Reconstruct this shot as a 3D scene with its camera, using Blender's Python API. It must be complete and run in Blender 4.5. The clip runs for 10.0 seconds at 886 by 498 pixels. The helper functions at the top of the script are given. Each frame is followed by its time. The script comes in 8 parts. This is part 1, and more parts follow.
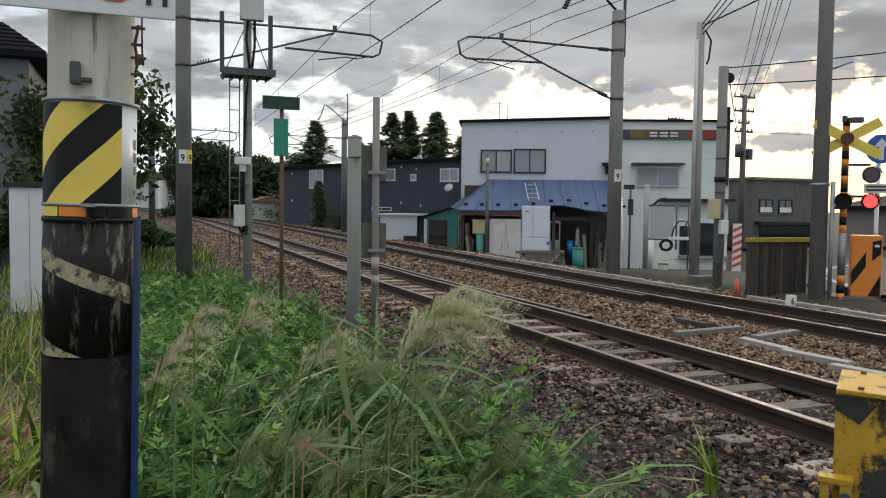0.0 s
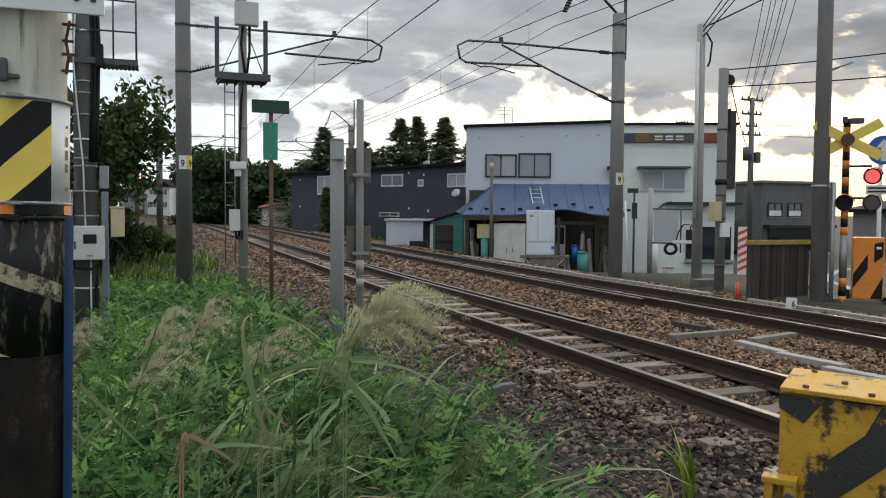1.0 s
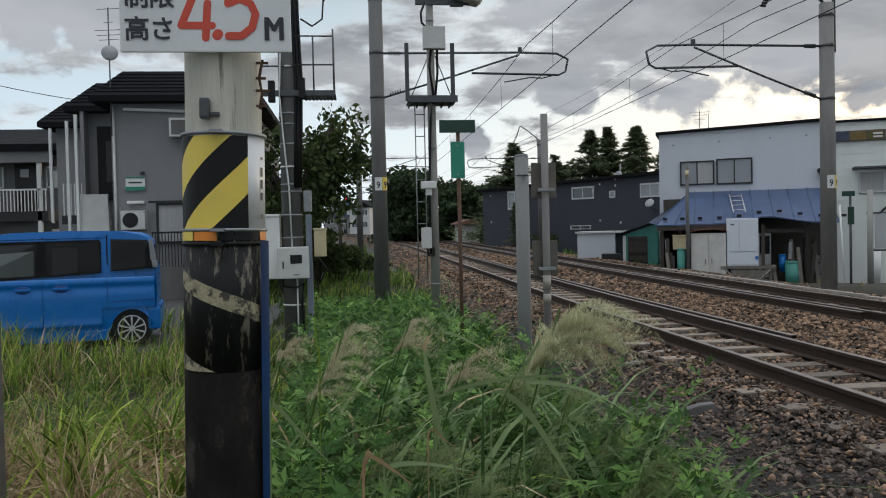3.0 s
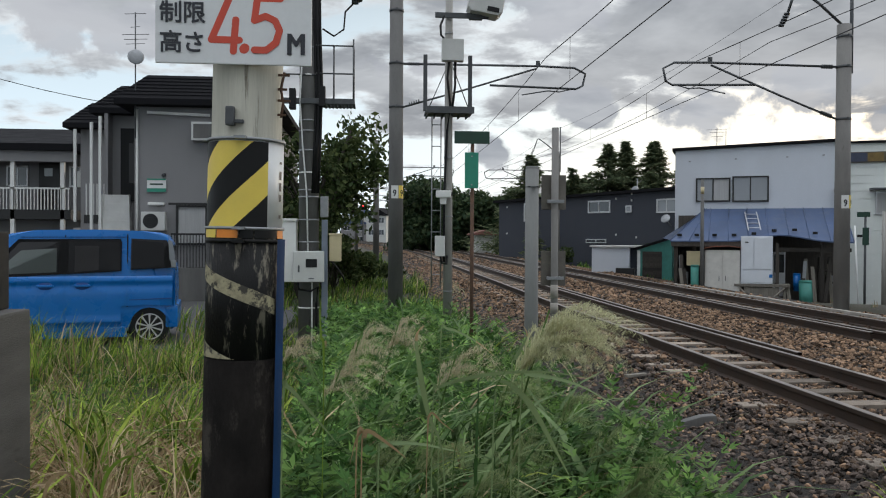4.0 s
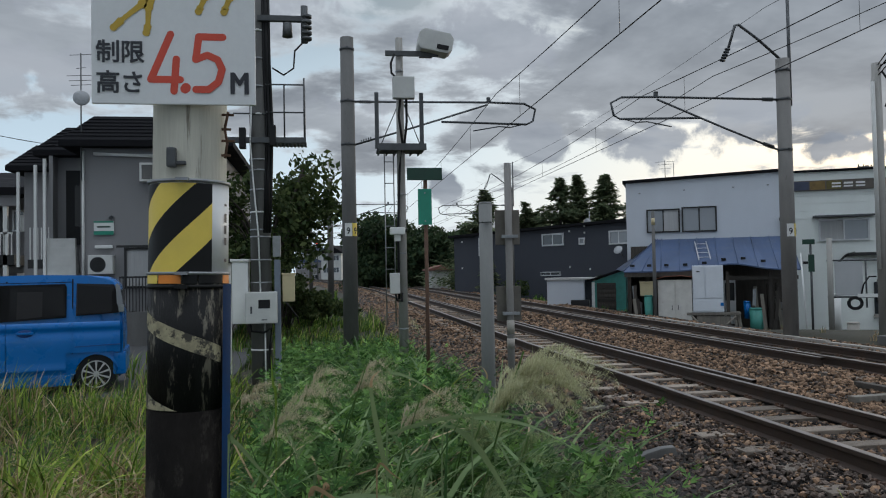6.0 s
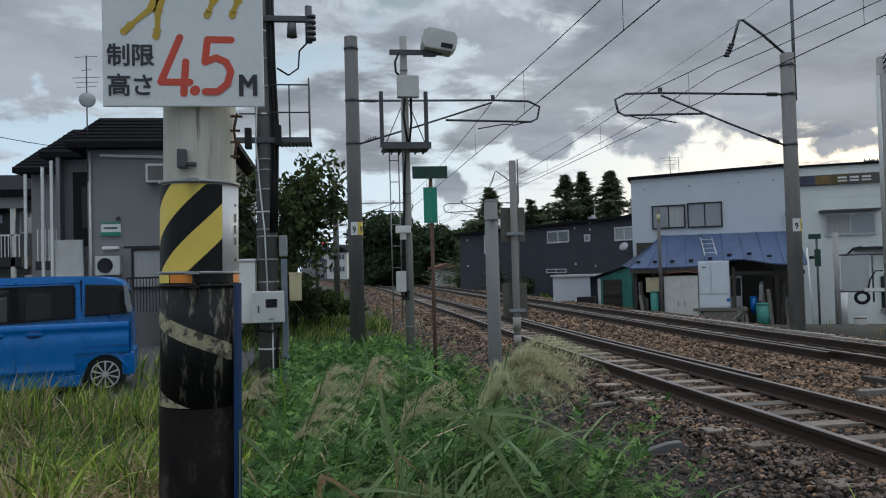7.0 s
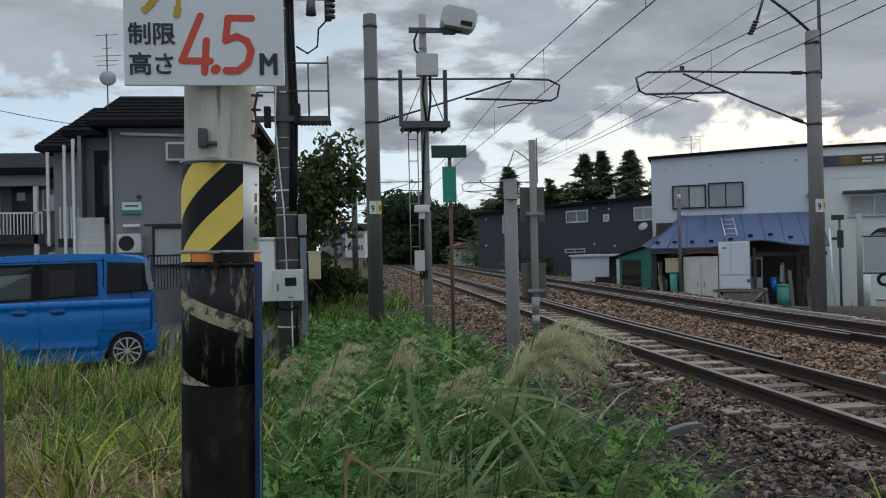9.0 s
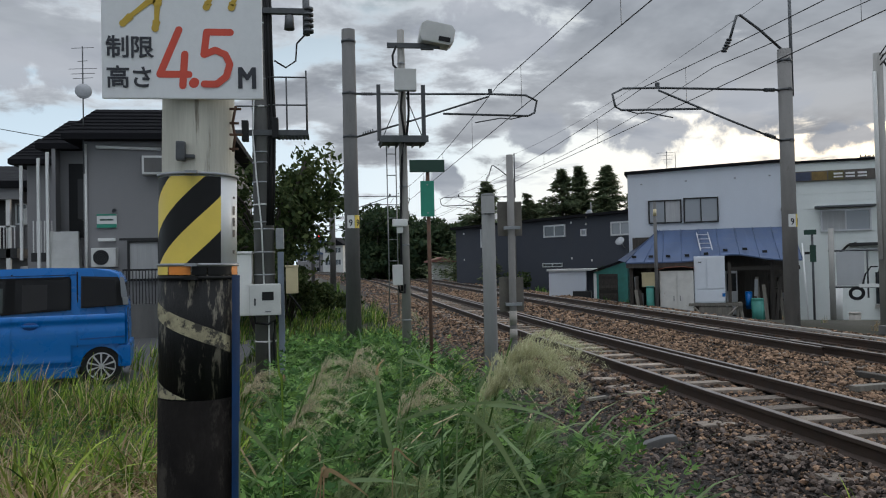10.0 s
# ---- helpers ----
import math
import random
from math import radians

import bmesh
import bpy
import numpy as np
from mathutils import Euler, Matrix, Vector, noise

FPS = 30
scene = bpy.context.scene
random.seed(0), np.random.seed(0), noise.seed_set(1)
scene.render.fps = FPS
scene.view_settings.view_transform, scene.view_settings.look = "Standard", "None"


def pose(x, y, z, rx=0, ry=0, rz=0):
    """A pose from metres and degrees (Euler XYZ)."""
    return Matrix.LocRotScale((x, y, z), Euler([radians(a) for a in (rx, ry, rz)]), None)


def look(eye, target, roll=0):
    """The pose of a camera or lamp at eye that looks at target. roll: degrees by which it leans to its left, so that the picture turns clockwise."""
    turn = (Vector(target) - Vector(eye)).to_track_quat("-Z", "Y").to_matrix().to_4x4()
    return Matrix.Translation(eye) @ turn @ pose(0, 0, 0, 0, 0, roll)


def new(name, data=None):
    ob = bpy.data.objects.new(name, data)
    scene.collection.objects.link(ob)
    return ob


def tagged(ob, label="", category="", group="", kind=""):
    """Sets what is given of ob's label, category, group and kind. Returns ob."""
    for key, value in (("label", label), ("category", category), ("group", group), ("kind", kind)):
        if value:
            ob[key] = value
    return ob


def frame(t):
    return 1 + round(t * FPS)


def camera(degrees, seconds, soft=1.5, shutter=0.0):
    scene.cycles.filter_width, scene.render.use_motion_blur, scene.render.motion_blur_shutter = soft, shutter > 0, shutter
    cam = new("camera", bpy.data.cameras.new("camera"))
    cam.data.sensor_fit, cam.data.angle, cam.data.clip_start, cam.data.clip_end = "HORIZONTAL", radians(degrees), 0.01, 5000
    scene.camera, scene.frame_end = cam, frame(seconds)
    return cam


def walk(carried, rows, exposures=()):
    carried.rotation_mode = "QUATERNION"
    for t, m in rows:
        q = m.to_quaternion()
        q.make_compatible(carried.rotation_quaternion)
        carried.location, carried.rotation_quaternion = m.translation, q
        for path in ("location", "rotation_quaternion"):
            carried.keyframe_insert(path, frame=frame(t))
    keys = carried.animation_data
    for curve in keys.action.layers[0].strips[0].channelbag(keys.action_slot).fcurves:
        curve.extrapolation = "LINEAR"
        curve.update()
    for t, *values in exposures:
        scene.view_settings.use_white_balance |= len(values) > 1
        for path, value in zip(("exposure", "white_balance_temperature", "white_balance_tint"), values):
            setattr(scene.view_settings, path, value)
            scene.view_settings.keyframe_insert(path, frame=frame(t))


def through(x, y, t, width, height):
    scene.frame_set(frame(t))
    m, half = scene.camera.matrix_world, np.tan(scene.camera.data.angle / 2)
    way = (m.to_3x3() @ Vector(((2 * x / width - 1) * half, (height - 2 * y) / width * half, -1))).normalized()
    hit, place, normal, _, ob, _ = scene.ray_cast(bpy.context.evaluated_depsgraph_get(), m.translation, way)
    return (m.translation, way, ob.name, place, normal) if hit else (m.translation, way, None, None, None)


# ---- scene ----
cam = camera(58.0, 10.0, soft=1.1)
PATH = [
    (0, (-0.089, -0.02, 1.391), (0.624, 1.846, 1.288), 0.7),
    (0.5, (-0.048, -0.033, 1.391), (0.637, 1.844, 1.304), -0.1),
    (1, (0.144, -0.067, 1.363), (0.83, 1.81, 1.274), 0.4),
    (1.5, (0.226, -0.085, 1.346), (0.893, 1.8, 1.269), 0.0),
    (2, (0.232, -0.097, 1.355), (0.752, 1.833, 1.314), -1.9),
    (2.5, (0.193, -0.035, 1.351), (0.522, 1.938, 1.314), -2.7),
    (2.7, (0.192, 0.008, 1.376), (0.459, 1.989, 1.323), -2.5),
    (3.8, (0.228, -0.276, 1.353), (0.394, 1.716, 1.311), 0.2),
    (4, (0.22, -0.244, 1.352), (0.403, 1.747, 1.327), 0.3),
    (4.5, (0.222, -0.222, 1.36), (0.483, 1.761, 1.381), 0.2),
    (5, (0.241, -0.152, 1.372), (0.562, 1.821, 1.432), -0.9),
    (5.5, (0.241, -0.168, 1.369), (0.54, 1.808, 1.434), -0.9),
    (7, (0.228, -0.216, 1.363), (0.508, 1.763, 1.422), -1.6),
    (7.5, (0.225, -0.249, 1.361), (0.428, 1.739, 1.448), -1.6),
    (8, (0.221, -0.254, 1.356), (0.391, 1.736, 1.452), -1.4),
    (8.5, (0.21, -0.289, 1.363), (0.37, 1.704, 1.397), -1.7),
    (9, (0.222, -0.209, 1.367), (0.456, 1.777, 1.375), -1.3),
    (9.5, (0.226, -0.205, 1.37), (0.53, 1.772, 1.406), -1.1),
    (10, (0.221, -0.227, 1.362), (0.51, 1.751, 1.405), -1.3),
]
EXPOSURES = [(0.0, 0.48, 6950, 10), (1.0, 0.49, 6900, 10), (2.0, 0.38, 6800, 10), (2.7, 0.20, 6720, 10), (3.8, 0.44, 6800, 10), (4.5, 0.34, 6600, 10),
             (5.5, 0.06, 6400, 9), (7.0, 0.09, 6250, 8), (8.0, 0.04, 6100, 8), (8.5, -0.06, 6150, 8), (9.0, 0.16, 6350, 9), (10.0, 0.24, 6500, 10)]
walk(cam, [(t, look(eye, target, roll)) for t, eye, target, roll in PATH], EXPOSURES)


# ---------------------------------------------------------------- world, sun, exposure
SUN_AZ, SUN_EL = 47.0, 9.0          # degrees clockwise from the track's far end, and above the horizon


def make_world():
    w = bpy.data.worlds.new("sky")
    w.use_nodes = True
    scene.world = w
    n, l = w.node_tree.nodes, w.node_tree.links
    n.clear()

    def val(a, b, op):
        m = n.new("ShaderNodeMath")
        m.operation = op
        for i, q in enumerate((a, b)):
            if isinstance(q, (int, float)):
                m.inputs[i].default_value = q
            elif q is not None:
                l.new(q, m.inputs[i])
        return m.outputs[0]

    def ramp(src, stops):
        r = n.new("ShaderNodeValToRGB")
        r.color_ramp.interpolation = "EASE"
        while len(r.color_ramp.elements) < len(stops):
            r.color_ramp.elements.new(0.5)
        for e, (p, c) in zip(r.color_ramp.elements, stops):
            e.position, e.color = p, (*c, 1)
        l.new(src, r.inputs[0])
        return r.outputs[0]

    def mix(f, a, b, mode="MIX"):
        m = n.new("ShaderNodeMix")
        m.data_type, m.blend_type = "RGBA", mode
        for i, q in ((0, f), (6, a), (7, b)):
            if isinstance(q, (int, float)):
                m.inputs[i].default_value = q
            elif isinstance(q, tuple):
                m.inputs[i].default_value = (*q, 1)
            else:
                l.new(q, m.inputs[i])
        return m.outputs[2]

    tc = n.new("ShaderNodeTexCoord")
    sep = n.new("ShaderNodeSeparateXYZ")
    l.new(tc.outputs["Generated"], sep.inputs[0])
    x, y, z = sep.outputs
    zz = val(val(z, 0.0, "MAXIMUM"), 0.16, "ADD")
    comb = n.new("ShaderNodeCombineXYZ")
    l.new(val(x, zz, "DIVIDE"), comb.inputs[0])
    l.new(val(y, zz, "DIVIDE"), comb.inputs[1])

    def cloud(scale, detail, rough, offset):
        mp = n.new("ShaderNodeMapping")
        mp.inputs["Location"].default_value = offset
        l.new(comb.outputs[0], mp.inputs[0])
        t = n.new("ShaderNodeTexNoise")
        t.inputs["Scale"].default_value = scale
        t.inputs["Detail"].default_value = detail
        t.inputs["Roughness"].default_value = rough
        t.inputs["Distortion"].default_value = 0.25
        l.new(mp.outputs[0], t.inputs["Vector"])
        return t.outputs["Fac"]

    big = cloud(0.62, 7, 0.55, (1.7, 0.4, 0))
    fine = cloud(2.3, 8, 0.58, (4.1, 2.2, 0))
    shade = cloud(1.1, 6, 0.55, (8.3, 5.1, 0))
    # the cover thickens overhead and opens towards the horizon
    dens = val(val(big, 0.50, "MULTIPLY"), val(fine, 0.50, "MULTIPLY"), "ADD")
    dens = val(dens, val(val(z, 0.0, "MAXIMUM"), 0.42, "MULTIPLY"), "ADD")
    open_strip = ramp(z, [(0.0, (0.075, 0.075, 0.075)), (0.10, (0.070, 0.070, 0.070)), (0.21, (0, 0, 0))])
    dens = val(dens, open_strip, "SUBTRACT")
    cover = ramp(dens, [(0.505, (0, 0, 0)), (0.575, (1, 1, 1))])
    # clear air between the clouds
    sky = n.new("ShaderNodeTexSky")
    sky.sky_type, sky.sun_disc = "NISHITA", False
    sky.sun_elevation, sky.sun_rotation = radians(SUN_EL), radians(SUN_AZ)
    sky.air_density, sky.dust_density = 1.0, 2.0
    air = mix(1.0, sky.outputs[0], (0.10, 0.10, 0.10), "MULTIPLY")
    sx, sy = math.sin(radians(SUN_AZ)), math.cos(radians(SUN_AZ))
    glow = val(val(val(x, sx, "MULTIPLY"), val(y, sy, "MULTIPLY"), "ADD"), 0.0, "MAXIMUM")
    low = val(1.0, val(val(z, 0.0, "MAXIMUM"), 3.2, "MULTIPLY"), "SUBTRACT")
    low = val(low, 0.0, "MAXIMUM")
    haze = val(val(glow, 6.0, "POWER"), val(low, 1.6, "POWER"), "MULTIPLY")
    veil = mix(val(val(low, 0.5, "POWER"), 0.92, "MULTIPLY"), air, (0.68, 0.84, 1.0))
    veil = mix(haze, veil, (1.08, 0.86, 0.56))
    grey = ramp(shade, [(0.34, (0.165, 0.185, 0.215)), (0.62, (0.36, 0.39, 0.43))])
    edge = ramp(dens, [(0.52, (1.8, 1.78, 1.72)), (0.60, (1.0, 1.0, 1.0))])
    grey = mix(1.0, grey, edge, "MULTIPLY")
    grey = mix(val(haze, 0.45, "MULTIPLY"), grey, (0.62, 0.50, 0.38))
    total = mix(cover, veil, grey)
    # loose dark puffs hanging low over the bright strip: azimuth, elevation, half width, half height in degrees
    pt = n.new("ShaderNodeTexNoise")
    pt.inputs["Scale"].default_value, pt.inputs["Detail"].default_value, pt.inputs["Roughness"].default_value = 17.0, 6, 0.58
    l.new(tc.outputs["Generated"], pt.inputs["Vector"])
    wob = val(val(pt.outputs["Fac"], 0.5, "SUBTRACT"), 3.4, "MULTIPLY")
    best = None
    for az, el, wd, ht in ((15.2, 9.3, 2.6, 1.7), (23.0, 9.0, 3.3, 1.7), (29.6, 9.6, 4.2, 1.9), (36.5, 7.6, 3.6, 1.3), (8.8, 6.2, 1.9, 1.3), (46.0, 9.0, 5.5, 1.7), (44.0, 4.6, 4.0, 0.8), (3.0, 12.0, 3.5, 1.0), (-17.0, 13.5, 9.0, 2.4), (-10.0, 18.0, 9.0, 3.0), (13.0, 16.5, 6.5, 3.0)):
        a, e = radians(az), radians(el)
        c = Vector((math.sin(a) * math.cos(e), math.cos(a) * math.cos(e), math.sin(e)))
        r = Vector((math.cos(a), -math.sin(a), 0))
        u = r.cross(c)
        off = n.new("ShaderNodeVectorMath")
        off.operation = "SUBTRACT"
        l.new(tc.outputs["Generated"], off.inputs[0])
        off.inputs[1].default_value = c
        q = n.new("ShaderNodeCombineXYZ")
        for k, w in enumerate((r / radians(wd), u / radians(ht), c / 0.5)):
            d = n.new("ShaderNodeVectorMath")
            d.operation = "DOT_PRODUCT"
            l.new(off.outputs[0], d.inputs[0])
            d.inputs[1].default_value = w
            l.new(d.outputs["Value"], q.inputs[k])
        ln = n.new("ShaderNodeVectorMath")
        ln.operation = "LENGTH"
        l.new(q.outputs[0], ln.inputs[0])
        near = val(1.0, ln.outputs["Value"], "SUBTRACT")
        best = near if best is None else val(best, near, "MAXIMUM")
    puff = ramp(val(val(best, wob, "ADD"), 0.5, "MULTIPLY"), [(0.02, (0, 0, 0)), (0.24, (0.92, 0.92, 0.92))])
    tone = ramp(shade, [(0.36, (0.22, 0.245, 0.29)), (0.62, (0.36, 0.385, 0.43))])
    total = mix(puff, total, tone)
    # an overcast sky is brighter towards the zenith
    lift = val(val(val(val(z, 0.0, "MAXIMUM"), 3.0, "POWER"), 4.6, "MULTIPLY"), 1.0, "ADD")
    comb2 = n.new("ShaderNodeCombineXYZ")
    for i in range(3):
        l.new(lift, comb2.inputs[i])
    total = mix(1.0, total, comb2.outputs[0], "MULTIPLY")
    bg = n.new("ShaderNodeBackground")
    bg.inputs["Strength"].default_value = 1.0
    l.new(total, bg.inputs[0])
    out = n.new("ShaderNodeOutputWorld")
    l.new(bg.outputs[0], out.inputs[0])


make_world()
sun = new("sun", bpy.data.lights.new("sun", "SUN"))
sun.data.energy, sun.data.angle, sun.data.color = 0.6, radians(15), (1.0, 0.86, 0.68)
_d = Vector((math.sin(radians(SUN_AZ)) * math.cos(radians(SUN_EL)), math.cos(radians(SUN_AZ)) * math.cos(radians(SUN_EL)), math.sin(radians(SUN_EL))))
sun.matrix_world = look(_d * 60, (0, 0, 0))


# ---------------------------------------------------------------- materials
def material(name, color, rough=0.7, metal=0.0, vary=0.25, scale=6.0, fine=60.0, bump=0.15, stain=None, stain_at=0.6,
             island=0.0, obj=0.0, stretch=(1, 1, 1), coat=0.0, depth=0.01, spec=0.5):
    """Noise at two scales round one base colour, an optional stain colour with a shape of its own, and fine relief."""
    m = bpy.data.materials.new(name)
    m.use_nodes = True
    n, l = m.node_tree.nodes, m.node_tree.links
    b = n["Principled BSDF"]
    b.inputs["Metallic"].default_value = metal
    b.inputs["Coat Weight"].default_value = coat
    b.inputs["Specular IOR Level"].default_value = spec
    tc = n.new("ShaderNodeTexCoord")
    mp = n.new("ShaderNodeMapping")
    mp.inputs["Scale"].default_value = stretch
    l.new(tc.outputs["Object"], mp.inputs[0])

    def noise_tex(s, d, r):
        t = n.new("ShaderNodeTexNoise")
        t.inputs["Scale"].default_value, t.inputs["Detail"].default_value, t.inputs["Roughness"].default_value = s, d, r
        l.new(mp.outputs[0], t.inputs["Vector"])
        return t.outputs["Fac"]

    def mixer(f, a, c, mode="MIX"):
        x = n.new("ShaderNodeMix")
        x.data_type, x.blend_type = "RGBA", mode
        for i, q in ((0, f), (6, a), (7, c)):
            if isinstance(q, (int, float)):
                x.inputs[i].default_value = q
            elif isinstance(q, tuple):
                x.inputs[i].default_value = (*q, 1)
            else:
                l.new(q, x.inputs[i])
        return x.outputs[2]

    def rng(src, lo, hi, a=0.3, c=0.7):
        r = n.new("ShaderNodeMapRange")
        r.inputs[1].default_value, r.inputs[2].default_value, r.inputs[3].default_value, r.inputs[4].default_value = a, c, lo, hi
        l.new(src, r.inputs[0])
        return r.outputs[0]

    coarse, grain = noise_tex(scale, 4, 0.6), noise_tex(fine, 5, 0.65)
    dark = tuple(c * (1 - vary) for c in color)
    light = tuple(min(1, c * (1 + vary)) for c in color)
    col = mixer(rng(coarse, 0, 1), dark, light)
    col = mixer(rng(grain, 0, 0.6 * vary + 0.1), col, tuple(c * 0.5 for c in color))
    if stain:
        col = mixer(rng(noise_tex(scale * 0.7 + 0.3, 8, 0.7), 0, 1, stain_at, stain_at + 0.07), col, stain)
    for amount, kind, sock in ((island, "ShaderNodeNewGeometry", "Random Per Island"), (obj, "ShaderNodeObjectInfo", "Random")):
        if amount:
            g = n.new(kind)
            hsv = n.new("ShaderNodeHueSaturation")
            r = n.new("ShaderNodeMapRange")
            r.inputs[3].default_value, r.inputs[4].default_value = 1 - amount, 1 + amount
            l.new(g.outputs[sock], r.inputs[0])
            l.new(r.outputs[0], hsv.inputs["Value"])
            l.new(col, hsv.inputs["Color"])
            col = hsv.outputs[0]
    l.new(col, b.inputs["Base Color"])
    l.new(rng(coarse, max(0.02, rough - 0.12), min(1, rough + 0.12)), b.inputs["Roughness"])
    if bump:
        bp = n.new("ShaderNodeBump")
        bp.inputs["Strength"].default_value, bp.inputs["Distance"].default_value = bump, depth
        l.new(grain, bp.inputs["Height"])
        l.new(bp.outputs[0], b.inputs["Normal"])
    return m


def leaf_material(name, color, tip, vary=0.45, through=0.35, rough=0.7):
    """Leaves: each one its own shade, some light passing through."""
    m = bpy.data.materials.new(name)
    m.use_nodes = True
    n, l = m.node_tree.nodes, m.node_tree.links
    b = n["Principled BSDF"]
    b.inputs["Roughness"].default_value = rough
    b.inputs["Specular IOR Level"].default_value = 0.12
    g = n.new("ShaderNodeNewGeometry")
    mx = n.new("ShaderNodeMix")
    mx.data_type = "RGBA"
    mx.inputs[6].default_value, mx.inputs[7].default_value = (*color, 1), (*tip, 1)
    rr = n.new("ShaderNodeMath")
    rr.operation = "POWER"
    rr.inputs[1].default_value = 2.0
    l.new(g.outputs["Random Per Island"], rr.inputs[0])
    l.new(rr.outputs[0], mx.inputs[0])
    hsv = n.new("ShaderNodeHueSaturation")
    no = n.new("ShaderNodeTexNoise")
    no.inputs["Scale"].default_value, no.inputs["Detail"].default_value = 2.2, 4
    tc = n.new("ShaderNodeTexCoord")
    l.new(tc.outputs["Object"], no.inputs["Vector"])
    r = n.new("ShaderNodeMapRange")
    r.inputs[1].default_value, r.inputs[2].default_value, r.inputs[3].default_value, r.inputs[4].default_value = 0.3, 0.7, 1 - vary, 1 + vary
    l.new(no.outputs["Fac"], r.inputs[0])
    l.new(r.outputs[0], hsv.inputs["Value"])
    l.new(mx.outputs[2], hsv.inputs["Color"])
    l.new(hsv.outputs[0], b.inputs["Base Color"])
    tr = n.new("ShaderNodeBsdfTranslucent")
    l.new(hsv.outputs[0], tr.inputs[0])
    ms = n.new("ShaderNodeMixShader")
    ms.inputs[0].default_value = through
    l.new(b.outputs[0], ms.inputs[1])
    l.new(tr.outputs[0], ms.inputs[2])
    l.new(ms.outputs[0], n["Material Output"].inputs[0])
    return m


def glass_material(name, tint=(0.02, 0.025, 0.03), rough=0.05):
    m = bpy.data.materials.new(name)
    m.use_nodes = True
    b = m.node_tree.nodes["Principled BSDF"]
    b.inputs["Base Color"].default_value = (*tint, 1)
    b.inputs["Roughness"].default_value = rough
    b.inputs["Specular IOR Level"].default_value = 0.8
    return m


def glow_material(name, color, strength):
    m = bpy.data.materials.new(name)
    m.use_nodes = True
    b = m.node_tree.nodes["Principled BSDF"]
    b.inputs["Base Color"].default_value = (*color, 1)
    b.inputs["Emission Color"].default_value = (*color, 1)
    b.inputs["Emission Strength"].default_value = strength
    return m


M_soil = material("soil", (0.036, 0.033, 0.020), 0.95, vary=0.4, scale=0.8, fine=30, bump=0.6)
# near black: shade in the gaps between loose stones is put into this colour
M_bed_gap_shade = material("ballast_bed", (0.022, 0.0175, 0.0145), 0.95, vary=0.45, scale=9, fine=45, bump=1.0, depth=0.03)
M_stone = material("ballast_stone", (0.094, 0.072, 0.060), 0.9, vary=0.3, scale=12, fine=90, bump=0.4, island=0.95, spec=0.25)
M_stone_brown = material("ballast_stone_brown", (0.200, 0.128, 0.082), 0.9, vary=0.3, scale=12, fine=90, bump=0.4, island=0.9, spec=0.25)
M_rail = material("rail_rust", (0.046, 0.028, 0.019), 0.75, vary=0.4, scale=5, fine=80, bump=0.3)
M_railtop = material("rail_head", (0.27, 0.24, 0.22), 0.50, metal=0.8, vary=0.2, scale=4, fine=70, bump=0.05)
M_sleeper = material("sleeper_timber", (0.27, 0.222, 0.178), 0.9, vary=0.35, scale=5, fine=40, bump=0.7, obj=0.5, stretch=(1, 6, 1), stain=(0.09, 0.065, 0.055), stain_at=0.58)
M_asphalt = material("asphalt", (0.055, 0.055, 0.057), 0.9, vary=0.25, scale=1.2, fine=120, bump=0.4)
M_concrete = material("concrete", (0.30, 0.29, 0.27), 0.85, vary=0.2, scale=3, fine=70, bump=0.25, stain=(0.17, 0.155, 0.14), stain_at=0.60, stretch=(1, 1, 0.35))
M_concrete_dark = material("concrete_aged", (0.125, 0.122, 0.118), 0.85, vary=0.25, scale=3, fine=70, bump=0.25, stain=(0.075, 0.072, 0.066), stain_at=0.6, stretch=(1, 1, 0.3))
M_concrete_pale = material("concrete_pale", (0.36, 0.335, 0.30), 0.9, vary=0.2, scale=4, fine=80, bump=0.4, stain=(0.2, 0.18, 0.16))
M_concrete_mid = material("concrete_mid", (0.19, 0.182, 0.172), 0.85, vary=0.2, scale=3, fine=70, bump=0.25, stain=(0.12, 0.112, 0.10), stain_at=0.6, stretch=(1, 1, 0.3))
M_galv = material("galvanised_steel", (0.30, 0.31, 0.32), 0.5, metal=0.6, vary=0.2, scale=8, fine=60, bump=0.08)
M_galv_dark = material("weathered_steel", (0.09, 0.095, 0.10), 0.6, metal=0.4, vary=0.3, scale=8, fine=60, bump=0.1)
M_rust = material("rusty_steel", (0.10, 0.055, 0.035), 0.85, vary=0.4, scale=10, fine=80, bump=0.3)
M_black = material("black_rubber", (0.013, 0.013, 0.014), 0.6, spec=0.25, vary=0.2, bump=0.05)
M_white = material("white_enamel", (0.72, 0.72, 0.70), 0.45, vary=0.06, scale=3, fine=50, bump=0.03, stain=(0.5, 0.48, 0.44), stain_at=0.66)
M_offwhite = material("painted_cabinet", (0.55, 0.55, 0.53), 0.5, vary=0.1, scale=3, fine=50, bump=0.04, stain=(0.38, 0.35, 0.3), stain_at=0.64)
M_beige = material("beige_cover", (0.52, 0.44, 0.27), 0.6, vary=0.1, scale=4, fine=50, bump=0.05)
M_yellow = material("yellow_sheet", (0.80, 0.60, 0.10), 0.45, vary=0.08, scale=5, fine=40, bump=0.03)
M_yellow_worn = material("chipped_yellow_paint", (0.50, 0.29, 0.030), 0.55, vary=0.22, scale=6, fine=50, bump=0.3, stain=(0.035, 0.026, 0.020), stain_at=0.51, spec=0.3)
M_orange = material("orange_paint", (0.75, 0.24, 0.03), 0.5, vary=0.1, scale=5, fine=50, bump=0.05)
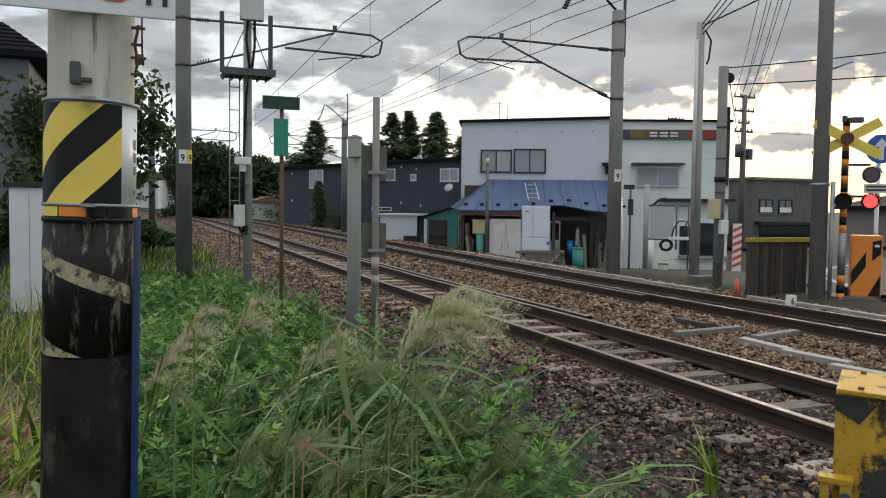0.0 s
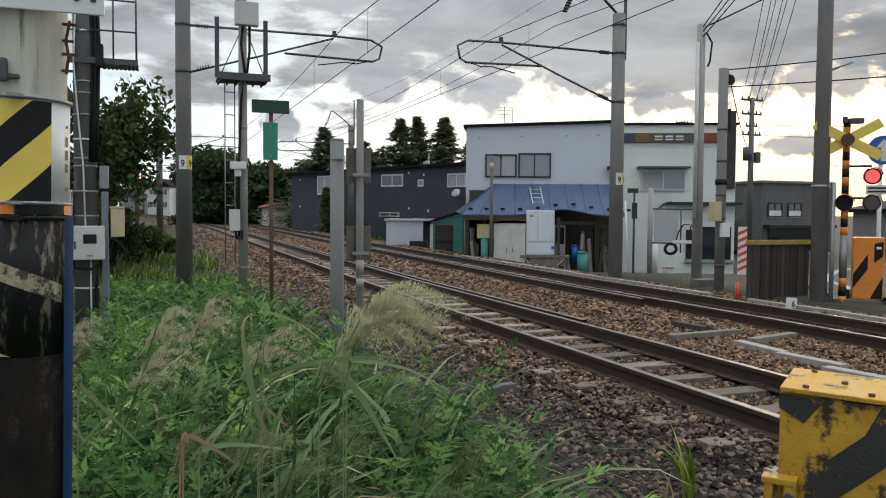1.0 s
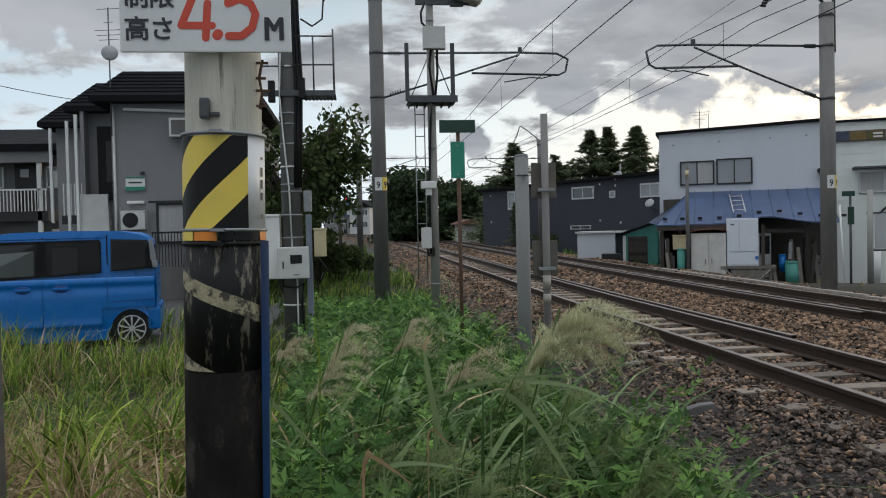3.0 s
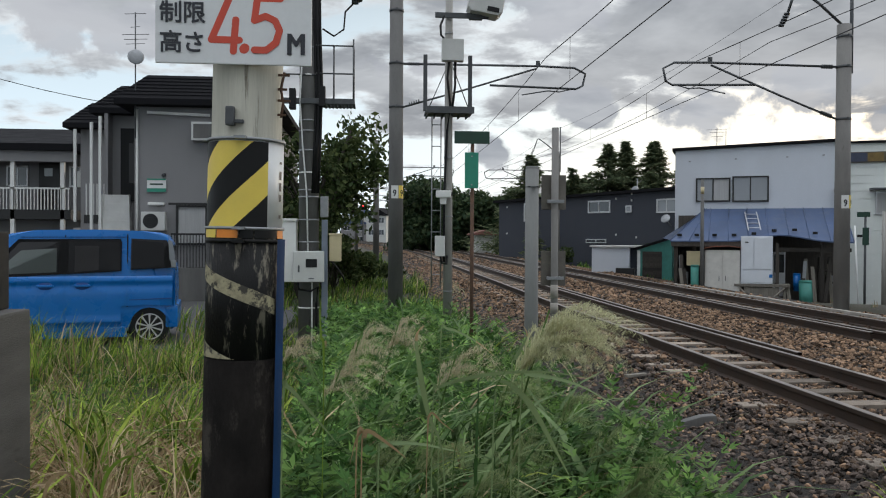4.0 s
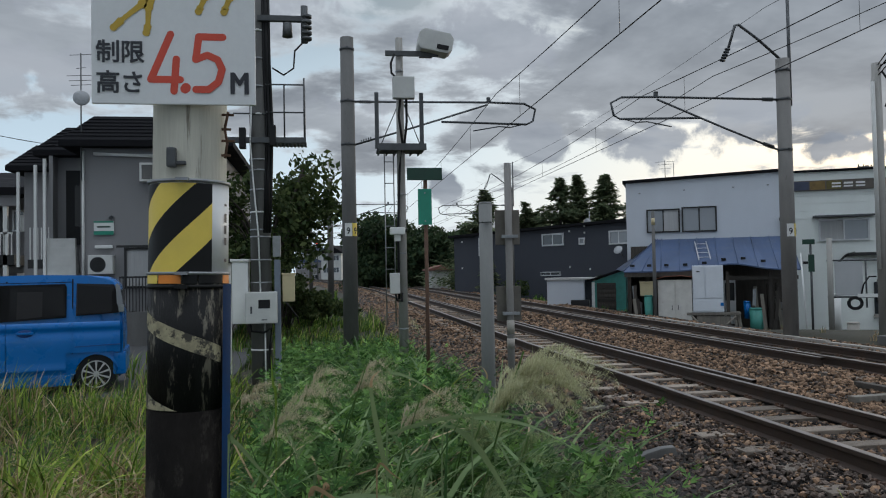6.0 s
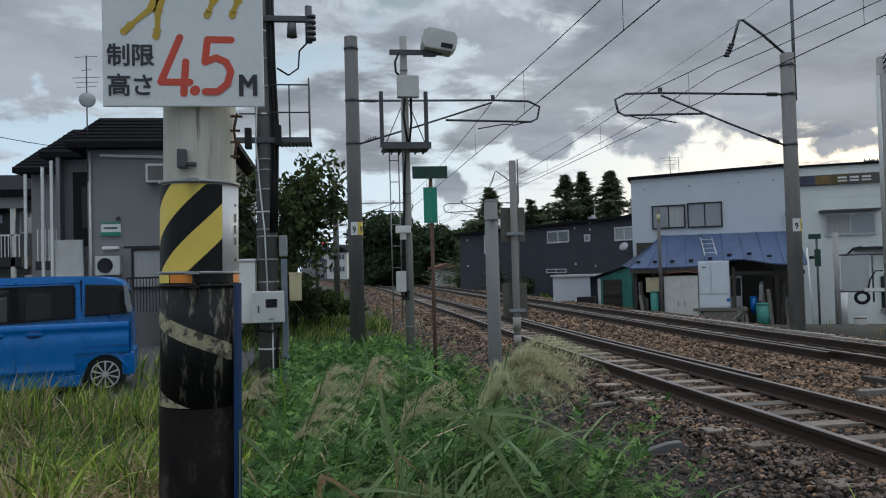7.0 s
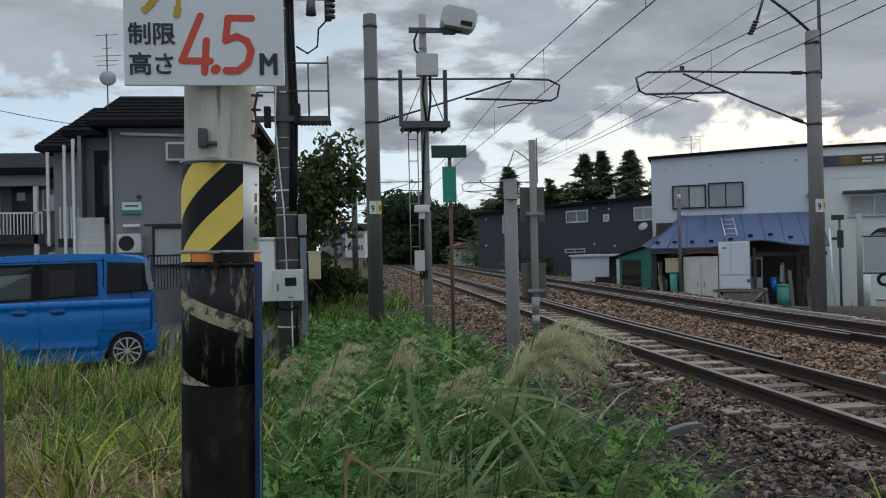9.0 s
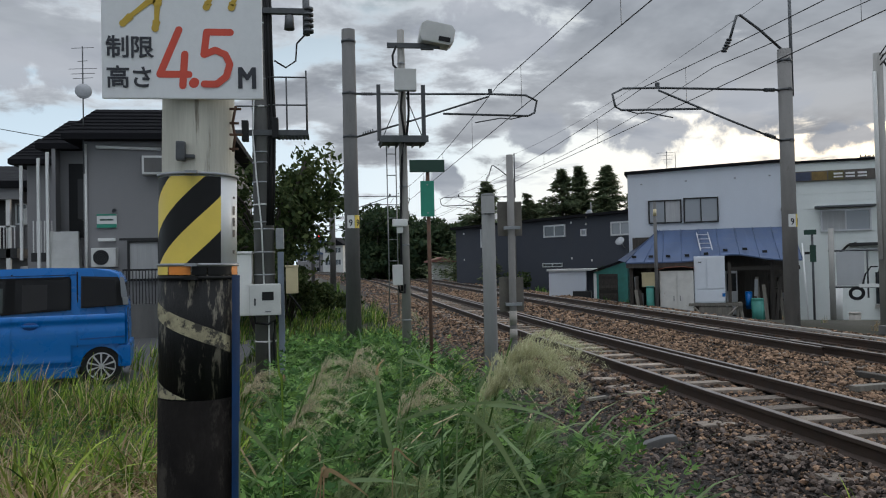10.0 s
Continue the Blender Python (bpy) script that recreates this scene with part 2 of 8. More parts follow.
M_stripe_black = material("black_sheet", (0.012, 0.012, 0.012), 0.5, spec=0.2, vary=0.2, scale=6, fine=50, bump=0.05)
M_stripe_worn = material("worn_black_sleeve", (0.010, 0.010, 0.010), 0.5, vary=0.5, scale=16, fine=70, bump=0.35, stain=(0.17, 0.155, 0.12), stain_at=0.555, stretch=(2.2, 2.2, 0.55), spec=0.2)
M_cream_worn = material("worn_cream_band", (0.36, 0.32, 0.20), 0.7, vary=0.35, scale=34, fine=110, bump=0.3, stain=(0.05, 0.045, 0.035), stain_at=0.505)
M_green = material("green_plate", (0.02, 0.24, 0.16), 0.5, vary=0.15, scale=4, fine=50, bump=0.04)
M_green_dark = material("dark_green_plate", (0.008, 0.045, 0.028), 0.5, vary=0.2, scale=4, fine=50, bump=0.04)
M_blue = material("car_blue", (0.001, 0.135, 0.44), 0.30, vary=0.02, scale=2, fine=200, bump=0.0, coat=0.15, spec=0.35)
M_blue_cover = material("blue_cover", (0.006, 0.036, 0.110), 0.6, spec=0.08, vary=0.2, scale=6, fine=50, bump=0.1)
M_red = material("red_letter", (0.62, 0.07, 0.035), 0.5, vary=0.08, bump=0.02)
M_ink = material("black_letter", (0.02, 0.022, 0.03), 0.5, vary=0.1, bump=0.02)
M_mustard = material("mustard_paint", (0.50, 0.33, 0.03), 0.5, vary=0.1, bump=0.02)
M_sign = material("white_sign_face", (0.70, 0.71, 0.71), 0.4, vary=0.04, scale=2, fine=40, bump=0.01)
M_glass = glass_material("window_glass")
M_glass_pale = glass_material("curtained_glass", (0.22, 0.23, 0.25), 0.12)
M_redlamp = glow_material("lit_red_lens", (1.0, 0.03, 0.03), 3.0)
M_redoff = glass_material("unlit_lens_cover", (0.06, 0.006, 0.006), 0.2)


# ---------------------------------------------------------------- mesh helpers
def thing(name, label, category, m=None, group="", kind=""):
    ob = new(name)
    ob.matrix_basis = m or Matrix()
    ob.empty_display_size = 0.1
    return tagged(ob, label, category, group, kind)


def mesh_of(bm, name, mat):
    me = bpy.data.meshes.new(name)
    bm.to_mesh(me)
    bm.free()
    for q in (mat if isinstance(mat, (list, tuple)) else [mat]):
        me.materials.append(q)
    return me


def part(name, bm, mat, parent, label=""):
    ob = new(name, mesh_of(bm, name, mat))
    ob.parent = parent
    return tagged(ob, label)


def solo(name, bm, mat, label, category="", m=None, group="", kind=""):
    ob = new(name, mesh_of(bm, name, mat))
    if m is not None:
        ob.matrix_basis = m
    return tagged(ob, label, category, group, kind)


def box(bm, x0, x1, y0, y1, z0, z1, bevel=0.0, m=None, slot=0):
    vs = [bm.verts.new((x, y, z)) for z in (z0, z1) for y in (y0, y1) for x in (x0, x1)]
    fs = [bm.faces.new([vs[i] for i in q]) for q in ((0, 2, 3, 1), (4, 5, 7, 6), (0, 1, 5, 4), (2, 6, 7, 3), (0, 4, 6, 2), (1, 3, 7, 5))]
    for f in fs:
        f.material_index = slot
    if bevel:
        r = bmesh.ops.bevel(bm, geom=list({e for f in fs for e in f.edges}), offset=bevel, segments=2, profile=0.7, affect="EDGES")
        vs = list({v for f in r["faces"] for v in f.verts} | {v for v in vs if v.is_valid})
    if m is not None:
        bmesh.ops.transform(bm, matrix=m, verts=vs)
    return bm


def cyl(bm, p0, p1, r0, r1=None, seg=12, slot=0):
    p0, p1 = Vector(p0), Vector(p1)
    r1 = r0 if r1 is None else r1
    q = (p1 - p0).to_track_quat("Z", "Y")
    rings = []
    for p, r in ((p0, r0), (p1, r1)):
        rings.append([bm.verts.new(p + q @ Vector((r * math.cos(2 * math.pi * i / seg), r * math.sin(2 * math.pi * i / seg), 0))) for i in range(seg)])
    for i in range(seg):
        f = bm.faces.new((rings[0][i], rings[0][(i + 1) % seg], rings[1][(i + 1) % seg], rings[1][i]))
        f.smooth, f.material_index = True, slot
    bm.faces.new(rings[0][::-1]).material_index = slot
    bm.faces.new(rings[1]).material_index = slot
    return bm


def tube(bm, pts, r, seg=6):
    pts = [Vector(p) for p in pts]
    rings = []
    for i, p in enumerate(pts):
        d = pts[min(i + 1, len(pts) - 1)] - pts[max(i - 1, 0)]
        q = d.to_track_quat("Z", "Y")
        rings.append([bm.verts.new(p + q @ Vector((r * math.cos(2 * math.pi * k / seg), r * math.sin(2 * math.pi * k / seg), 0))) for k in range(seg)])
    for a, b in zip(rings, rings[1:]):
        off = min(range(seg), key=lambda o: (a[0].co - b[o].co).length)
        for k in range(seg):
            f = bm.faces.new((a[k], a[(k + 1) % seg], b[(k + 1 + off) % seg], b[(k + off) % seg]))
            f.smooth = True
    bm.faces.new(rings[0][::-1])
    bm.faces.new(rings[-1])
    return bm


def prism(bm, pts, depth, m=None, bevel=0.0, slot=0):
    """A flat outline in local x, z, made `depth` thick along +y."""
    a = [bm.verts.new((x, 0, z)) for x, z in pts]
    b = [bm.verts.new((x, depth, z)) for x, z in pts]
    n = len(pts)
    fs = [bm.faces.new(a), bm.faces.new(b[::-1])]
    fs += [bm.faces.new((a[i], b[i], b[(i + 1) % n], a[(i + 1) % n])) for i in range(n)]
    for f in fs:
        f.material_index = slot
    vs = a + b
    if bevel:
        r = bmesh.ops.bevel(bm, geom=list({e for f in fs for e in f.edges}), offset=bevel, segments=2, profile=0.7, affect="EDGES")
        vs = list({v for f in r["faces"] for v in f.verts} | {v for v in vs if v.is_valid})
    if m is not None:
        bmesh.ops.transform(bm, matrix=m, verts=vs)
    return bm


def quick_box(name, parent, mat, x0, x1, y0, y1, z0, z1, bevel=0.0, label="", m=None):
    return part(name, box(bmesh.new(), x0, x1, y0, y1, z0, z1, bevel, m), mat, parent, label)


def text_mesh(body, size, mat, parent, m, name="lettering", bold=0.0, width=1.0):
    c = bpy.data.curves.new(name, "FONT")
    c.body, c.size, c.extrude, c.offset = body, size, 0.0012, bold
    c.align_x, c.align_y, c.resolution_u = "CENTER", "CENTER", 3
    tmp = new(name, c)
    me = bpy.data.meshes.new_from_object(tmp.evaluated_get(bpy.context.evaluated_depsgraph_get()))
    bpy.data.objects.remove(tmp)
    bpy.data.curves.remove(c)
    me.materials.clear()
    me.materials.append(mat)
    ob = new(name, me)
    ob.parent = parent
    ob.matrix_basis = m @ Matrix.Diagonal((width, 1, 1, 1))
    return ob


def fast_mesh(name, verts, faces, mats, smooth=False, mat_index=None):
    """verts (n,3), faces (m,k) as arrays of one face size."""
    me = bpy.data.meshes.new(name)
    k = faces.shape[1]
    me.vertices.add(len(verts))
    me.vertices.foreach_set("co", verts.astype(np.float32).ravel())
    me.loops.add(faces.size)
    me.loops.foreach_set("vertex_index", faces.astype(np.int32).ravel())
    me.polygons.add(len(faces))
    me.polygons.foreach_set("loop_start", np.arange(0, faces.size, k, dtype=np.int32))
    if mat_index is not None:
        me.polygons.foreach_set("material_index", mat_index.astype(np.int32))
    for q in mats:
        me.materials.append(q)
    me.update(calc_edges=True)
    me.polygons.foreach_set("use_smooth", np.full(len(faces), smooth))
    return me


# ---------------------------------------------------------------- the lie of the land
GAUGE, TRACKS = 1.075, (4.688, 8.41)
B0, BU = Vector((16.0, 24.3, 0)), Vector((math.cos(radians(-25)), math.sin(radians(-25)), 0))
BN = Vector((BU.y, -BU.x, 0))


def bend(y):
    return -0.0009 * max(0.0, y - 50.0) ** 2 if y < 220 else bend(219.9) - 0.306 * (y - 220)


def grade(y):
    """The line climbs gently away from the crossing."""
    return 0.006 * min(max(0.0, y - 15.0), 300.0)


def ground_z(x, y):
    xr = x - bend(y)
    if xr < 2.0:
        z = -0.40 - 0.06 * noise.noise((x * 0.35, y * 0.35, 0))
    elif xr < 10.4:
        z = -0.50
    else:
        v = BN.x * (x - B0.x) + BN.y * (y - B0.y)
        k = min(1.0, max(0.0, (v - 3.5) / 6.0))
        z = -0.75 + 0.70 * k * k * (3 - 2 * k)
    return z + grade(y)


def bank_z(xr):
    """Surface of the ballast across the line, xr measured square to it."""
    pts = ((1.9, -0.50), (2.6, -0.34), (3.5, -0.20), (4.0, -0.17), (9.2, -0.17), (9.8, -0.10), (10.6, -0.10), (11.0, -0.5))
    for (a, za), (b, zb) in zip(pts, pts[1:]):
        if a <= xr <= b:
            return za + (zb - za) * (xr - a) / (b - a)
    return -0.5


def build_ground():
    xs = sorted(set([-2000, -600, -250, -120, -70, -45, -30, -22] + [round(-16 + 0.8 * i, 2) for i in range(56)] + [34, 45, 60, 90, 150, 300, 700, 2000]))
    ys = sorted(set([-2000, -500, -150, -60, -30] + [round(-16 + 1.0 * i, 2) for i in range(70)] + [60, 70, 85, 100, 130, 170, 220, 300, 450, 800, 2000]))
    bm = bmesh.new()
    grid = [[bm.verts.new((x, y, ground_z(x, y))) for x in xs] for y in ys]
    for r, s in zip(grid, grid[1:]):
        for i in range(len(xs) - 1):
            bm.faces.new((r[i], r[i + 1], s[i + 1], s[i])).smooth = True
    solo("ground", bm, M_soil, "dark earth ground under grass and gravel", kind="structure")


def sweep(profile, ys, bm, x0=0.0):
    rows = [[bm.verts.new((x0 + px + bend(y), y, pz + grade(y))) for px, pz in profile] for y in ys]
    for r, s in zip(rows, rows[1:]):
        for i in range(len(profile) - 1):
            bm.faces.new((r[i], r[i + 1], s[i + 1], s[i]))
    return rows


LINE_Y = [-60, -40, -25, -12] + [-6 + 1.0 * i for i in range(70)] + [70 + 6 * i for i in range(30)]


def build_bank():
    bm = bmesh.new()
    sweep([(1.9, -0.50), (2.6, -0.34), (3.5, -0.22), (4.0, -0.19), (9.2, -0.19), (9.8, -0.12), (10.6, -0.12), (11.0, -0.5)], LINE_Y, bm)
    solo("ballast_bed", bm, M_bed_gap_shade, "crushed stone bed under both tracks, coloured near black as shaded gaps between stones", kind="structure")


def build_rail(x, name="rail", y0=-60.0, y1=250.0):
    prof = [(-0.064, -0.153), (0.064, -0.153), (0.064, -0.142), (0.009, -0.125), (0.009, -0.045), (0.0325, -0.035), (0.0325, -0.004)]
    left = [(-px, pz) for px, pz in prof[::-1][:-2]]
    whole = prof + [(0.029, 0.0), (-0.029, 0.0)] + left + [(-0.064, -0.142), (-0.064, -0.153)]
    ys = [y for y in LINE_Y if y0 <= y <= y1]
    ys = sorted(set([max(y0, ys[0])] + ys + [min(y1, ys[-1])]))
    rail = thing(name, "rust-brown steel rail with a polished running top", "rail", group="rails of the two tracks")
    for piece, mat, top in (("web_and_foot", M_rail, False), ("running_surface", M_railtop, True)):
        bm = bmesh.new()
        sweep(whole, ys, bm, x)
        bmesh.ops.delete(bm, geom=[f for f in bm.faces if all(v.co.z - grade(v.co.y) > -0.006 for v in f.verts) != top], context="FACES")
        part(piece, bm, mat, rail, "polished steel running top" if top else "")
    return rail


build_ground()
build_bank()
for c in TRACKS:
    for s in (-1, 1):
        build_rail(c + s * GAUGE / 2)


# ---------------------------------------------------------------- poles beside the line
def shaft(parent, x, y, z0, z1, r0, r1, mat, name="shaft", seg=24, label=""):
    return part(name, cyl(bmesh.new(), (x, y, z0), (x, y, z1), r0, r1, seg), mat, parent, label)


def ring(parent, z, r, h=0.03, mat=None, name="band", x=0.0, y=0.0):
    bm = cyl(bmesh.new(), (x, y, z - h / 2), (x, y, z + h / 2), r, r, 24)
    box(bm, x - 0.02, x + 0.02, y - r - 0.03, y - r + 0.005, z - h / 2, z + h / 2)
    return part(name, bm, mat or M_galv, parent)


def helix(bm, r, th0, th1, z0, z1, low, high, cols=40):
    """A slanting band wrapped on a cylinder; low(th), high(th) are its edges, cut off at z0 and z1."""
    for i in range(cols):
        a, b = th0 + (th1 - th0) * i / cols, th0 + (th1 - th0) * (i + 1) / cols
        qa = [min(z1, max(z0, f(a))) for f in (low, high)]
        qb = [min(z1, max(z0, f(b))) for f in (low, high)]
        if qa[1] - qa[0] < 1e-4 and qb[1] - qb[0] < 1e-4:
            continue
        pts = [(a, qa[0]), (b, qb[0]), (b, qb[1]), (a, qa[1])]
        vs = [bm.verts.new((r * math.cos(t), r * math.sin(t), z)) for t, z in pts]
        f = bm.faces.new(vs)
        f.smooth = True
    bmesh.ops.remove_doubles(bm, verts=bm.verts, dist=1e-5)
    bmesh.ops.dissolve_degenerate(bm, dist=1e-5, edges=bm.edges)
    return bm


def near_pole():
    p = thing("concrete_pole", "weathered concrete pole in a black and yellow striped guard", "pole", pose(-0.249, 2.68, 0, 0, 1.0, 0))
    R = 0.128
    shaft(p, 0, 0, -0.5, 4.2, 0.127, 0.118, material("stained_concrete", (0.56, 0.54, 0.46), 0.85, vary=0.18, scale=5, fine=60, bump=0.3,
          stain=(0.15, 0.125, 0.09), stain_at=0.575, stretch=(2.6, 2.6, 0.20)), seg=40, label="cream stained concrete shaft")
    shaft(p, 0, 0, -0.5, 0.93, 0.137, 0.1345, material("lower_guard", (0.0105, 0.0092, 0.0082), 0.8, spec=0.06, vary=0.7, scale=9, fine=80, bump=0.35, stretch=(1, 1, 0.45),
          stain=(0.034, 0.030, 0.025), stain_at=0.53), "lower_guard", 40, "dull black lower guard")
    shaft(p, 0, 0, 0.93, 1.362, 0.1335, 0.1335, M_stripe_worn, "worn_guard", 40, "scuffed black guard with torn bands")
    shaft(p, 0, 0, 1.384, 1.69, 0.131, 0.131, M_sign, "sheet_backing", 40, "white backing sheet")
    c, k = radians(-48), 1.0
    for i in range(-3, 5):
        lo, hi = (lambda t, i=i: 1.69 - 0.068 + k * R * (t - c) - 0.118 + 0.236 * i), (lambda t, i=i: 1.69 - 0.068 + k * R * (t - c) + 0.236 * i)
        lo2 = (lambda t, i=i: 1.69 - 0.068 + k * R * (t - c) + 0.236 * i)
        hi2 = (lambda t, i=i: 1.69 - 0.068 + k * R * (t - c) + 0.118 + 0.236 * i)
        for name, mat, a, b in (("yellow_stripe", M_yellow, lo, hi), ("black_stripe", M_stripe_black, lo2, hi2)):
            bm = helix(bmesh.new(), 0.1335, radians(-200), c, 1.388, 1.686, a, b)
            if len(bm.faces):
                part(name, bm, mat, p)
            else:
                bm.free()
    # orange and black strip under the sheet, slanting cream bands on the old guard
    for i, (a, b, mat) in enumerate(((-160, -128, M_yellow), (-126, -92, M_orange), (-90, -70, M_stripe_black), (-68, -30, M_stripe_black), (-28, -8, M_orange))):
        bm = helix(bmesh.new(), 0.1365, radians(a), radians(b), 1.352, 1.382, lambda t: 1.35, lambda t: 1.39, 10)
        part("edge_strip", bm, mat, p)
    k2 = -0.42
    for z in (1.160, 0.893):
        bm = helix(bmesh.new(), 0.1352, radians(-200), radians(-30), 0.935, 1.36, lambda t: z - 0.028 + k2 * R * (t + 1.43), lambda t: z + 0.028 + k2 * R * (t + 1.43))
        part("cream_band", bm, M_cream_worn, p, "peeling cream band")
    for z in (1.695, 1.386):
        ring(p, z, 0.1385, 0.010, M_galv, "steel_band")
    ring(p, 1.342, 0.138, 0.012, M_stripe_black, "steel_band")
    # blue cover strip down the side
    bm = bmesh.new()
    helix(bm, 0.150, radians(-34), radians(-14), -0.4, 1.35, lambda t: -0.4, lambda t: 1.35, 6)
    part("blue_cover", bm, M_blue_cover, p, "blue plastic cover strip")
    # hook bolt and small writing bars
    bm = box(bmesh.new(), -0.052, -0.022, -0.155, -0.120, 1.735, 1.80, 0.008)
    box(bm, -0.028, 0.008, -0.142, -0.122, 1.745, 1.757, 0.003)
    part("bracket", bm, M_galv_dark, p)
    for i, (z, h) in enumerate(((1.62, 0.008), (1.575, 0.03), (1.535, 0.03), (1.495, 0.025), (1.43, 0.012))):
        a = radians(-22)
        part("writing_bar", helix(bmesh.new(), 0.1325, a, a + 0.13, z - h / 2, z + h / 2, lambda t: 0, lambda t: 3, 3), M_ink, p)
    bm = bmesh.new()
    for z, w in ((1.79, 0.020), (1.84, 0.034), (1.88, 0.022), (1.93, 0.030)):
        box(bm, 0.112, 0.122 + w, -0.056, -0.048, z - 0.004, z + 0.004, 0.0015)
    tube(bm, [(0.124, -0.052, 1.78), (0.131, -0.052, 1.83), (0.122, -0.052, 1.88), (0.133, -0.052, 1.94)], 0.005, 5)
    part("rusty_fitting", bm, M_rust, p)


def height_sign():
    p = thing("height_limit_sign", "white height limit sign with red and black figures on the pole", "sign", pose(-0.24, 2.525, 1.94))
    bm = box(bmesh.new(), -0.26, 0.26, 0, 0.012, 0, 0.78, 0.004)
    part("plate", bm, M_sign, p)
    bm = box(bmesh.new(), -0.2, 0.2, 0.012, 0.03, 0.08, 0.11)
    box(bm, -0.2, 0.2, 0.012, 0.03, 0.6, 0.63)
    part("rear_brace", bm, M_galv, p)

    def put(body, size, mat, x, z, bold=0.0, width=1.0):
        return text_mesh(body, size, mat, p, pose(x, -0.0022, z, 90, 0, 0), "lettering", bold, width)
    # brushed red figures: broad round-ended strokes
    def strokes(lines, w):
        bm, k = bmesh.new(), 0
        for pts in lines:
            for (x0, z0), (x1, z1) in zip(pts, pts[1:]):
                d = Vector((x1 - x0, 0, z1 - z0)).normalized()
                s = Vector((-d.z, 0, d.x)) * w
                y = Vector((0, -0.0006 - 0.00012 * k, 0))
                p0, p1 = Vector((x0, 0, z0)) + y, Vector((x1, 0, z1)) + y
                bm.faces.new([bm.verts.new(v) for v in (p0 - s, p1 - s, p1 + s, p0 + s)])
                for q in (p0, p1):
                    k += 1
                    bmesh.ops.create_circle(bm, cap_ends=True, segments=14, radius=w, matrix=Matrix.Translation((q.x, -0.0006 - 0.00012 * k, q.z)) @ pose(0, 0, 0, 90, 0, 0))
                k += 1
        return bm
    part("figure", strokes([[(-0.012, 0.232), (-0.075, 0.082), (0.018, 0.082)], [(0.006, 0.150), (-0.002, 0.044)]], 0.0118), M_red, p, "red painted figure four")
    part("point", strokes([[(0.033, 0.052), (0.036, 0.056)]], 0.0155), M_red, p, "red decimal point")
    part("figure", strokes([[(0.155, 0.226), (0.078, 0.226), (0.068, 0.150), (0.105, 0.165), (0.138, 0.150), (0.152, 0.118), (0.140, 0.076), (0.108, 0.050), (0.068, 0.050)]], 0.0118), M_red, p, "red painted figure five")
    for ch, x, z in (("制", -0.208, 0.166), ("限", -0.132, 0.166), ("高", -0.208, 0.066), ("さ", -0.132, 0.066)):
        put(ch, 0.078, M_ink, x, z, 0.0012)
    for dx in (-0.003, 0.0, 0.003):
        put("M", 0.105, M_ink, 0.208 + dx, 0.068, 0.0, 0.80).location.y -= 0.0004 * (1 + dx / 0.003)
    # the lower part of a painted four-legged animal: tapering legs with hoofs under a plain body
    for pts in (((-0.075, 0.40), (-0.10, 0.33), (-0.165, 0.275), (-0.19, 0.25)), ((-0.06, 0.40), (-0.08, 0.32), (-0.083, 0.26), (-0.088, 0.235)),
                ((0.105, 0.40), (0.10, 0.36), (0.085, 0.325), (0.078, 0.31)), ((0.19, 0.40), (0.18, 0.36), (0.165, 0.325), (0.160, 0.31))):
        bm = bmesh.new()
        for (x0, z0), (x1, z1), w in zip(pts, pts[1:], (0.016, 0.010, 0.013)):
            d = Vector((x1 - x0, 0, z1 - z0)).normalized()
            s = Vector((-d.z, 0, d.x)) * w
            a, b = Vector((x0, -0.002, z0)), Vector((x1, -0.002, z1))
            bm.faces.new([bm.verts.new(v) for v in (a - s, a + s, b + s * 0.75, b - s * 0.75)])
            bmesh.ops.create_circle(bm, cap_ends=True, segments=10, radius=w * 0.95, matrix=Matrix.Translation((x1, -0.0025, z1)) @ pose(0, 0, 0, 90, 0, 0))
        part("painted_leg", bm, M_mustard, p)
    bm = bmesh.new()
    bmesh.ops.create_circle(bm, cap_ends=True, segments=24, radius=1, matrix=Matrix.Translation((0.06, -0.003, 0.48)) @ pose(0, 0, 0, 90, 0, 0) @ Matrix.Diagonal((0.17, 0.1, 1, 1)))
    part("painted_body", bm, M_mustard, p)


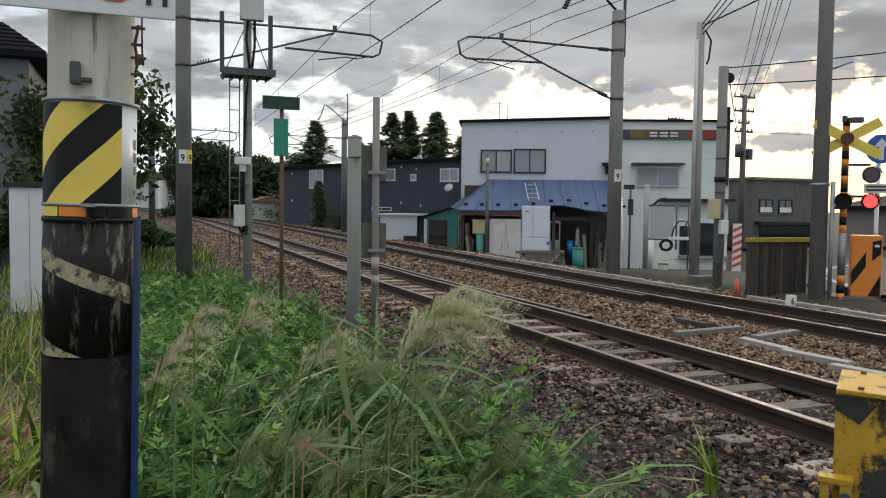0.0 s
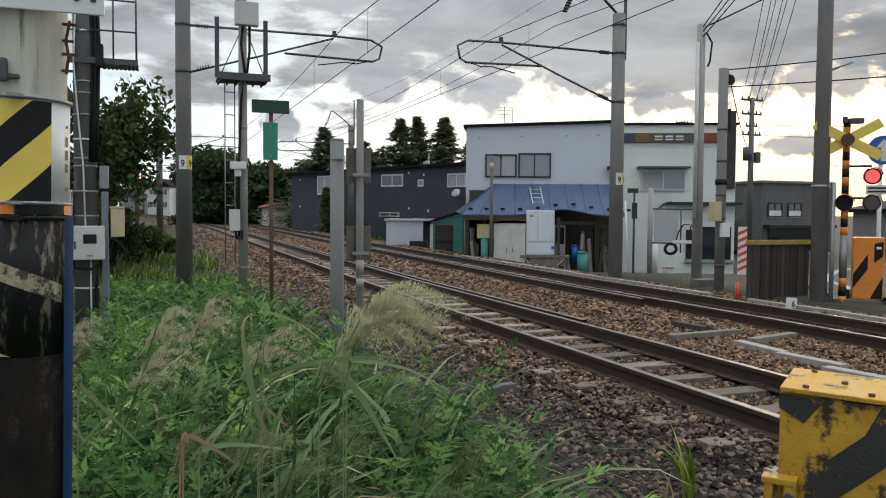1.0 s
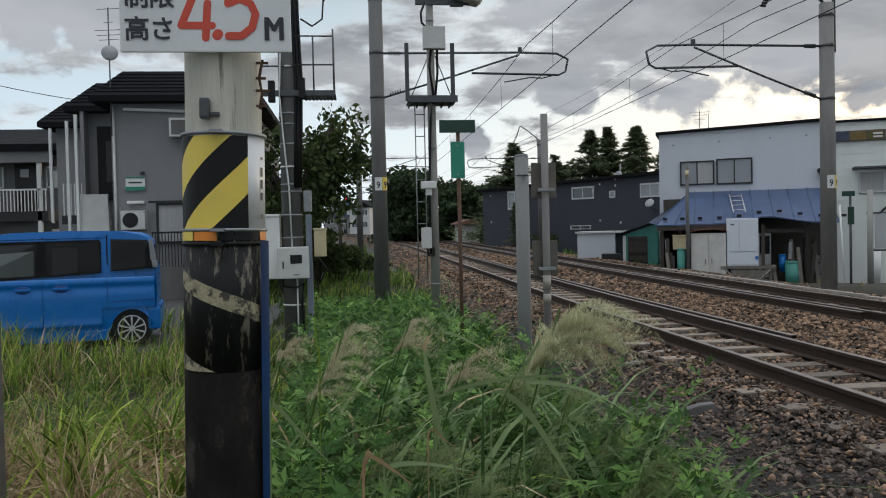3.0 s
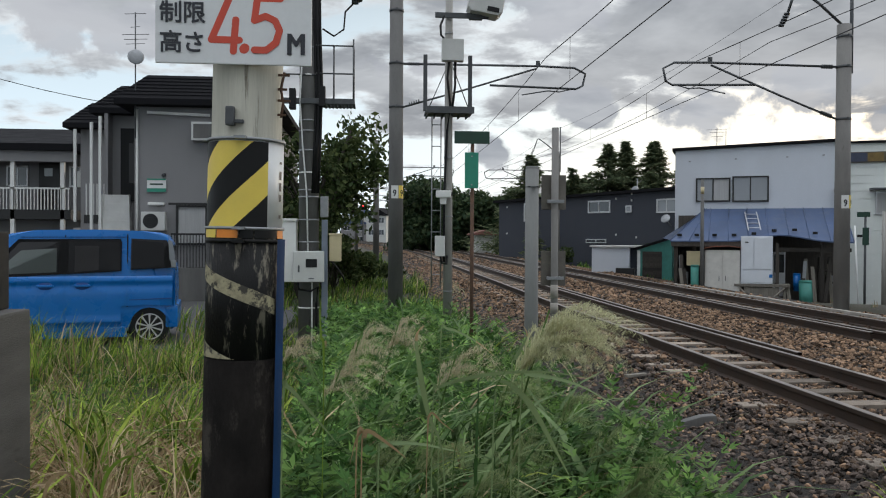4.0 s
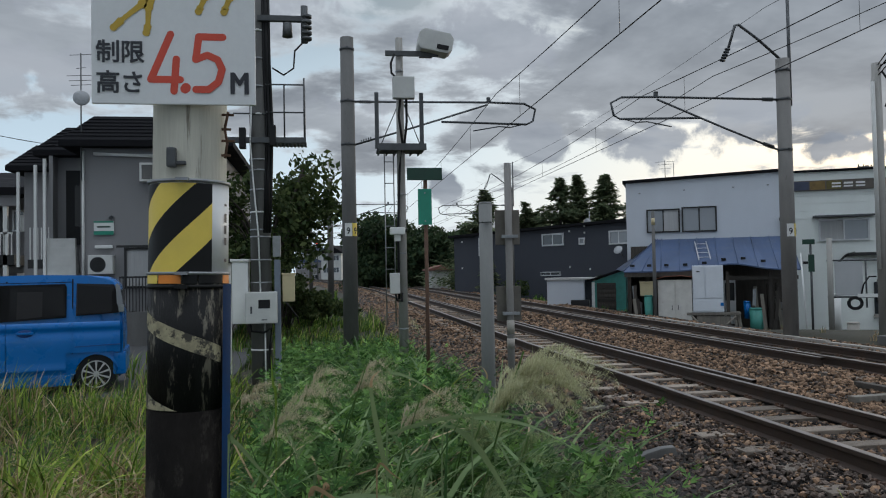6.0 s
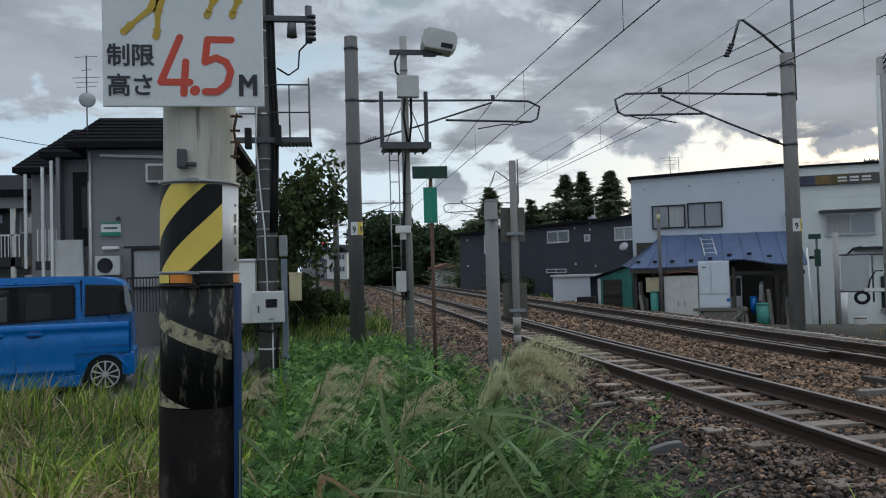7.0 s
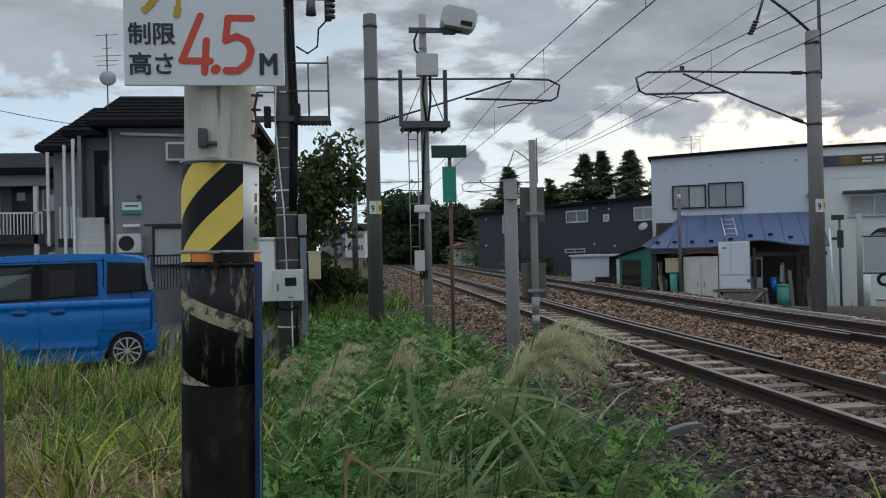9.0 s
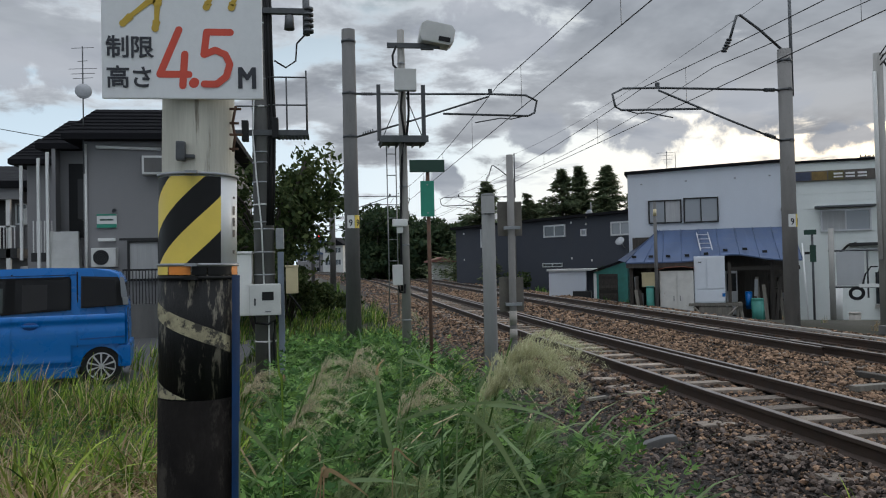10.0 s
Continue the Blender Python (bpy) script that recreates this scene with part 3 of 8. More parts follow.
def barrier_machine():
    p = thing("barrier_machine", "chipped yellow and black level crossing barrier housing", "crossing gear", Matrix.Translation((1.950, 1.805, 0.458)) @ pose(0, 0, 0, 0, 0, -50) @ Matrix.Scale(0.65, 4))
    bm = bmesh.new()
    prism(bm, [(-0.06, -1.5), (0.60, -1.5), (0.66, 0.545), (-0.055, 0.575)], 0.5, None, 0.012)
    part("housing", bm, M_yellow_worn, p)
    bm = box(bmesh.new(), -0.075, 0.70, -0.02, 0.53, 0.578, 0.600, 0.006, pose(0, 0, 0, 0, 2.0, 0))
    part("lid", bm, material("lid_paint", (0.47, 0.26, 0.026), 0.6, vary=0.25, scale=7, fine=50, bump=0.4, stain=(0.05, 0.03, 0.02), stain_at=0.545, spec=0.3), p, "yellow lid with worn edges")
    for x, y in ((0.05, 0.04), (0.32, 0.04), (0.05, 0.46), (0.42, 0.3), (0.2, 0.25), (0.55, 0.1)):
        part("bolt", cyl(bmesh.new(), (x, y, 0.588), (x, y, 0.612 - 0.03 * x), 0.014, 0.014, 6), M_rust, p)
    # black diagonal paint bands on the face
    for pts in (((-0.058, 0.50), (-0.058, 0.57), (0.14, 0.563), (0.05, 0.44)), ((0.06, 0.20), (0.30, 0.42), (0.36, 0.552), (0.52, 0.547), (0.46, 0.36), (0.18, 0.10), (0.06, 0.06)), ((0.36, -0.2), (0.62, 0.1), (0.625, -0.02), (0.52, -0.3))):
        bm = prism(bmesh.new(), list(pts), 0.003, Matrix.Translation((0, -0.0035, 0)))
        part("black_band", bm, material("chipped_black_paint", (0.025, 0.023, 0.022), 0.6, vary=0.3, scale=7, fine=40, bump=0.3, stain=(0.46, 0.26, 0.03), stain_at=0.55), p)
    # latch lug at the lower corner
    bm = box(bmesh.new(), -0.115, 0.035, -0.10, -0.01, 0.165, 0.195, 0.008)
    box(bm, -0.105, -0.065, -0.09, -0.03, 0.0, 0.17, 0.008)
    box(bm, -0.02, 0.03, -0.095, -0.02, 0.04, 0.17, 0.01)
    box(bm, -0.11, 0.02, -0.09, -0.02, -0.06, 0.03, 0.012)
    part("latch", bm, M_yellow_worn, p)
    for z, x in ((0.115, 0.005), (-0.01, -0.085)):
        part("bolt", cyl(bmesh.new(), (x, -0.115, z), (x, -0.06, z), 0.022, 0.022, 10), M_galv_dark, p)
    bm = box(bmesh.new(), -0.15, 0.75, -0.08, 0.6, -1.65, -1.1, 0.01)
    part("foundation", bm, M_concrete_pale, p)


def block_and_box():
    solo("concrete_block", box(bmesh.new(), -2.6, -1.67, 3.95, 4.42, -0.6, 0.95, 0.015), material("block_concrete", (0.085, 0.082, 0.078), 0.9, vary=0.35, scale=4, fine=60, bump=0.5, stain=(0.05, 0.047, 0.042), stain_at=0.55, stretch=(0.4, 0.4, 2.5)), "rough grey concrete block standing in the grass", "block")
    p = thing("equipment_cabinet", "matt black equipment cabinet standing on a concrete block", "cabinet", pose(-2.185, 4.2, 0.95))
    quick_box("body", p, M_black, -0.35, 0.41, -0.22, 0.20, 0.002, 0.43, 0.01)
    bm = bmesh.new()
    bmesh.ops.create_uvsphere(bm, u_segments=12, v_segments=8, radius=0.016, matrix=Matrix.Translation((0.37, -0.12, 0.44)))
    part("knob", bm, M_black, p)


def grey_post():
    p = thing("marker_post", "round grey concrete post standing in tall grass", "post", pose(1.602, 6.5, 0))
    m = material("post_concrete", (0.175, 0.178, 0.172), 0.85, vary=0.15, scale=5, fine=60, bump=0.25, stain=(0.15, 0.14, 0.12), stain_at=0.62, stretch=(1, 1, 0.25))
    shaft(p, 0, 0, -0.55, 1.955, 0.059, 0.057, m)
    part("cap", cyl(bmesh.new(), (0, 0, 1.95), (0, 0, 1.975), 0.0565, 0.052, 24), m, p)
    for x in (-0.035, 0.0, 0.033):
        part("bolt_hole", cyl(bmesh.new(), (x, -0.062 + abs(x) * 0.3, 1.80), (x, -0.045, 1.80), 0.006, 0.006, 8), M_black, p)
    for z in (1.8,):
        ring(p, z, 0.0595, 0.006, M_galv_dark)


def plate_post():
    p = thing("sign_post", "thin steel post carrying the grey backs of two signs", "sign post", pose(1.86, 6.75, 0))
    shaft(p, 0, 0, -0.5, 2.345, 0.033, 0.031, M_concrete_mid, label="round grey post")
    m = material("sign_back", (0.125, 0.112, 0.096), 0.7, vary=0.35, scale=5, fine=50, bump=0.1)
    for z in (1.79, 1.11):
        part("sign_back", box(bmesh.new(), -0.112, 0.112, 0.045, 0.058, z - 0.17, z + 0.14, 0.005), m, p, "weathered grey sign back")
        for dz in (-0.10,):
            bm = box(bmesh.new(), -0.075, 0.075, -0.046, -0.034, z + dz - 0.014, z + dz + 0.014, 0.003)
            box(bm, -0.062, -0.046, -0.04, 0.045, z + dz - 0.012, z + dz + 0.012)
            box(bm, 0.046, 0.062, -0.04, 0.045, z + dz - 0.012, z + dz + 0.012)
            part("clamp", bm, M_galv, p)
    for z0, z1 in ((0.70, 0.79), (0.83, 0.95)):
        part("reflector_band", cyl(bmesh.new(), (0, 0, z0), (0, 0, z1), 0.0345, 0.0345, 20), M_concrete_pale, p, "pale reflective band")


def green_post():
    p = thing("whistle_post", "green lineside plates on a thin rust-brown post", "sign", pose(1.382, 8.8, 0))
    shaft(p, 0, 0, -0.5, 2.45, 0.022, 0.022, M_rust, seg=12)
    part("top_plate", box(bmesh.new(), -0.21, 0.19, -0.045, -0.02, 2.435, 2.575, 0.004), M_green_dark, p, "dark green rectangular top plate")
    part("upright_plate", box(bmesh.new(), -0.09, 0.065, -0.045, -0.02, 1.93, 2.335, 0.004), M_green, p, "bright green upright plate")
    for z in (1.97, 2.29):
        part("bolt", cyl(bmesh.new(), (-0.012, -0.055, z), (-0.012, -0.04, z), 0.009, 0.009, 8), M_galv, p)


def detector_pole():
    p = thing("detector_pole", "grey steel pole with obstacle detector, platform and ladder", "equipment pole", pose(1.42, 12.0, 0))
    shaft(p, 0, 0, -0.5, 5.02, 0.075, 0.055, M_concrete)
    # platform
    bm = box(bmesh.new(), -0.36, 0.36, -0.30, 0.30, 3.27, 3.31, 0.006)
    box(bm, -0.36, 0.36, -0.31, -0.29, 3.24, 3.34)
    pf = part("platform", bm, M_galv_dark, p, "dark steel platform")
    for i in range(6):
        part("bearer", box(bmesh.new(), -0.34 + i * 0.125, -0.32 + i * 0.125, -0.28, 0.28, 3.235, 3.27), M_galv_dark, pf)
    for x in (-0.36, 0.33):
        bm = box(bmesh.new(), x - 0.03, x + 0.03, -0.03, 0.03, 3.31, 4.17, 0.004)
        part("upright", bm, M_galv_dark, p)
    bm = bmesh.new()
    for x in (-0.33, 0.33):
        cyl(bm, (x, 0, 3.3), (0.02, 0, 4.1), 0.008, 0.008, 6)
    part("stay", bm, M_galv_dark, p)
    part("control_box", box(bmesh.new(), -0.12, 0.21, -0.20, -0.06, 4.05, 4.38, 0.012), M_offwhite, p, "grey control box")
    # cross arm and the detector housing
    bm = box(bmesh.new(), -0.22, 0.60, -0.10, -0.06, 4.72, 4.80, 0.006)
    part("cross_arm", bm, M_galv_dark, p)
    m = Matrix.Translation((0.55, -0.1, 4.92)) @ pose(0, 0, 0, 0, 10, 0)
    bm = bmesh.new()
    prof = [(-0.27, -0.10), (-0.22, -0.16), (0.2, -0.16), (0.26, -0.1), (0.26, 0.08), (0.2, 0.15), (-0.2, 0.16), (-0.27, 0.1)]
    prism(bm, prof, 0.34, m @ Matrix.Translation((0, -0.17, 0)), 0.02)
    det = part("detector_housing", bm, M_offwhite, p, "pale grey rounded detector housing")
    part("lens_window", box(bmesh.new(), 0.02, 0.2, -0.185, -0.168, -0.12, -0.05, 0.004, m), M_black, det)
    part("bracket", box(bmesh.new(), 0.3, 0.5, -0.12, -0.05, 4.70, 4.78, 0.006), M_galv_dark, p)
    # cable loops
    bm = tube(bmesh.new(), [(-0.08, -0.09, 4.75), (-0.14, -0.1, 4.6), (-0.13, -0.1, 4.45), (-0.06, -0.1, 4.38)], 0.018)
    tube(bm, [(0.0, -0.09, 4.05), (-0.03, -0.09, 3.8), (0.02, -0.09, 3.4), (-0.03, -0.09, 3.0), (-0.07, -0.09, 2.0), (-0.07, -0.09, 1.0)], 0.02)
    tube(bm, [(0.09, -0.09, 4.05), (0.09, -0.09, 3.7), (0.05, -0.09, 3.35)], 0.02)
    part("cable", bm, M_black, p)
    # ladder
    bm = bmesh.new()
    for x in (-0.25, -0.11):
        cyl(bm, (x, 0.05, 0.6), (x, 0.05, 3.25), 0.009, 0.009, 6)
    part("ladder_rail", bm, M_galv, p)
    for i in range(8):
        part("rung", cyl(bmesh.new(), (-0.25, 0.05, 0.8 + i * 0.33), (-0.11, 0.05, 0.8 + i * 0.33), 0.008, 0.008, 6), M_galv, p)
    # small camera and junction box
    bm = box(bmesh.new(), -0.2, 0.03, -0.2, -0.09, 1.98, 2.09, 0.02, None)
    box(bm, -0.13, -0.04, -0.16, -0.06, 1.88, 1.98, 0.01)
    part("camera_unit", bm, M_white, p)
    part("lens", cyl(bmesh.new(), (0.03, -0.145, 2.035), (0.05, -0.145, 2.035), 0.03, 0.03, 12), M_black, p)
    part("junction_box", box(bmesh.new(), -0.21, -0.06, -0.18, -0.08, 1.09, 1.40, 0.012), M_offwhite, p)
    bm = tube(bmesh.new(), [(-0.13, -0.12, 1.1), (-0.1, -0.12, 0.98), (-0.03, -0.1, 0.97), (-0.02, -0.09, 1.1)], 0.018)
    part("cable", bm, M_black, p)
    for z in (0.55, 1.7, 2.6, 4.5):
        ring(p, z, 0.077 - 0.003 * z, 0.02, M_galv)


def number_plate(parent, z, r, digit):
    for a0, a1, mat, nm in ((-128, -72, M_white, "number_plate"), (-70, -18, M_yellow, "yellow_plate")):
        part(nm, helix(bmesh.new(), r + 0.008, radians(a0), radians(a1), z - 0.135, z + 0.135, lambda t: -9, lambda t: 9, 8), mat, parent)
        a = (a0 + a1) / 2
        text_mesh(digit, 0.19, M_ink, parent, pose((r + 0.0105) * math.cos(radians(a)), (r + 0.0105) * math.sin(radians(a)), z - 0.03, 90, 0, a + 90), "lettering", 0.004, 0.85)


def wire_arm(p, side, tip, z_top, z_low, r_pole):
    """Tubular bracket of a catenary pole. side +1 reaches to +x."""
    def X(v):
        return side * v
    bm = tube(bmesh.new(), [(X(r_pole), 0, z_top), (X(tip * 0.75), 0, z_top + 0.02), (X(tip * 0.94), 0, z_top), (X(tip), 0, z_top - 0.12), (X(tip * 0.985), 0, z_top - 0.38),
                            (X(tip * 0.95), 0, z_top - 0.45), (X(tip * 0.49), 0, z_top - 0.41)], 0.025)
    part("arm", bm, M_galv_dark, p)
    bm = tube(bmesh.new(), [(X(r_pole), 0, z_low), (X(tip * 0.35), 0, z_low + (z_top - z_low) * 0.42), (X(tip * 0.74), 0, z_top - 0.03)], 0.022)
    part("brace", bm, M_galv_dark, p)
    bm = tube(bmesh.new(), [(X(tip * 0.92), 0, z_top - 0.46), (X(tip * 0.86), 0, z_top - 0.52), (X(tip * 0.8), 0, z_top - 0.50), (X(tip * 0.66), 0, z_top - 0.60)], 0.014)
    part("registration_arm", bm, M_galv_dark, p)
    part("clamp", box(bmesh.new(), X(tip * 0.745) - 0.04, X(tip * 0.745) + 0.04, -0.03, 0.03, z_top, z_top + 0.13, 0.01), M_galv_dark, p)
    for zz, xx in ((z_top, 0.28), (z_low + 0.06, 0.3)):
        ins = bmesh.new()
        for i in range(5):
            cyl(ins, (X(r_pole + xx * 0.4 + i * 0.05), 0, zz + i * (0.0 if zz == z_top else 0.017)), (X(r_pole + xx * 0.4 + i * 0.05 + 0.02), 0, zz + i * (0.0 if zz == z_top else 0.017)), 0.045, 0.045, 10)
        part("insulator", ins, M_galv_dark, p)


def catenary_pole(x, y, side, top, plate=None, mast=False, tip=4.0, z_top=5.03, z_low=4.1, m=M_concrete_dark):
    p = thing("catenary_pole", "grey concrete overhead line pole with a tubular bracket arm", "pole", pose(x, y, 0), group="overhead line poles")
    shaft(p, 0, 0, -0.6, top, 0.16, 0.14, m)
    r = 0.145
    wire_arm(p, side, tip, z_top, z_low, r)
    for z in (z_top, z_low, top - 0.25):
        ring(p, z, r + 0.008, 0.05, M_galv_dark)
    if plate:
        number_plate(p, plate, 0.152, "9")
    if mast:
        q = bmesh.new()
        cyl(q, (side * -0.16, 0, top - 1.0), (side * -0.16, 0, top + 1.35), 0.035, 0.035, 10)
        part("mast", q, M_galv_dark, p)
        q = tube(bmesh.new(), [(side * 0.05, 0, top), (side * 0.55, 0, top + 0.42), (side * 0.98, 0, top + 0.72), (side * 1.06, 0, top + 0.70), (side * 1.22, 0, top + 0.22)], 0.028)
        part("feeder_arm", q, M_galv_dark, p)
        q = bmesh.new()
        for i in range(5):
            cyl(q, (side * (1.24 + i * 0.03), 0, top + 0.20 - i * 0.06), (side * (1.245 + i * 0.03), 0, top + 0.17 - i * 0.06), 0.06, 0.06, 10)
        part("insulator", q, M_galv_dark, p)
    return p


def meter_pole():
    p = thing("utility_pole", "dark utility pole hung with meter boxes, cables and a service platform", "pole", pose(-0.66, 11.5, 0))
    shaft(p, 0, 0, -0.5, 8.5, 0.15, 0.125, M_concrete_dark)
    bands = [0.35, 1.05, 1.3, 1.62, 1.95, 2.05, 2.3, 2.62, 2.9, 3.05, 3.7, 4.1, 4.5, 4.9]
    for z in bands:
        ring(p, z, 0.154 - 0.002 * z, 0.02, M_galv if random.random() < 0.7 else M_white)
    mb = part("meter_box", box(bmesh.new(), -0.20, 0.235, -0.30, -0.155, 0.73, 1.17, 0.02), M_offwhite, p, "white plastic meter box")
    part("window", box(bmesh.new(), -0.02, 0.14, -0.306, -0.299, 0.94, 1.06, 0.004), M_black, mb)
    part("latch", box(bmesh.new(), -0.13, -0.105, -0.306, -0.299, 0.87, 0.97, 0.003), M_galv_dark, mb)
    part("mark", box(bmesh.new(), 0.02, 0.1, -0.304, -0.299, 0.775, 0.788), M_galv_dark, mb)
    cab = part("cabinet", box(bmesh.new(), -0.40, -0.17, -0.1, 0.15, 0.72, 1.60, 0.02), M_white, p, "white upright cabinet")
    part("lid", box(bmesh.new(), -0.42, -0.16, -0.12, 0.16, 1.60, 1.635, 0.01), M_white, cab)
    part("conduit", box(bmesh.new(), 0.19, 0.275, -0.1, -0.02, -0.4, 1.62, 0.01), material("blue_grey_duct", (0.17, 0.20, 0.25), 0.6, vary=0.15, bump=0.05), p, "blue-grey cable duct")
    part("terminal_box", box(bmesh.new(), 0.17, 0.28, -0.09, 0.05, 1.66, 1.96, 0.012), M_galv, p)
    bb = part("beige_box", box(bmesh.new(), 0.30, 0.47, -0.08, 0.08, 1.02, 1.40, 0.012), M_beige, p, "beige plastic box")
    part("lid", box(bmesh.new(), 0.29, 0.48, -0.09, 0.09, 1.40, 1.425, 0.006), M_beige, bb)
    bm = tube(bmesh.new(), [(0.0, -0.16, 1.17), (-0.02, -0.16, 2.0), (-0.08, -0.15, 2.7), (-0.12, -0.15, 3.3), (-0.08, -0.15, 4.2), (-0.1, -0.14, 6.0)], 0.012)
    part("white_cable", bm, M_white, p)
    bm = bmesh.new()
    for dx, r in ((0.10, 0.03), (0.14, 0.022), (0.06, 0.02)):
        tube(bm, [(dx, -0.13, 2.0), (dx + 0.03, -0.13, 2.8), (dx + 0.05, -0.12, 3.5), (dx + 0.02, -0.12, 4.4), (dx, -0.12, 6.5)], r)
    tube(bm, [(-0.14, -0.2, 0.73), (-0.12, -0.2, 0.62), (0.05, -0.22, 0.60), (0.15, -0.2, 0.66), (0.12, -0.16, 0.4), (0.12, -0.16, -0.4)], 0.018)
    tube(bm, [(0.3, -0.05, 1.05), (0.4, -0.1, 0.95), (0.5, -0.05, 0.8), (0.52, 0, 0.7)], 0.012)
    part("black_cable", bm, M_black, p)
    bm = bmesh.new()
    cyl(bm, (0.06, -0.17, -0.4), (0.06, -0.17, 0.72), 0.012, 0.012, 8)
    part("conduit_pipe", bm, M_offwhite, p)
    # climbing platform with its rail
    bm = box(bmesh.new(), -0.42, 0.66, -0.16, -0.10, 3.28, 3.36, 0.005)
    pf = part("platform", bm, M_galv_dark, p, "dark steel step platform")
    for i in range(9):
        part("slat", box(bmesh.new(), 0.22 + i * 0.052, 0.25 + i * 0.052, -0.14, 0.2, 3.27, 3.3), M_galv_dark, pf)
    part("edge_bar", box(bmesh.new(), 0.2, 0.66, 0.16, 0.2, 3.28, 3.34), M_galv_dark, pf)
    bm = bmesh.new()
    for a, b in (((0.64, -0.13, 3.3), (0.64, -0.13, 4.22)), ((0.64, -0.13, 4.12), (0.1, -0.13, 4.12)), ((0.64, -0.13, 3.72), (0.1, -0.13, 3.72)), ((0.36, -0.13, 3.3), (0.36, -0.13, 4.12)), ((0.64, 0.18, 3.3), (0.64, 0.18, 4.12)), ((0.64, 0.18, 4.12), (0.64, -0.13, 4.12)), ((-0.35, -0.13, 3.7), (0.1, -0.13, 3.7))):
        cyl(bm, a, b, 0.012, 0.012, 6)
    part("guard_rail", bm, M_galv_dark, p)
    for x0, z0 in ((0.15, 3.24), (-0.27, 3.2)):
        part("bracket", box(bmesh.new(), x0, x0 + 0.09, -0.2, -0.05, z0, z0 + 0.29, 0.01), M_black, p)
    # cross arm with insulators
    bm = box(bmesh.new(), 0.0, 0.72, -0.2, -0.12, 5.02, 5.10, 0.005)
    part("cross_arm", bm, M_galv_dark, p)
    bm = cyl(bmesh.new(), (0.42, -0.16, 4.80), (0.42, -0.16, 5.0), 0.075, 0.06, 12)
    cyl(bm, (0.66, -0.16, 4.72), (0.66, -0.16, 5.25), 0.05, 0.05, 10)
    for i in range(5):
        cyl(bm, (0.69, -0.16, 4.76 + i * 0.08), (0.69, -0.16, 4.80 + i * 0.08), 0.075, 0.075, 12)
    part("insulator", bm, M_galv_dark, p)
    bm = tube(bmesh.new(), [(0.66, -0.16, 4.75), (0.52, -0.16, 4.6), (0.5, -0.16, 4.35), (0.36, -0.16, 4.25), (0.2, -0.16, 4.35)], 0.014)
    part("lead", bm, M_black, p)


def build_wires():
    """Overhead line: messenger and contact wire with droppers along each track, and feeders high on the far side."""
    sup = (-38, -10, 16.0, 41.0, 68.0, 98.0)

    def run(name, label, f, r=0.009, y0=-40.0, y1=120.0, step=2.0):
        ys = np.arange(y0, y1, step)
        bm = tube(bmesh.new(), [f(float(y)) for y in ys], r, 5)
        solo(name, bm, M_black, label, "wire", group="overhead wires")

    def sag(y, d):
        for a, b in zip(sup, sup[1:]):
            if a <= y <= b:
                u = (y - a) / (b - a)
                return -4 * d * u * (1 - u)
        return 0.0
    for c, low in ((3.82, 4.24), (7.02, 4.36)):
        mess = lambda y, c=c: (c + bend(y), y, 5.10 + sag(y, 0.30))
        cont = lambda y, c=c, low=low: (c + bend(y), y, low)
        run("messenger_wire", "dark overhead messenger wire sagging between poles", mess)
        run("contact_wire", "dark overhead contact wire above the track", cont, 0.008)
        for y in np.arange(-36, 96, 5.0):
            y = float(y)
            solo("dropper_wire", cyl(bmesh.new(), cont(y), mess(y), 0.004, 0.004, 4), M_black, "thin dropper wire between overhead wires", "wire", group="dropper wires")
    for dx, z in ((-1.40, 5.55),):
        run("feeder_wire", "dark feeder wire under insulators on the pole tops", lambda y: (10.03 + dx + bend(y), y, z + sag(y, 0.35)))
    run("earth_wire", "thin wire along the pole tops", lambda y: (9.9 + bend(y), y, 7.1 + sag(y, 0.3)), 0.006)


near_pole()
height_sign()
barrier_machine()
block_and_box()
grey_post()
plate_post()
green_post()
detector_pole()
catenary_pole(0.765, 16.6, 1, 6.38, 2.33, z_top=5.03, z_low=4.12, tip=4.05)
catenary_pole(9.97, 15.5, -1, 5.82, 2.16, mast=True, m=M_concrete_mid, z_top=4.95, z_low=3.87, tip=3.85)
catenary_pole(0.55, 41.0, 1, 6.4)
catenary_pole(10.0, 41.0, -1, 5.9, mast=True, z_top=4.95, z_low=3.9, tip=3.85)
catenary_pole(-0.9, 68.0, 1, 6.4)
meter_pole()
build_wires()


# ---------------------------------------------------------------- buildings
LAMPS = []
M_wall_blue = material("pale_blue_grey_siding", (0.58, 0.61, 0.66), 0.7, vary=0.05, scale=0.8, fine=40, bump=0.05, stain=(0.42, 0.44, 0.47), stain_at=0.66, stretch=(1, 1, 0.4))
M_wall_white = material("white_siding", (0.74, 0.77, 0.74), 0.7, vary=0.06, scale=1.0, fine=40, bump=0.05, stain=(0.48, 0.48, 0.44), stain_at=0.64, stretch=(1, 1, 0.4))
M_wall_dark = material("charcoal_siding", (0.040, 0.045, 0.060), 0.7, vary=0.12, scale=1.0, fine=30, bump=0.05)
M_wall_grey = material("grey_render", (0.235, 0.23, 0.235), 0.85, vary=0.07, scale=0.9, fine=60, bump=0.15, stain=(0.20, 0.19, 0.19), stain_at=0.62, stretch=(1, 1, 0.4))
M_roof_blue = material("blue_sheet_roof", (0.065, 0.10, 0.19), 0.42, metal=0.2, vary=0.2, scale=1.6, fine=40, bump=0.05, stain=(0.10, 0.13, 0.20), stain_at=0.6)
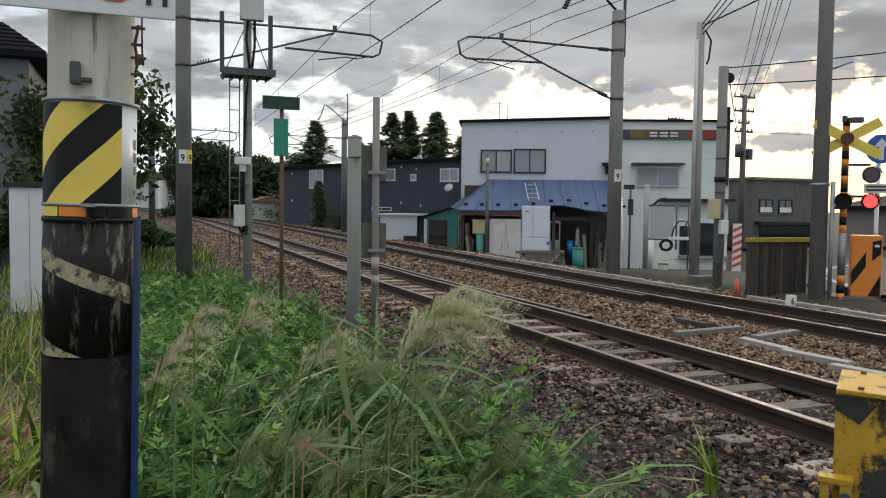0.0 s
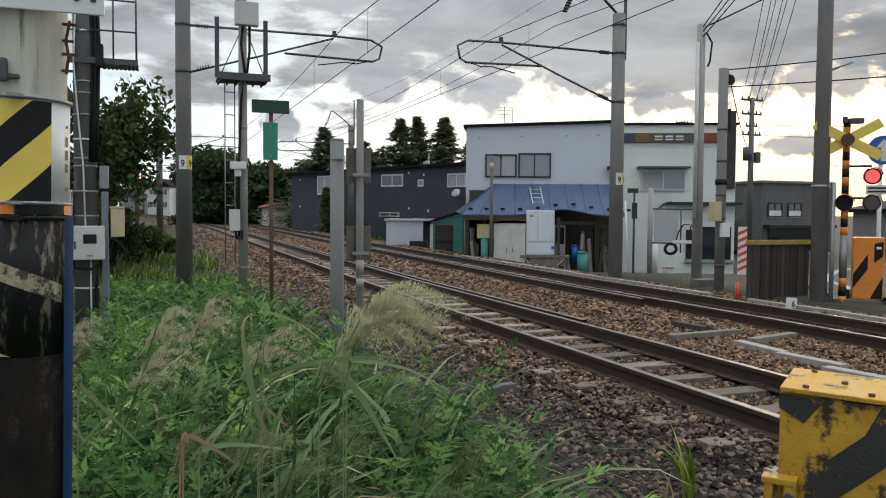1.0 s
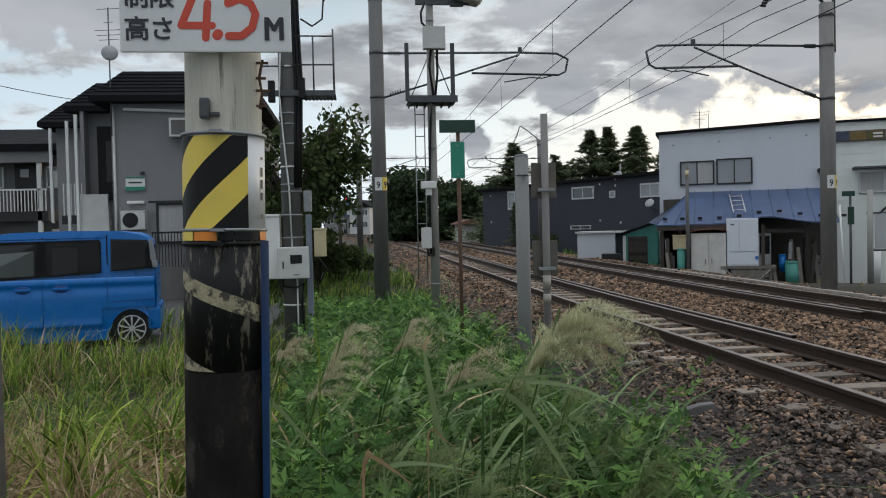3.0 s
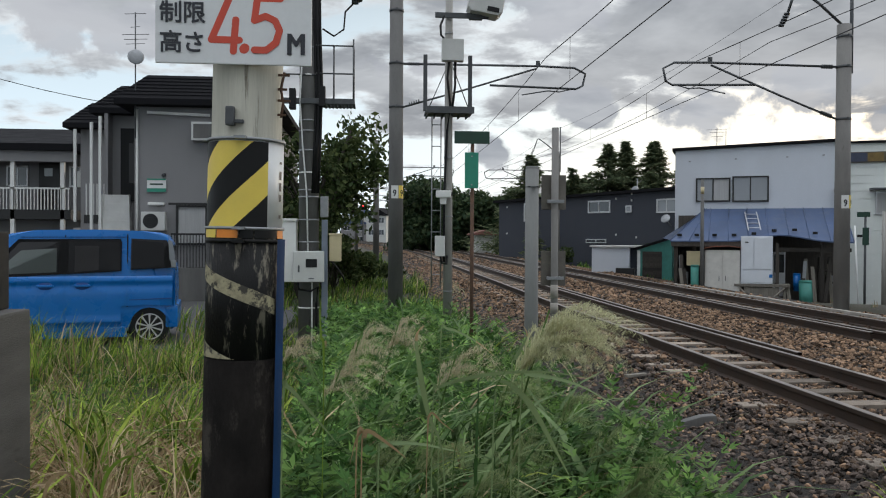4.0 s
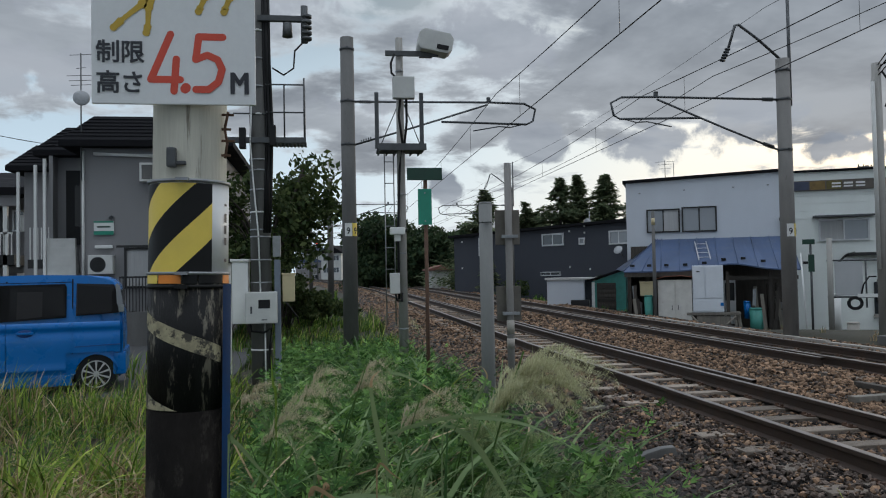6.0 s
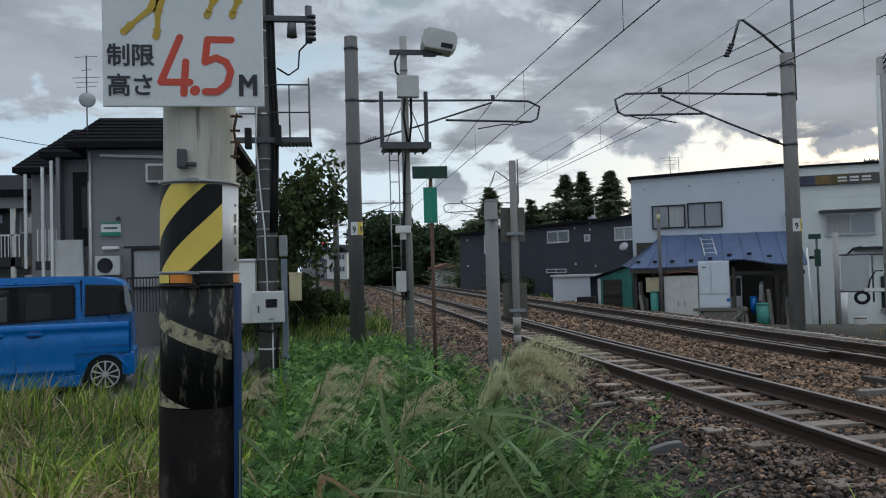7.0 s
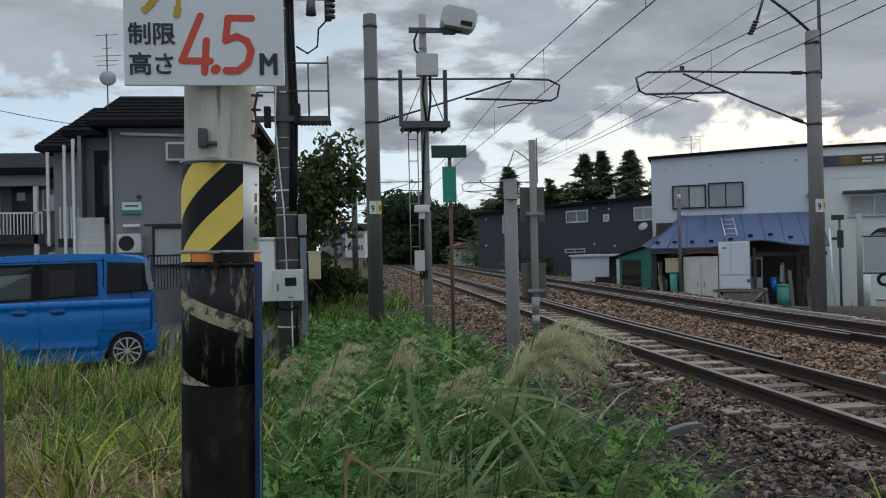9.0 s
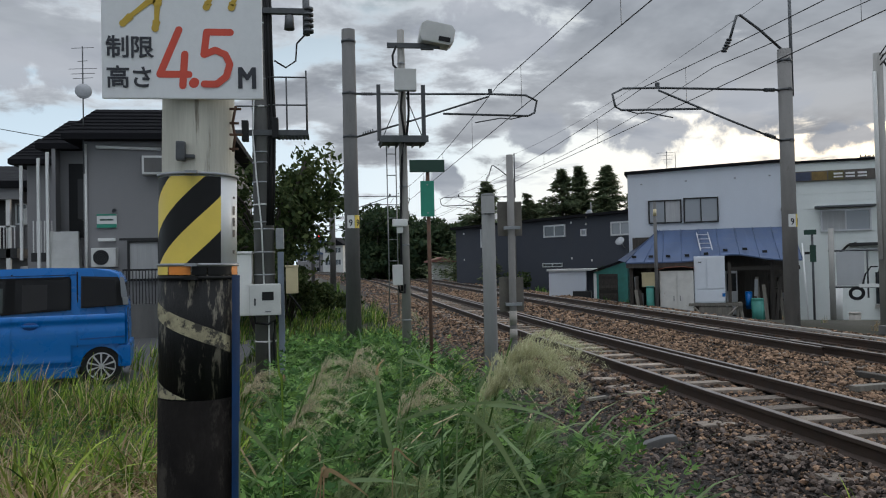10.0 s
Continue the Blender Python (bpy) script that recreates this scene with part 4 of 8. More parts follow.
M_roof_dark = material("dark_sheet_roof", (0.011, 0.011, 0.013), 0.8, spec=0.1, vary=0.2, scale=1.5, fine=40, bump=0.1)
M_frame_dark = material("bronze_frame", (0.022, 0.021, 0.021), 0.4, metal=0.3, vary=0.1, bump=0.0)
M_frame_alu = material("aluminium_frame", (0.55, 0.55, 0.56), 0.4, metal=0.3, vary=0.08, bump=0.0)
M_wood_old = material("weathered_board", (0.055, 0.047, 0.040), 0.9, vary=0.4, scale=4, fine=40, bump=0.5, obj=0.45, stretch=(6, 6, 0.6))
M_wood_pale = material("bleached_board", (0.22, 0.20, 0.17), 0.9, vary=0.3, scale=4, fine=40, bump=0.4, obj=0.3, stretch=(6, 6, 0.6))
M_teal = material("turquoise_paint", (0.05, 0.24, 0.20), 0.6, vary=0.2, scale=4, fine=50, bump=0.05)
M_curtain = material("curtain", (0.42, 0.42, 0.42), 0.9, vary=0.1, scale=3, fine=30, bump=0.1, stretch=(8, 8, 0.3))


def window(parent, x0, x1, z0, z1, y=0.0, frame_mat=M_frame_dark, panes=2, glass=M_glass_pale, t=0.05, name="window"):
    """A sliding window in the local x, z plane of a wall whose face is at y, looking to -y."""
    bm = bmesh.new()
    d = 0.06
    for a, b, c, e in ((x0, x1, z0, z0 + t), (x0, x1, z1 - t, z1), (x0, x0 + t, z0 + t, z1 - t), (x1 - t, x1, z0 + t, z1 - t)):
        box(bm, a, b, y - d, y + 0.03, c, e)
    w = part(name, bm, frame_mat, parent)
    step = (x1 - x0 - 2 * t) / panes
    for i in range(panes):
        a = x0 + t + i * step
        part("pane", box(bmesh.new(), a, a + step, y - 0.02 - 0.01 * (i % 2), y - 0.012 - 0.01 * (i % 2), z0 + t, z1 - t), glass[i % len(glass)] if isinstance(glass, (list, tuple)) else glass, w)
        if i:
            part("mullion", box(bmesh.new(), a - t * 0.4, a + t * 0.4, y - 0.045, y, z0 + t, z1 - t), frame_mat, w)
    return w


BM = Matrix.Translation(B0) @ pose(0, 0, 0, 0, 0, -25)


def shop_building():
    h = thing("shop_building", "two-storey flat-roofed building with pale blue-grey and white siding", "building", BM)
    # two wings; the blue-grey one has its parapet falling slightly
    bm = prism(bmesh.new(), [(-5.74, -0.95), (-0.32, -0.95), (-0.32, 4.60), (-5.74, 4.44)], 7.5)
    part("wing_wall", bm, M_wall_blue, h, "pale blue-grey rendered wing")
    bm = prism(bmesh.new(), [(-0.318, -0.95), (3.72, -0.95), (3.72, 4.53), (-0.318, 4.53)], 7.3, Matrix.Translation((0, 0.12, 0)))
    part("shop_wall", bm, M_wall_white, h, "white lapped siding wing")
    bm = prism(bmesh.new(), [(-5.84, 4.44), (-0.28, 4.60), (-0.28, 4.70), (-5.84, 4.54)], 7.7, Matrix.Translation((0, -0.1, 0)))
    part("parapet_cap", bm, M_roof_dark, h)
    part("parapet_cap", box(bmesh.new(), -0.34, 3.80, 0.02, 7.5, 4.53, 4.60), M_roof_dark, h)
    # lapped boards of the white wing
    for i in range(21):
        z = -0.85 + i * 0.255
        part("siding_board", prism(bmesh.new(), [(-0.3, z), (3.715, z), (3.715, z + 0.245), (-0.3, z + 0.245)], 0.02, Matrix.Translation((0, 0.098, 0)) @ pose(0, 0, 0, 0, 0, 0)), M_wall_white, h)
    window(h, -5.05, -3.93, 2.67, 3.49, 0, M_frame_dark, 2, [M_glass_pale, M_curtain])
    window(h, -3.87, -2.72, 2.66, 3.53, 0, M_frame_dark, 2, M_glass_pale)
    w = window(h, 0.47, 1.98, 2.22, 2.94, 0.08, M_frame_alu, 2, [M_curtain, M_glass_pale])
    bm = prism(bmesh.new(), [(0.30, 3.0), (2.10, 3.0), (2.10, 3.06), (0.30, 3.06)], 0.4, Matrix.Translation((0, -0.3, 0)))
    part("window_hood", bm, M_galv_dark, h)
    # fascia band: panels in faded colours with plain bars
    sb = part("fascia_sign", box(bmesh.new(), -0.28, 3.30, 0.02, 0.10, 3.90, 4.24, 0.01), material("fascia", (0.11, 0.095, 0.08), 0.7, vary=0.3, scale=3, bump=0.1), h, "faded shop fascia with coloured panels")
    cols = [(0.05, 0.06, 0.10), (0.20, 0.13, 0.04), (0.12, 0.10, 0.03), None, None, (0.30, 0.06, 0.03), (0.28, 0.05, 0.025)]
    for i, c in enumerate(cols):
        if c:
            x = -0.26 + i * 0.5
            part("panel", box(bmesh.new(), x, x + 0.46, 0.008, 0.02, 3.93, 4.21), material("fascia_panel", c, 0.7, vary=0.3, scale=5, bump=0.05), sb)
    for x in (0.90, 1.26, 1.62):
        part("bar", box(bmesh.new(), x, x + 0.27, 0.0, 0.018, 4.09, 4.15), M_white, sb)
        part("bar", box(bmesh.new(), x, x + 0.27, 0.0, 0.018, 3.99, 4.04), M_white, sb)
    # end screen, ground floor openings, pipes
    part("end_board", box(bmesh.new(), 3.40, 3.66, -0.05, 0.3, 2.3, 5.0, 0.01), M_wood_old, h)
    part("shop_window", box(bmesh.new(), 2.62, 3.6, 0.05, 0.1, -0.20, 0.96, 0.01), M_glass, h)
    part("sill", box(bmesh.new(), 2.02, 3.72, -0.06, 0.1, -0.30, -0.20, 0.01), M_concrete_pale, h)
    part("side_window", box(bmesh.new(), 2.05, 2.42, 0.04, 0.1, -0.18, 0.85, 0.01), M_glass, h)
    part("awning_beam", box(bmesh.new(), 1.3, 3.9, -0.25, 0.1, 1.72, 1.82, 0.01), M_frame_dark, h)
    bm = tube(bmesh.new(), [(1.0, -0.02, 1.5), (1.25, -0.06, 1.75), (1.5, -0.06, 1.82)], 0.04)
    part("flue", bm, M_frame_dark, h)
    bm = box(bmesh.new(), -0.75, -0.45, -0.35, 0.0, 2.95, 3.05, 0.02)
    box(bm, -0.62, -0.5, -0.2, 0.0, 2.65, 2.95, 0.02)
    part("flood_light", bm, M_black, h)
    for x, z in ((-5.3, 4.05), (-3.8, 4.1), (-2.2, 4.12), (-1.1, 4.15)):
        part("vent", box(bmesh.new(), x, x + 0.07, -0.04, 0.0, z, z + 0.04, 0.01), M_galv, h)
    part("base_strip", box(bmesh.new(), -0.3, 3.74, 0.06, 0.1, -0.95, -0.72), M_concrete_dark, h)
    bm = bmesh.new()
    cyl(bm, (-4.4, 1.2, 4.4), (-4.4, 1.2, 5.35), 0.012, 0.012, 6)
    cyl(bm, (-4.1, 1.6, 4.4), (-4.1, 1.6, 5.3), 0.01, 0.01, 6)
    for z, w in ((5.3, 0.35), (5.2, 0.25), (5.05, 0.2)):
        cyl(bm, (-4.4 - w, 1.2, z), (-4.4 + w, 1.2, z), 0.006, 0.006, 5)
    part("antenna", bm, M_galv_dark, h)


def lean_to():
    h = thing("lean_to", "open lean-to shed with a blue standing-seam metal roof", "shed", BM)
    # roof sheet, sagging to the open end
    xs = [-5.72 + i * 0.29 for i in range(18)] + [-0.45]
    bm = bmesh.new()
    rows = []
    for x in xs:
        u = (x + 5.72) / 5.27
        eave = 1.34 + 0.20 * math.exp(-((u - 0.62) / 0.16) ** 2) - 0.06 * max(0, u - 0.75)
        wall_x = max(x, -4.75 + (x + 5.72) * 0.1) if x < -4.6 else x
        rows.append((x, eave, wall_x))
    top, bot = [], []
    for x, e, wx in rows:
        top.append((bm.verts.new((wx, 0.02, 2.44)), bm.verts.new((x, -2.45, e))))
        bot.append((bm.verts.new((wx, 0.02, 2.40)), bm.verts.new((x, -2.45, e - 0.04))))
    for i in range(len(rows) - 1):
        bm.faces.new((top[i][0], top[i][1], top[i + 1][1], top[i + 1][0]))
        bm.faces.new((bot[i][0], bot[i + 1][0], bot[i + 1][1], bot[i][1]))
        bm.faces.new((top[i][1], bot[i][1], bot[i + 1][1], top[i + 1][1]))
    bm.faces.new((top[0][0], bot[0][0], bot[0][1], top[0][1]))
    bm.faces.new((top[-1][1], bot[-1][1], bot[-1][0], top[-1][0]))
    part("roof", bm, M_roof_blue, h, "blue standing-seam sheet roof")
    for i, (x, e, wx) in enumerate(rows):
        if i % 2 == 0:
            a, b = Vector((wx, 0.0, 2.45)), Vector((x, -2.44, e + 0.012))
            part("seam", tube(bmesh.new(), [a, b], 0.016, 5), M_roof_blue, h)
            q = a.lerp(b, 0.90)
            part("snow_guard", box(bmesh.new(), q.x + 0.1, q.x + 0.24, q.y - 0.03, q.y + 0.03, q.z + 0.02, q.z + 0.10, 0.01), M_black, h)
    # hipped left end
    bm = bmesh.new()
    q = [bm.verts.new(v) for v in ((-5.72, -2.45, 1.345), (-4.75, 0.02, 2.43), (-5.74, 0.0, 1.70), (-6.0, -1.9, 1.42))]
    bm.faces.new(q)
    bmesh.ops.solidify(bm, geom=bm.faces[:], thickness=0.04)
    part("hip", bm, M_roof_blue, h)
    part("eave_board", box(bmesh.new(), -5.7, -2.9, -2.43, -2.39, 1.16, 1.31), M_wood_old, h)
    part("back_wall", box(bmesh.new(), -5.6, -0.5, -0.35, -0.30, -0.95, 2.2), M_wood_old, h, "dark weathered back boards")
    for x in (-5.55, -5.0, -2.55, -1.3, -0.6):
        part("post", box(bmesh.new(), x - 0.05, x + 0.05, -2.3, -2.2, -0.95, 1.28), M_wood_old, h)
    part("end_wall", box(bmesh.new(), -5.62, -5.57, -2.2, -0.3, -0.95, 1.4), M_wood_old, h)
    part("beam", box(bmesh.new(), -2.6, -0.5, -2.28, -2.2, 1.02, 1.14), M_wood_old, h)
    ins = part("inner_window", box(bmesh.new(), -2.64, -2.28, -1.6, -1.55, -0.4, 1.0, 0.01), M_frame_alu, h, "old aluminium door with dark glass")
    part("pane", box(bmesh.new(), -2.60, -2.32, -1.615, -1.6, 0.35, 0.92), M_glass, ins)
    # roof ladder
    lad = thing("roof_ladder", "short aluminium ladder lying on the blue roof", "ladder", BM)
    for dx in (0.0, 0.36):
        part("stile", tube(bmesh.new(), [(-3.47 + dx, -0.45, 2.30), (-3.38 + dx, -1.9, 1.68)], 0.02), M_frame_alu, lad)
    for i in range(4):
        u = 0.12 + i * 0.25
        a = Vector((-3.47, -0.45, 2.30)).lerp(Vector((-3.38, -1.9, 1.68)), u)
        part("rung", cyl(bmesh.new(), a, a + Vector((0.36, 0, 0)), 0.014, 0.014, 6), M_frame_alu, lad)


def yard_things():
    # tall white cupboard with rusting doors
    h = thing("storage_cupboard", "rust-streaked white cupboard under a red-brown sheet", "cupboard", BM @ Matrix.Translation((-4.15, -2.5, -0.75)))
    rusty = material("rusting_white_paint", (0.62, 0.60, 0.56), 0.6, vary=0.1, scale=5, fine=40, bump=0.1, stain=(0.30, 0.16, 0.09), stain_at=0.62)
    quick_box("body", h, rusty, -0.52, 0.52, 0, 0.5, 0.0, 1.80, 0.01)
    for x0, x1 in ((-0.5, 0.0), (0.02, 0.51)):
        d = quick_box("door", h, rusty, x0, x1, -0.025, -0.004, 0.04, 1.76, 0.006)
        part("handle", box(bmesh.new(), x1 - 0.10 if x0 < 0 else x0 + 0.07, x1 - 0.08 if x0 < 0 else x0 + 0.09, -0.05, -0.025, 0.85, 1.0), M_galv_dark, d)
    bm = bmesh.new()
    prism(bm, [(-0.58, 1.86), (-0.3, 1.93), (0.2, 1.95), (0.55, 1.90), (0.55, 1.92), (0.2, 1.97), (-0.3, 1.95), (-0.58, 1.88)], 0.6, Matrix.Translation((0, -0.1, -0.03)))
    part("cover_sheet", bm, material("red_brown_sheet", (0.30, 0.11, 0.07), 0.7, vary=0.3, scale=5, bump=0.1), h)
    # two-door white locker on a table frame
    h = thing("white_locker", "white two-door steel locker standing on a bench frame", "locker", BM @ Matrix.Translation((-3.15, -2.5, 0.02)))
    wl = material("locker_white", (0.68, 0.71, 0.76), 0.4, vary=0.05, scale=3, bump=0.02)
    quick_box("body", h, wl, -0.46, 0.46, 0, 0.5, 0.0, 1.47, 0.012)
    quick_box("door", h, wl, -0.44, -0.11, -0.025, -0.004, 0.45, 1.43, 0.006)
    quick_box("door", h, wl, -0.07, 0.44, -0.025, -0.004, 0.45, 1.43, 0.006)
    quick_box("drawer", h, wl, -0.44, 0.44, -0.02, -0.004, 0.04, 0.40, 0.006)
    quick_box("label_mark", h, M_galv_dark, -0.34, -0.24, -0.03, -0.024, 1.26, 1.30)
    quick_box("label_mark", h, M_blue, 0.36, 0.45, -0.03, -0.018, 0.20, 0.30)
    h = thing("bench_frame", "grey timber bench frame under the white locker", "bench", BM @ Matrix.Translation((-3.05, -2.55, -0.75)))
    quick_box("top", h, M_wood_pale, -0.75, 0.85, 0, 0.6, 0.68, 0.766)
    quick_box("front_board", h, M_wood_pale, -0.45, 0.55, 0.02, 0.06, 0.25, 0.66)
    for x in (-0.6, 0.7):
        quick_box("leg", h, M_wood_pale, x - 0.04, x + 0.04, 0.05, 0.13, 0.0, 0.68)
        part("brace", tube(bmesh.new(), [(x, 0.02, 0.66), (x * 0.4, 0.02, 0.25)], 0.03, 4), M_wood_pale, h)
    # bins, boards, drums
    def bin_(name, x, off, z0, r, ht, mat, label, cat="bin"):
        h = thing(name, label, cat, BM @ Matrix.Translation((x, -off, z0)))
        part("body", cyl(bmesh.new(), (0, 0, 0), (0, 0, ht), r * 0.86, r, 16), mat, h)
        part("lid", cyl(bmesh.new(), (0, 0, ht), (0, 0, ht + 0.05), r * 1.06, r * 0.9, 16), mat, h)
        return h
    bin_("plastic_bin", -1.74, 2.35, -0.75, 0.21, 0.85, M_teal, "turquoise round plastic bin with a lid")
    bin_("plastic_bin", -4.97, 2.4, -0.75, 0.13, 1.28, M_teal, "tall narrow turquoise plastic drum")
    bin_("gas_bottle", 0.02, 5.2, -0.45, 0.14, 1.05, M_white, "pale steel gas bottle beside the wall", "gas bottle")
    bin_("blue_bucket", -1.98, 2.0, -0.2, 0.11, 0.5, M_blue, "blue plastic bucket on a stand", "bucket")
    h = thing("hanging_box", "pale greenish plastic box hung on a post", "box", BM @ Matrix.Translation((-5.0, -2.42, 0.55)))
    quick_box("body", h, M_beige, -0.22, 0.22, 0, 0.2, 0, 0.42, 0.02)
    quick_box("lid", h, M_beige, -0.24, 0.24, -0.02, 0.22, 0.42, 0.46, 0.01)
    rnd = random.Random(5)
    for i in range(26):
        x = rnd.choice((-5.5, -5.35, -5.2, -2.2, -1.9, -1.7, -1.4, -1.2, -0.95, -0.8)) + rnd.uniform(-0.1, 0.1)
        y = -rnd.uniform(1.7, 2.5)
        ln = rnd.uniform(0.7, 1.7)
        m = BM @ Matrix.Translation((x, y, -0.76)) @ pose(0, 0, 0, rnd.uniform(-9, 4), rnd.uniform(-14, 14), rnd.uniform(-20, 20))
        solo("leaning_board", box(bmesh.new(), -0.05, 0.05, -0.012, 0.012, 0.0, ln), rnd.choice((M_wood_old, M_wood_pale, M_wood_old, M_galv)), "weathered board leaning in the lean-to", "board", m, "leaning boards")
    h = thing("shelf_rack", "dark cluttered shelf rack in the shed", "shelf", BM @ Matrix.Translation((-0.95, -1.9, -0.75)))
    for z in (0.1, 0.45, 0.8, 1.15, 1.5):
        quick_box("shelf", h, M_wood_old, -0.4, 0.4, 0, 0.4, z, z + 0.05)
    for x in (-0.4, 0.37):
        quick_box("upright", h, M_wood_old, x, x + 0.04, 0, 0.4, 0, 1.6)
    # slender reflector pole before the roof
    h = thing("marker_pole", "thin grey pole with a pale band near its top", "pole", BM @ Matrix.Translation((-4.75, -2.7, 0)))
    shaft(h, 0, 0, -0.8, 3.25, 0.06, 0.05, M_concrete_dark, seg=12)
    part("band", cyl(bmesh.new(), (0, 0, 2.80), (0, 0, 3.02), 0.055, 0.055, 12), M_beige, h)
    # white wall panel and frame on posts before the white wing
    h = thing("notice_frame", "grey blank board on a steel pipe frame", "board", BM @ Matrix.Translation((0, -6, 0)))
    part("board", box(bmesh.new(), -0.11, 0.54, -0.02, 0.02, 0.62, 1.50, 0.004), material("blank_board", (0.42, 0.43, 0.44), 0.6, vary=0.06, scale=2, bump=0.03), h)
    bm = bmesh.new()
    for a, b in (((-0.3, 0, 1.53), (1.0, 0, 1.53)), ((-0.3, 0, 0.58), (1.0, 0, 0.58)), ((0.62, 0, 0.3), (0.62, 0, 1.53)), ((0.95, 0, -0.4), (0.95, 0, 1.6))):
        cyl(bm, a, b, 0.022, 0.022, 8)
    part("pipe_frame", bm, M_galv_dark, h)
    shaft(h, -0.22, 0, -0.6, 2.12, 0.075, 0.07, M_concrete, "post", 14)
    bm = bmesh.new()
    for r in (0.14, 0.12, 0.16):
        pts = [(0.34 + r * math.cos(a) * 1.1, -0.06, 0.42 + r * math.sin(a)) for a in np.linspace(0, 6.28, 18)]
        tube(bm, pts, 0.022, 5)
    tube(bm, [(0.45, -0.05, 0.5), (0.55, -0.05, 0.9), (0.68, -0.05, 1.1), (0.85, -0.05, 1.1)], 0.02)
    tube(bm, [(0.9, -0.05, 1.1), (0.8, -0.05, 0.7), (0.85, -0.05, 0.45)], 0.02)
    part("cable_coil", bm, M_black, h)
    part("junction_box", box(bmesh.new(), 0.4, 0.95, -0.08, -0.02, 0.57, 0.66, 0.01), M_white, h)
    h = thing("green_sign", "dark green lineside sign on a thin post", "sign", BM @ Matrix.Translation((-0.72, -6.0, 0)))
    shaft(h, 0.05, 0, -0.6, 2.0, 0.03, 0.03, M_galv_dark, seg=10)
    quick_box("top_plate", h, M_green_dark, -0.15, 0.15, -0.05, -0.03, 1.97, 2.10)
    quick_box("lower_plate", h, M_green_dark, -0.02, 0.13, -0.05, -0.03, 1.25, 1.70)
    solo("white_pole", cyl(bmesh.new(), (0, 0, -0.7), (-0.12, 0, 1.75), 0.022, 0.020, 10), M_white, "thin white pole leaning beside the lineside sign", "pole", BM @ Matrix.Translation((-0.80, -6.05, 0)))
    bin_("stone", 0.25, 6.2, -0.65, 0.15, 0.55, M_concrete_pale, "grey upright stone beside the frame", "stone")
    h = thing("striped_board", "narrow red and white striped warning board", "sign", BM @ Matrix.Translation((2.3, -6.0, 0)))
    quick_box("board", h, M_white, -0.12, 0.12, 0, 0.03, -0.45, 1.05, 0.004)
    for i in range(6):
        z = -0.2 + i * 0.2
        part("red_stripe", prism(bmesh.new(), [(-0.12, z), (0.12, z + 0.12), (0.12, z + 0.21), (-0.12, z + 0.09)], 0.003, Matrix.Translation((0, -0.004, 0))), M_red, h)


def small_sheds():
    m = BM @ Matrix.Translation((0, 5.0, 0))
    h = thing("garden_shed", "low white metal shed with a flat roof", "shed", m)
    quick_box("wall", h, M_wall_blue, -9.42, -7.85, 0, 1.6, -0.9, 1.04)
    quick_box("roof", h, M_offwhite, -9.50, -7.45, -0.08, 1.7, 1.04, 1.12)
    quick_box("rear_wall", h, M_wall_dark, -7.85, -7.50, 0.3, 1.6, -0.9, 1.04)
    h = thing("turquoise_shed", "small turquoise shed with a dark slatted door", "shed", m)
    part("wall", prism(bmesh.new(), [(-7.52, -0.9), (-6.15, -0.9), (-6.15, 1.40), (-7.52, 0.95)], 1.8), M_teal, h)
    part("roof", prism(bmesh.new(), [(-7.70, 0.95), (-6.0, 1.50), (-6.0, 1.56), (-7.70, 1.01)], 2.0, Matrix.Translation((0, -0.15, 0))), M_roof_dark, h)
    quick_box("corner_post", h, M_white, -7.54, -7.42, -0.03, 0.05, -0.9, 0.92)
    d = quick_box("door", h, M_wood_old, -7.33, -6.55, -0.03, -0.004, -0.9, 0.88)
    for i in range(9):
        part("slat", box(bmesh.new(), -7.31, -6.57, -0.055, -0.03, -0.85 + i * 0.19, -0.73 + i * 0.19), M_wood_old, d)
    quick_box("water_trough", thing("trough", "dark plastic trough beside the shed", "trough", m), M_frame_dark, -8.35, -7.6, -0.6, -0.2, -0.8, 0.2, 0.03)


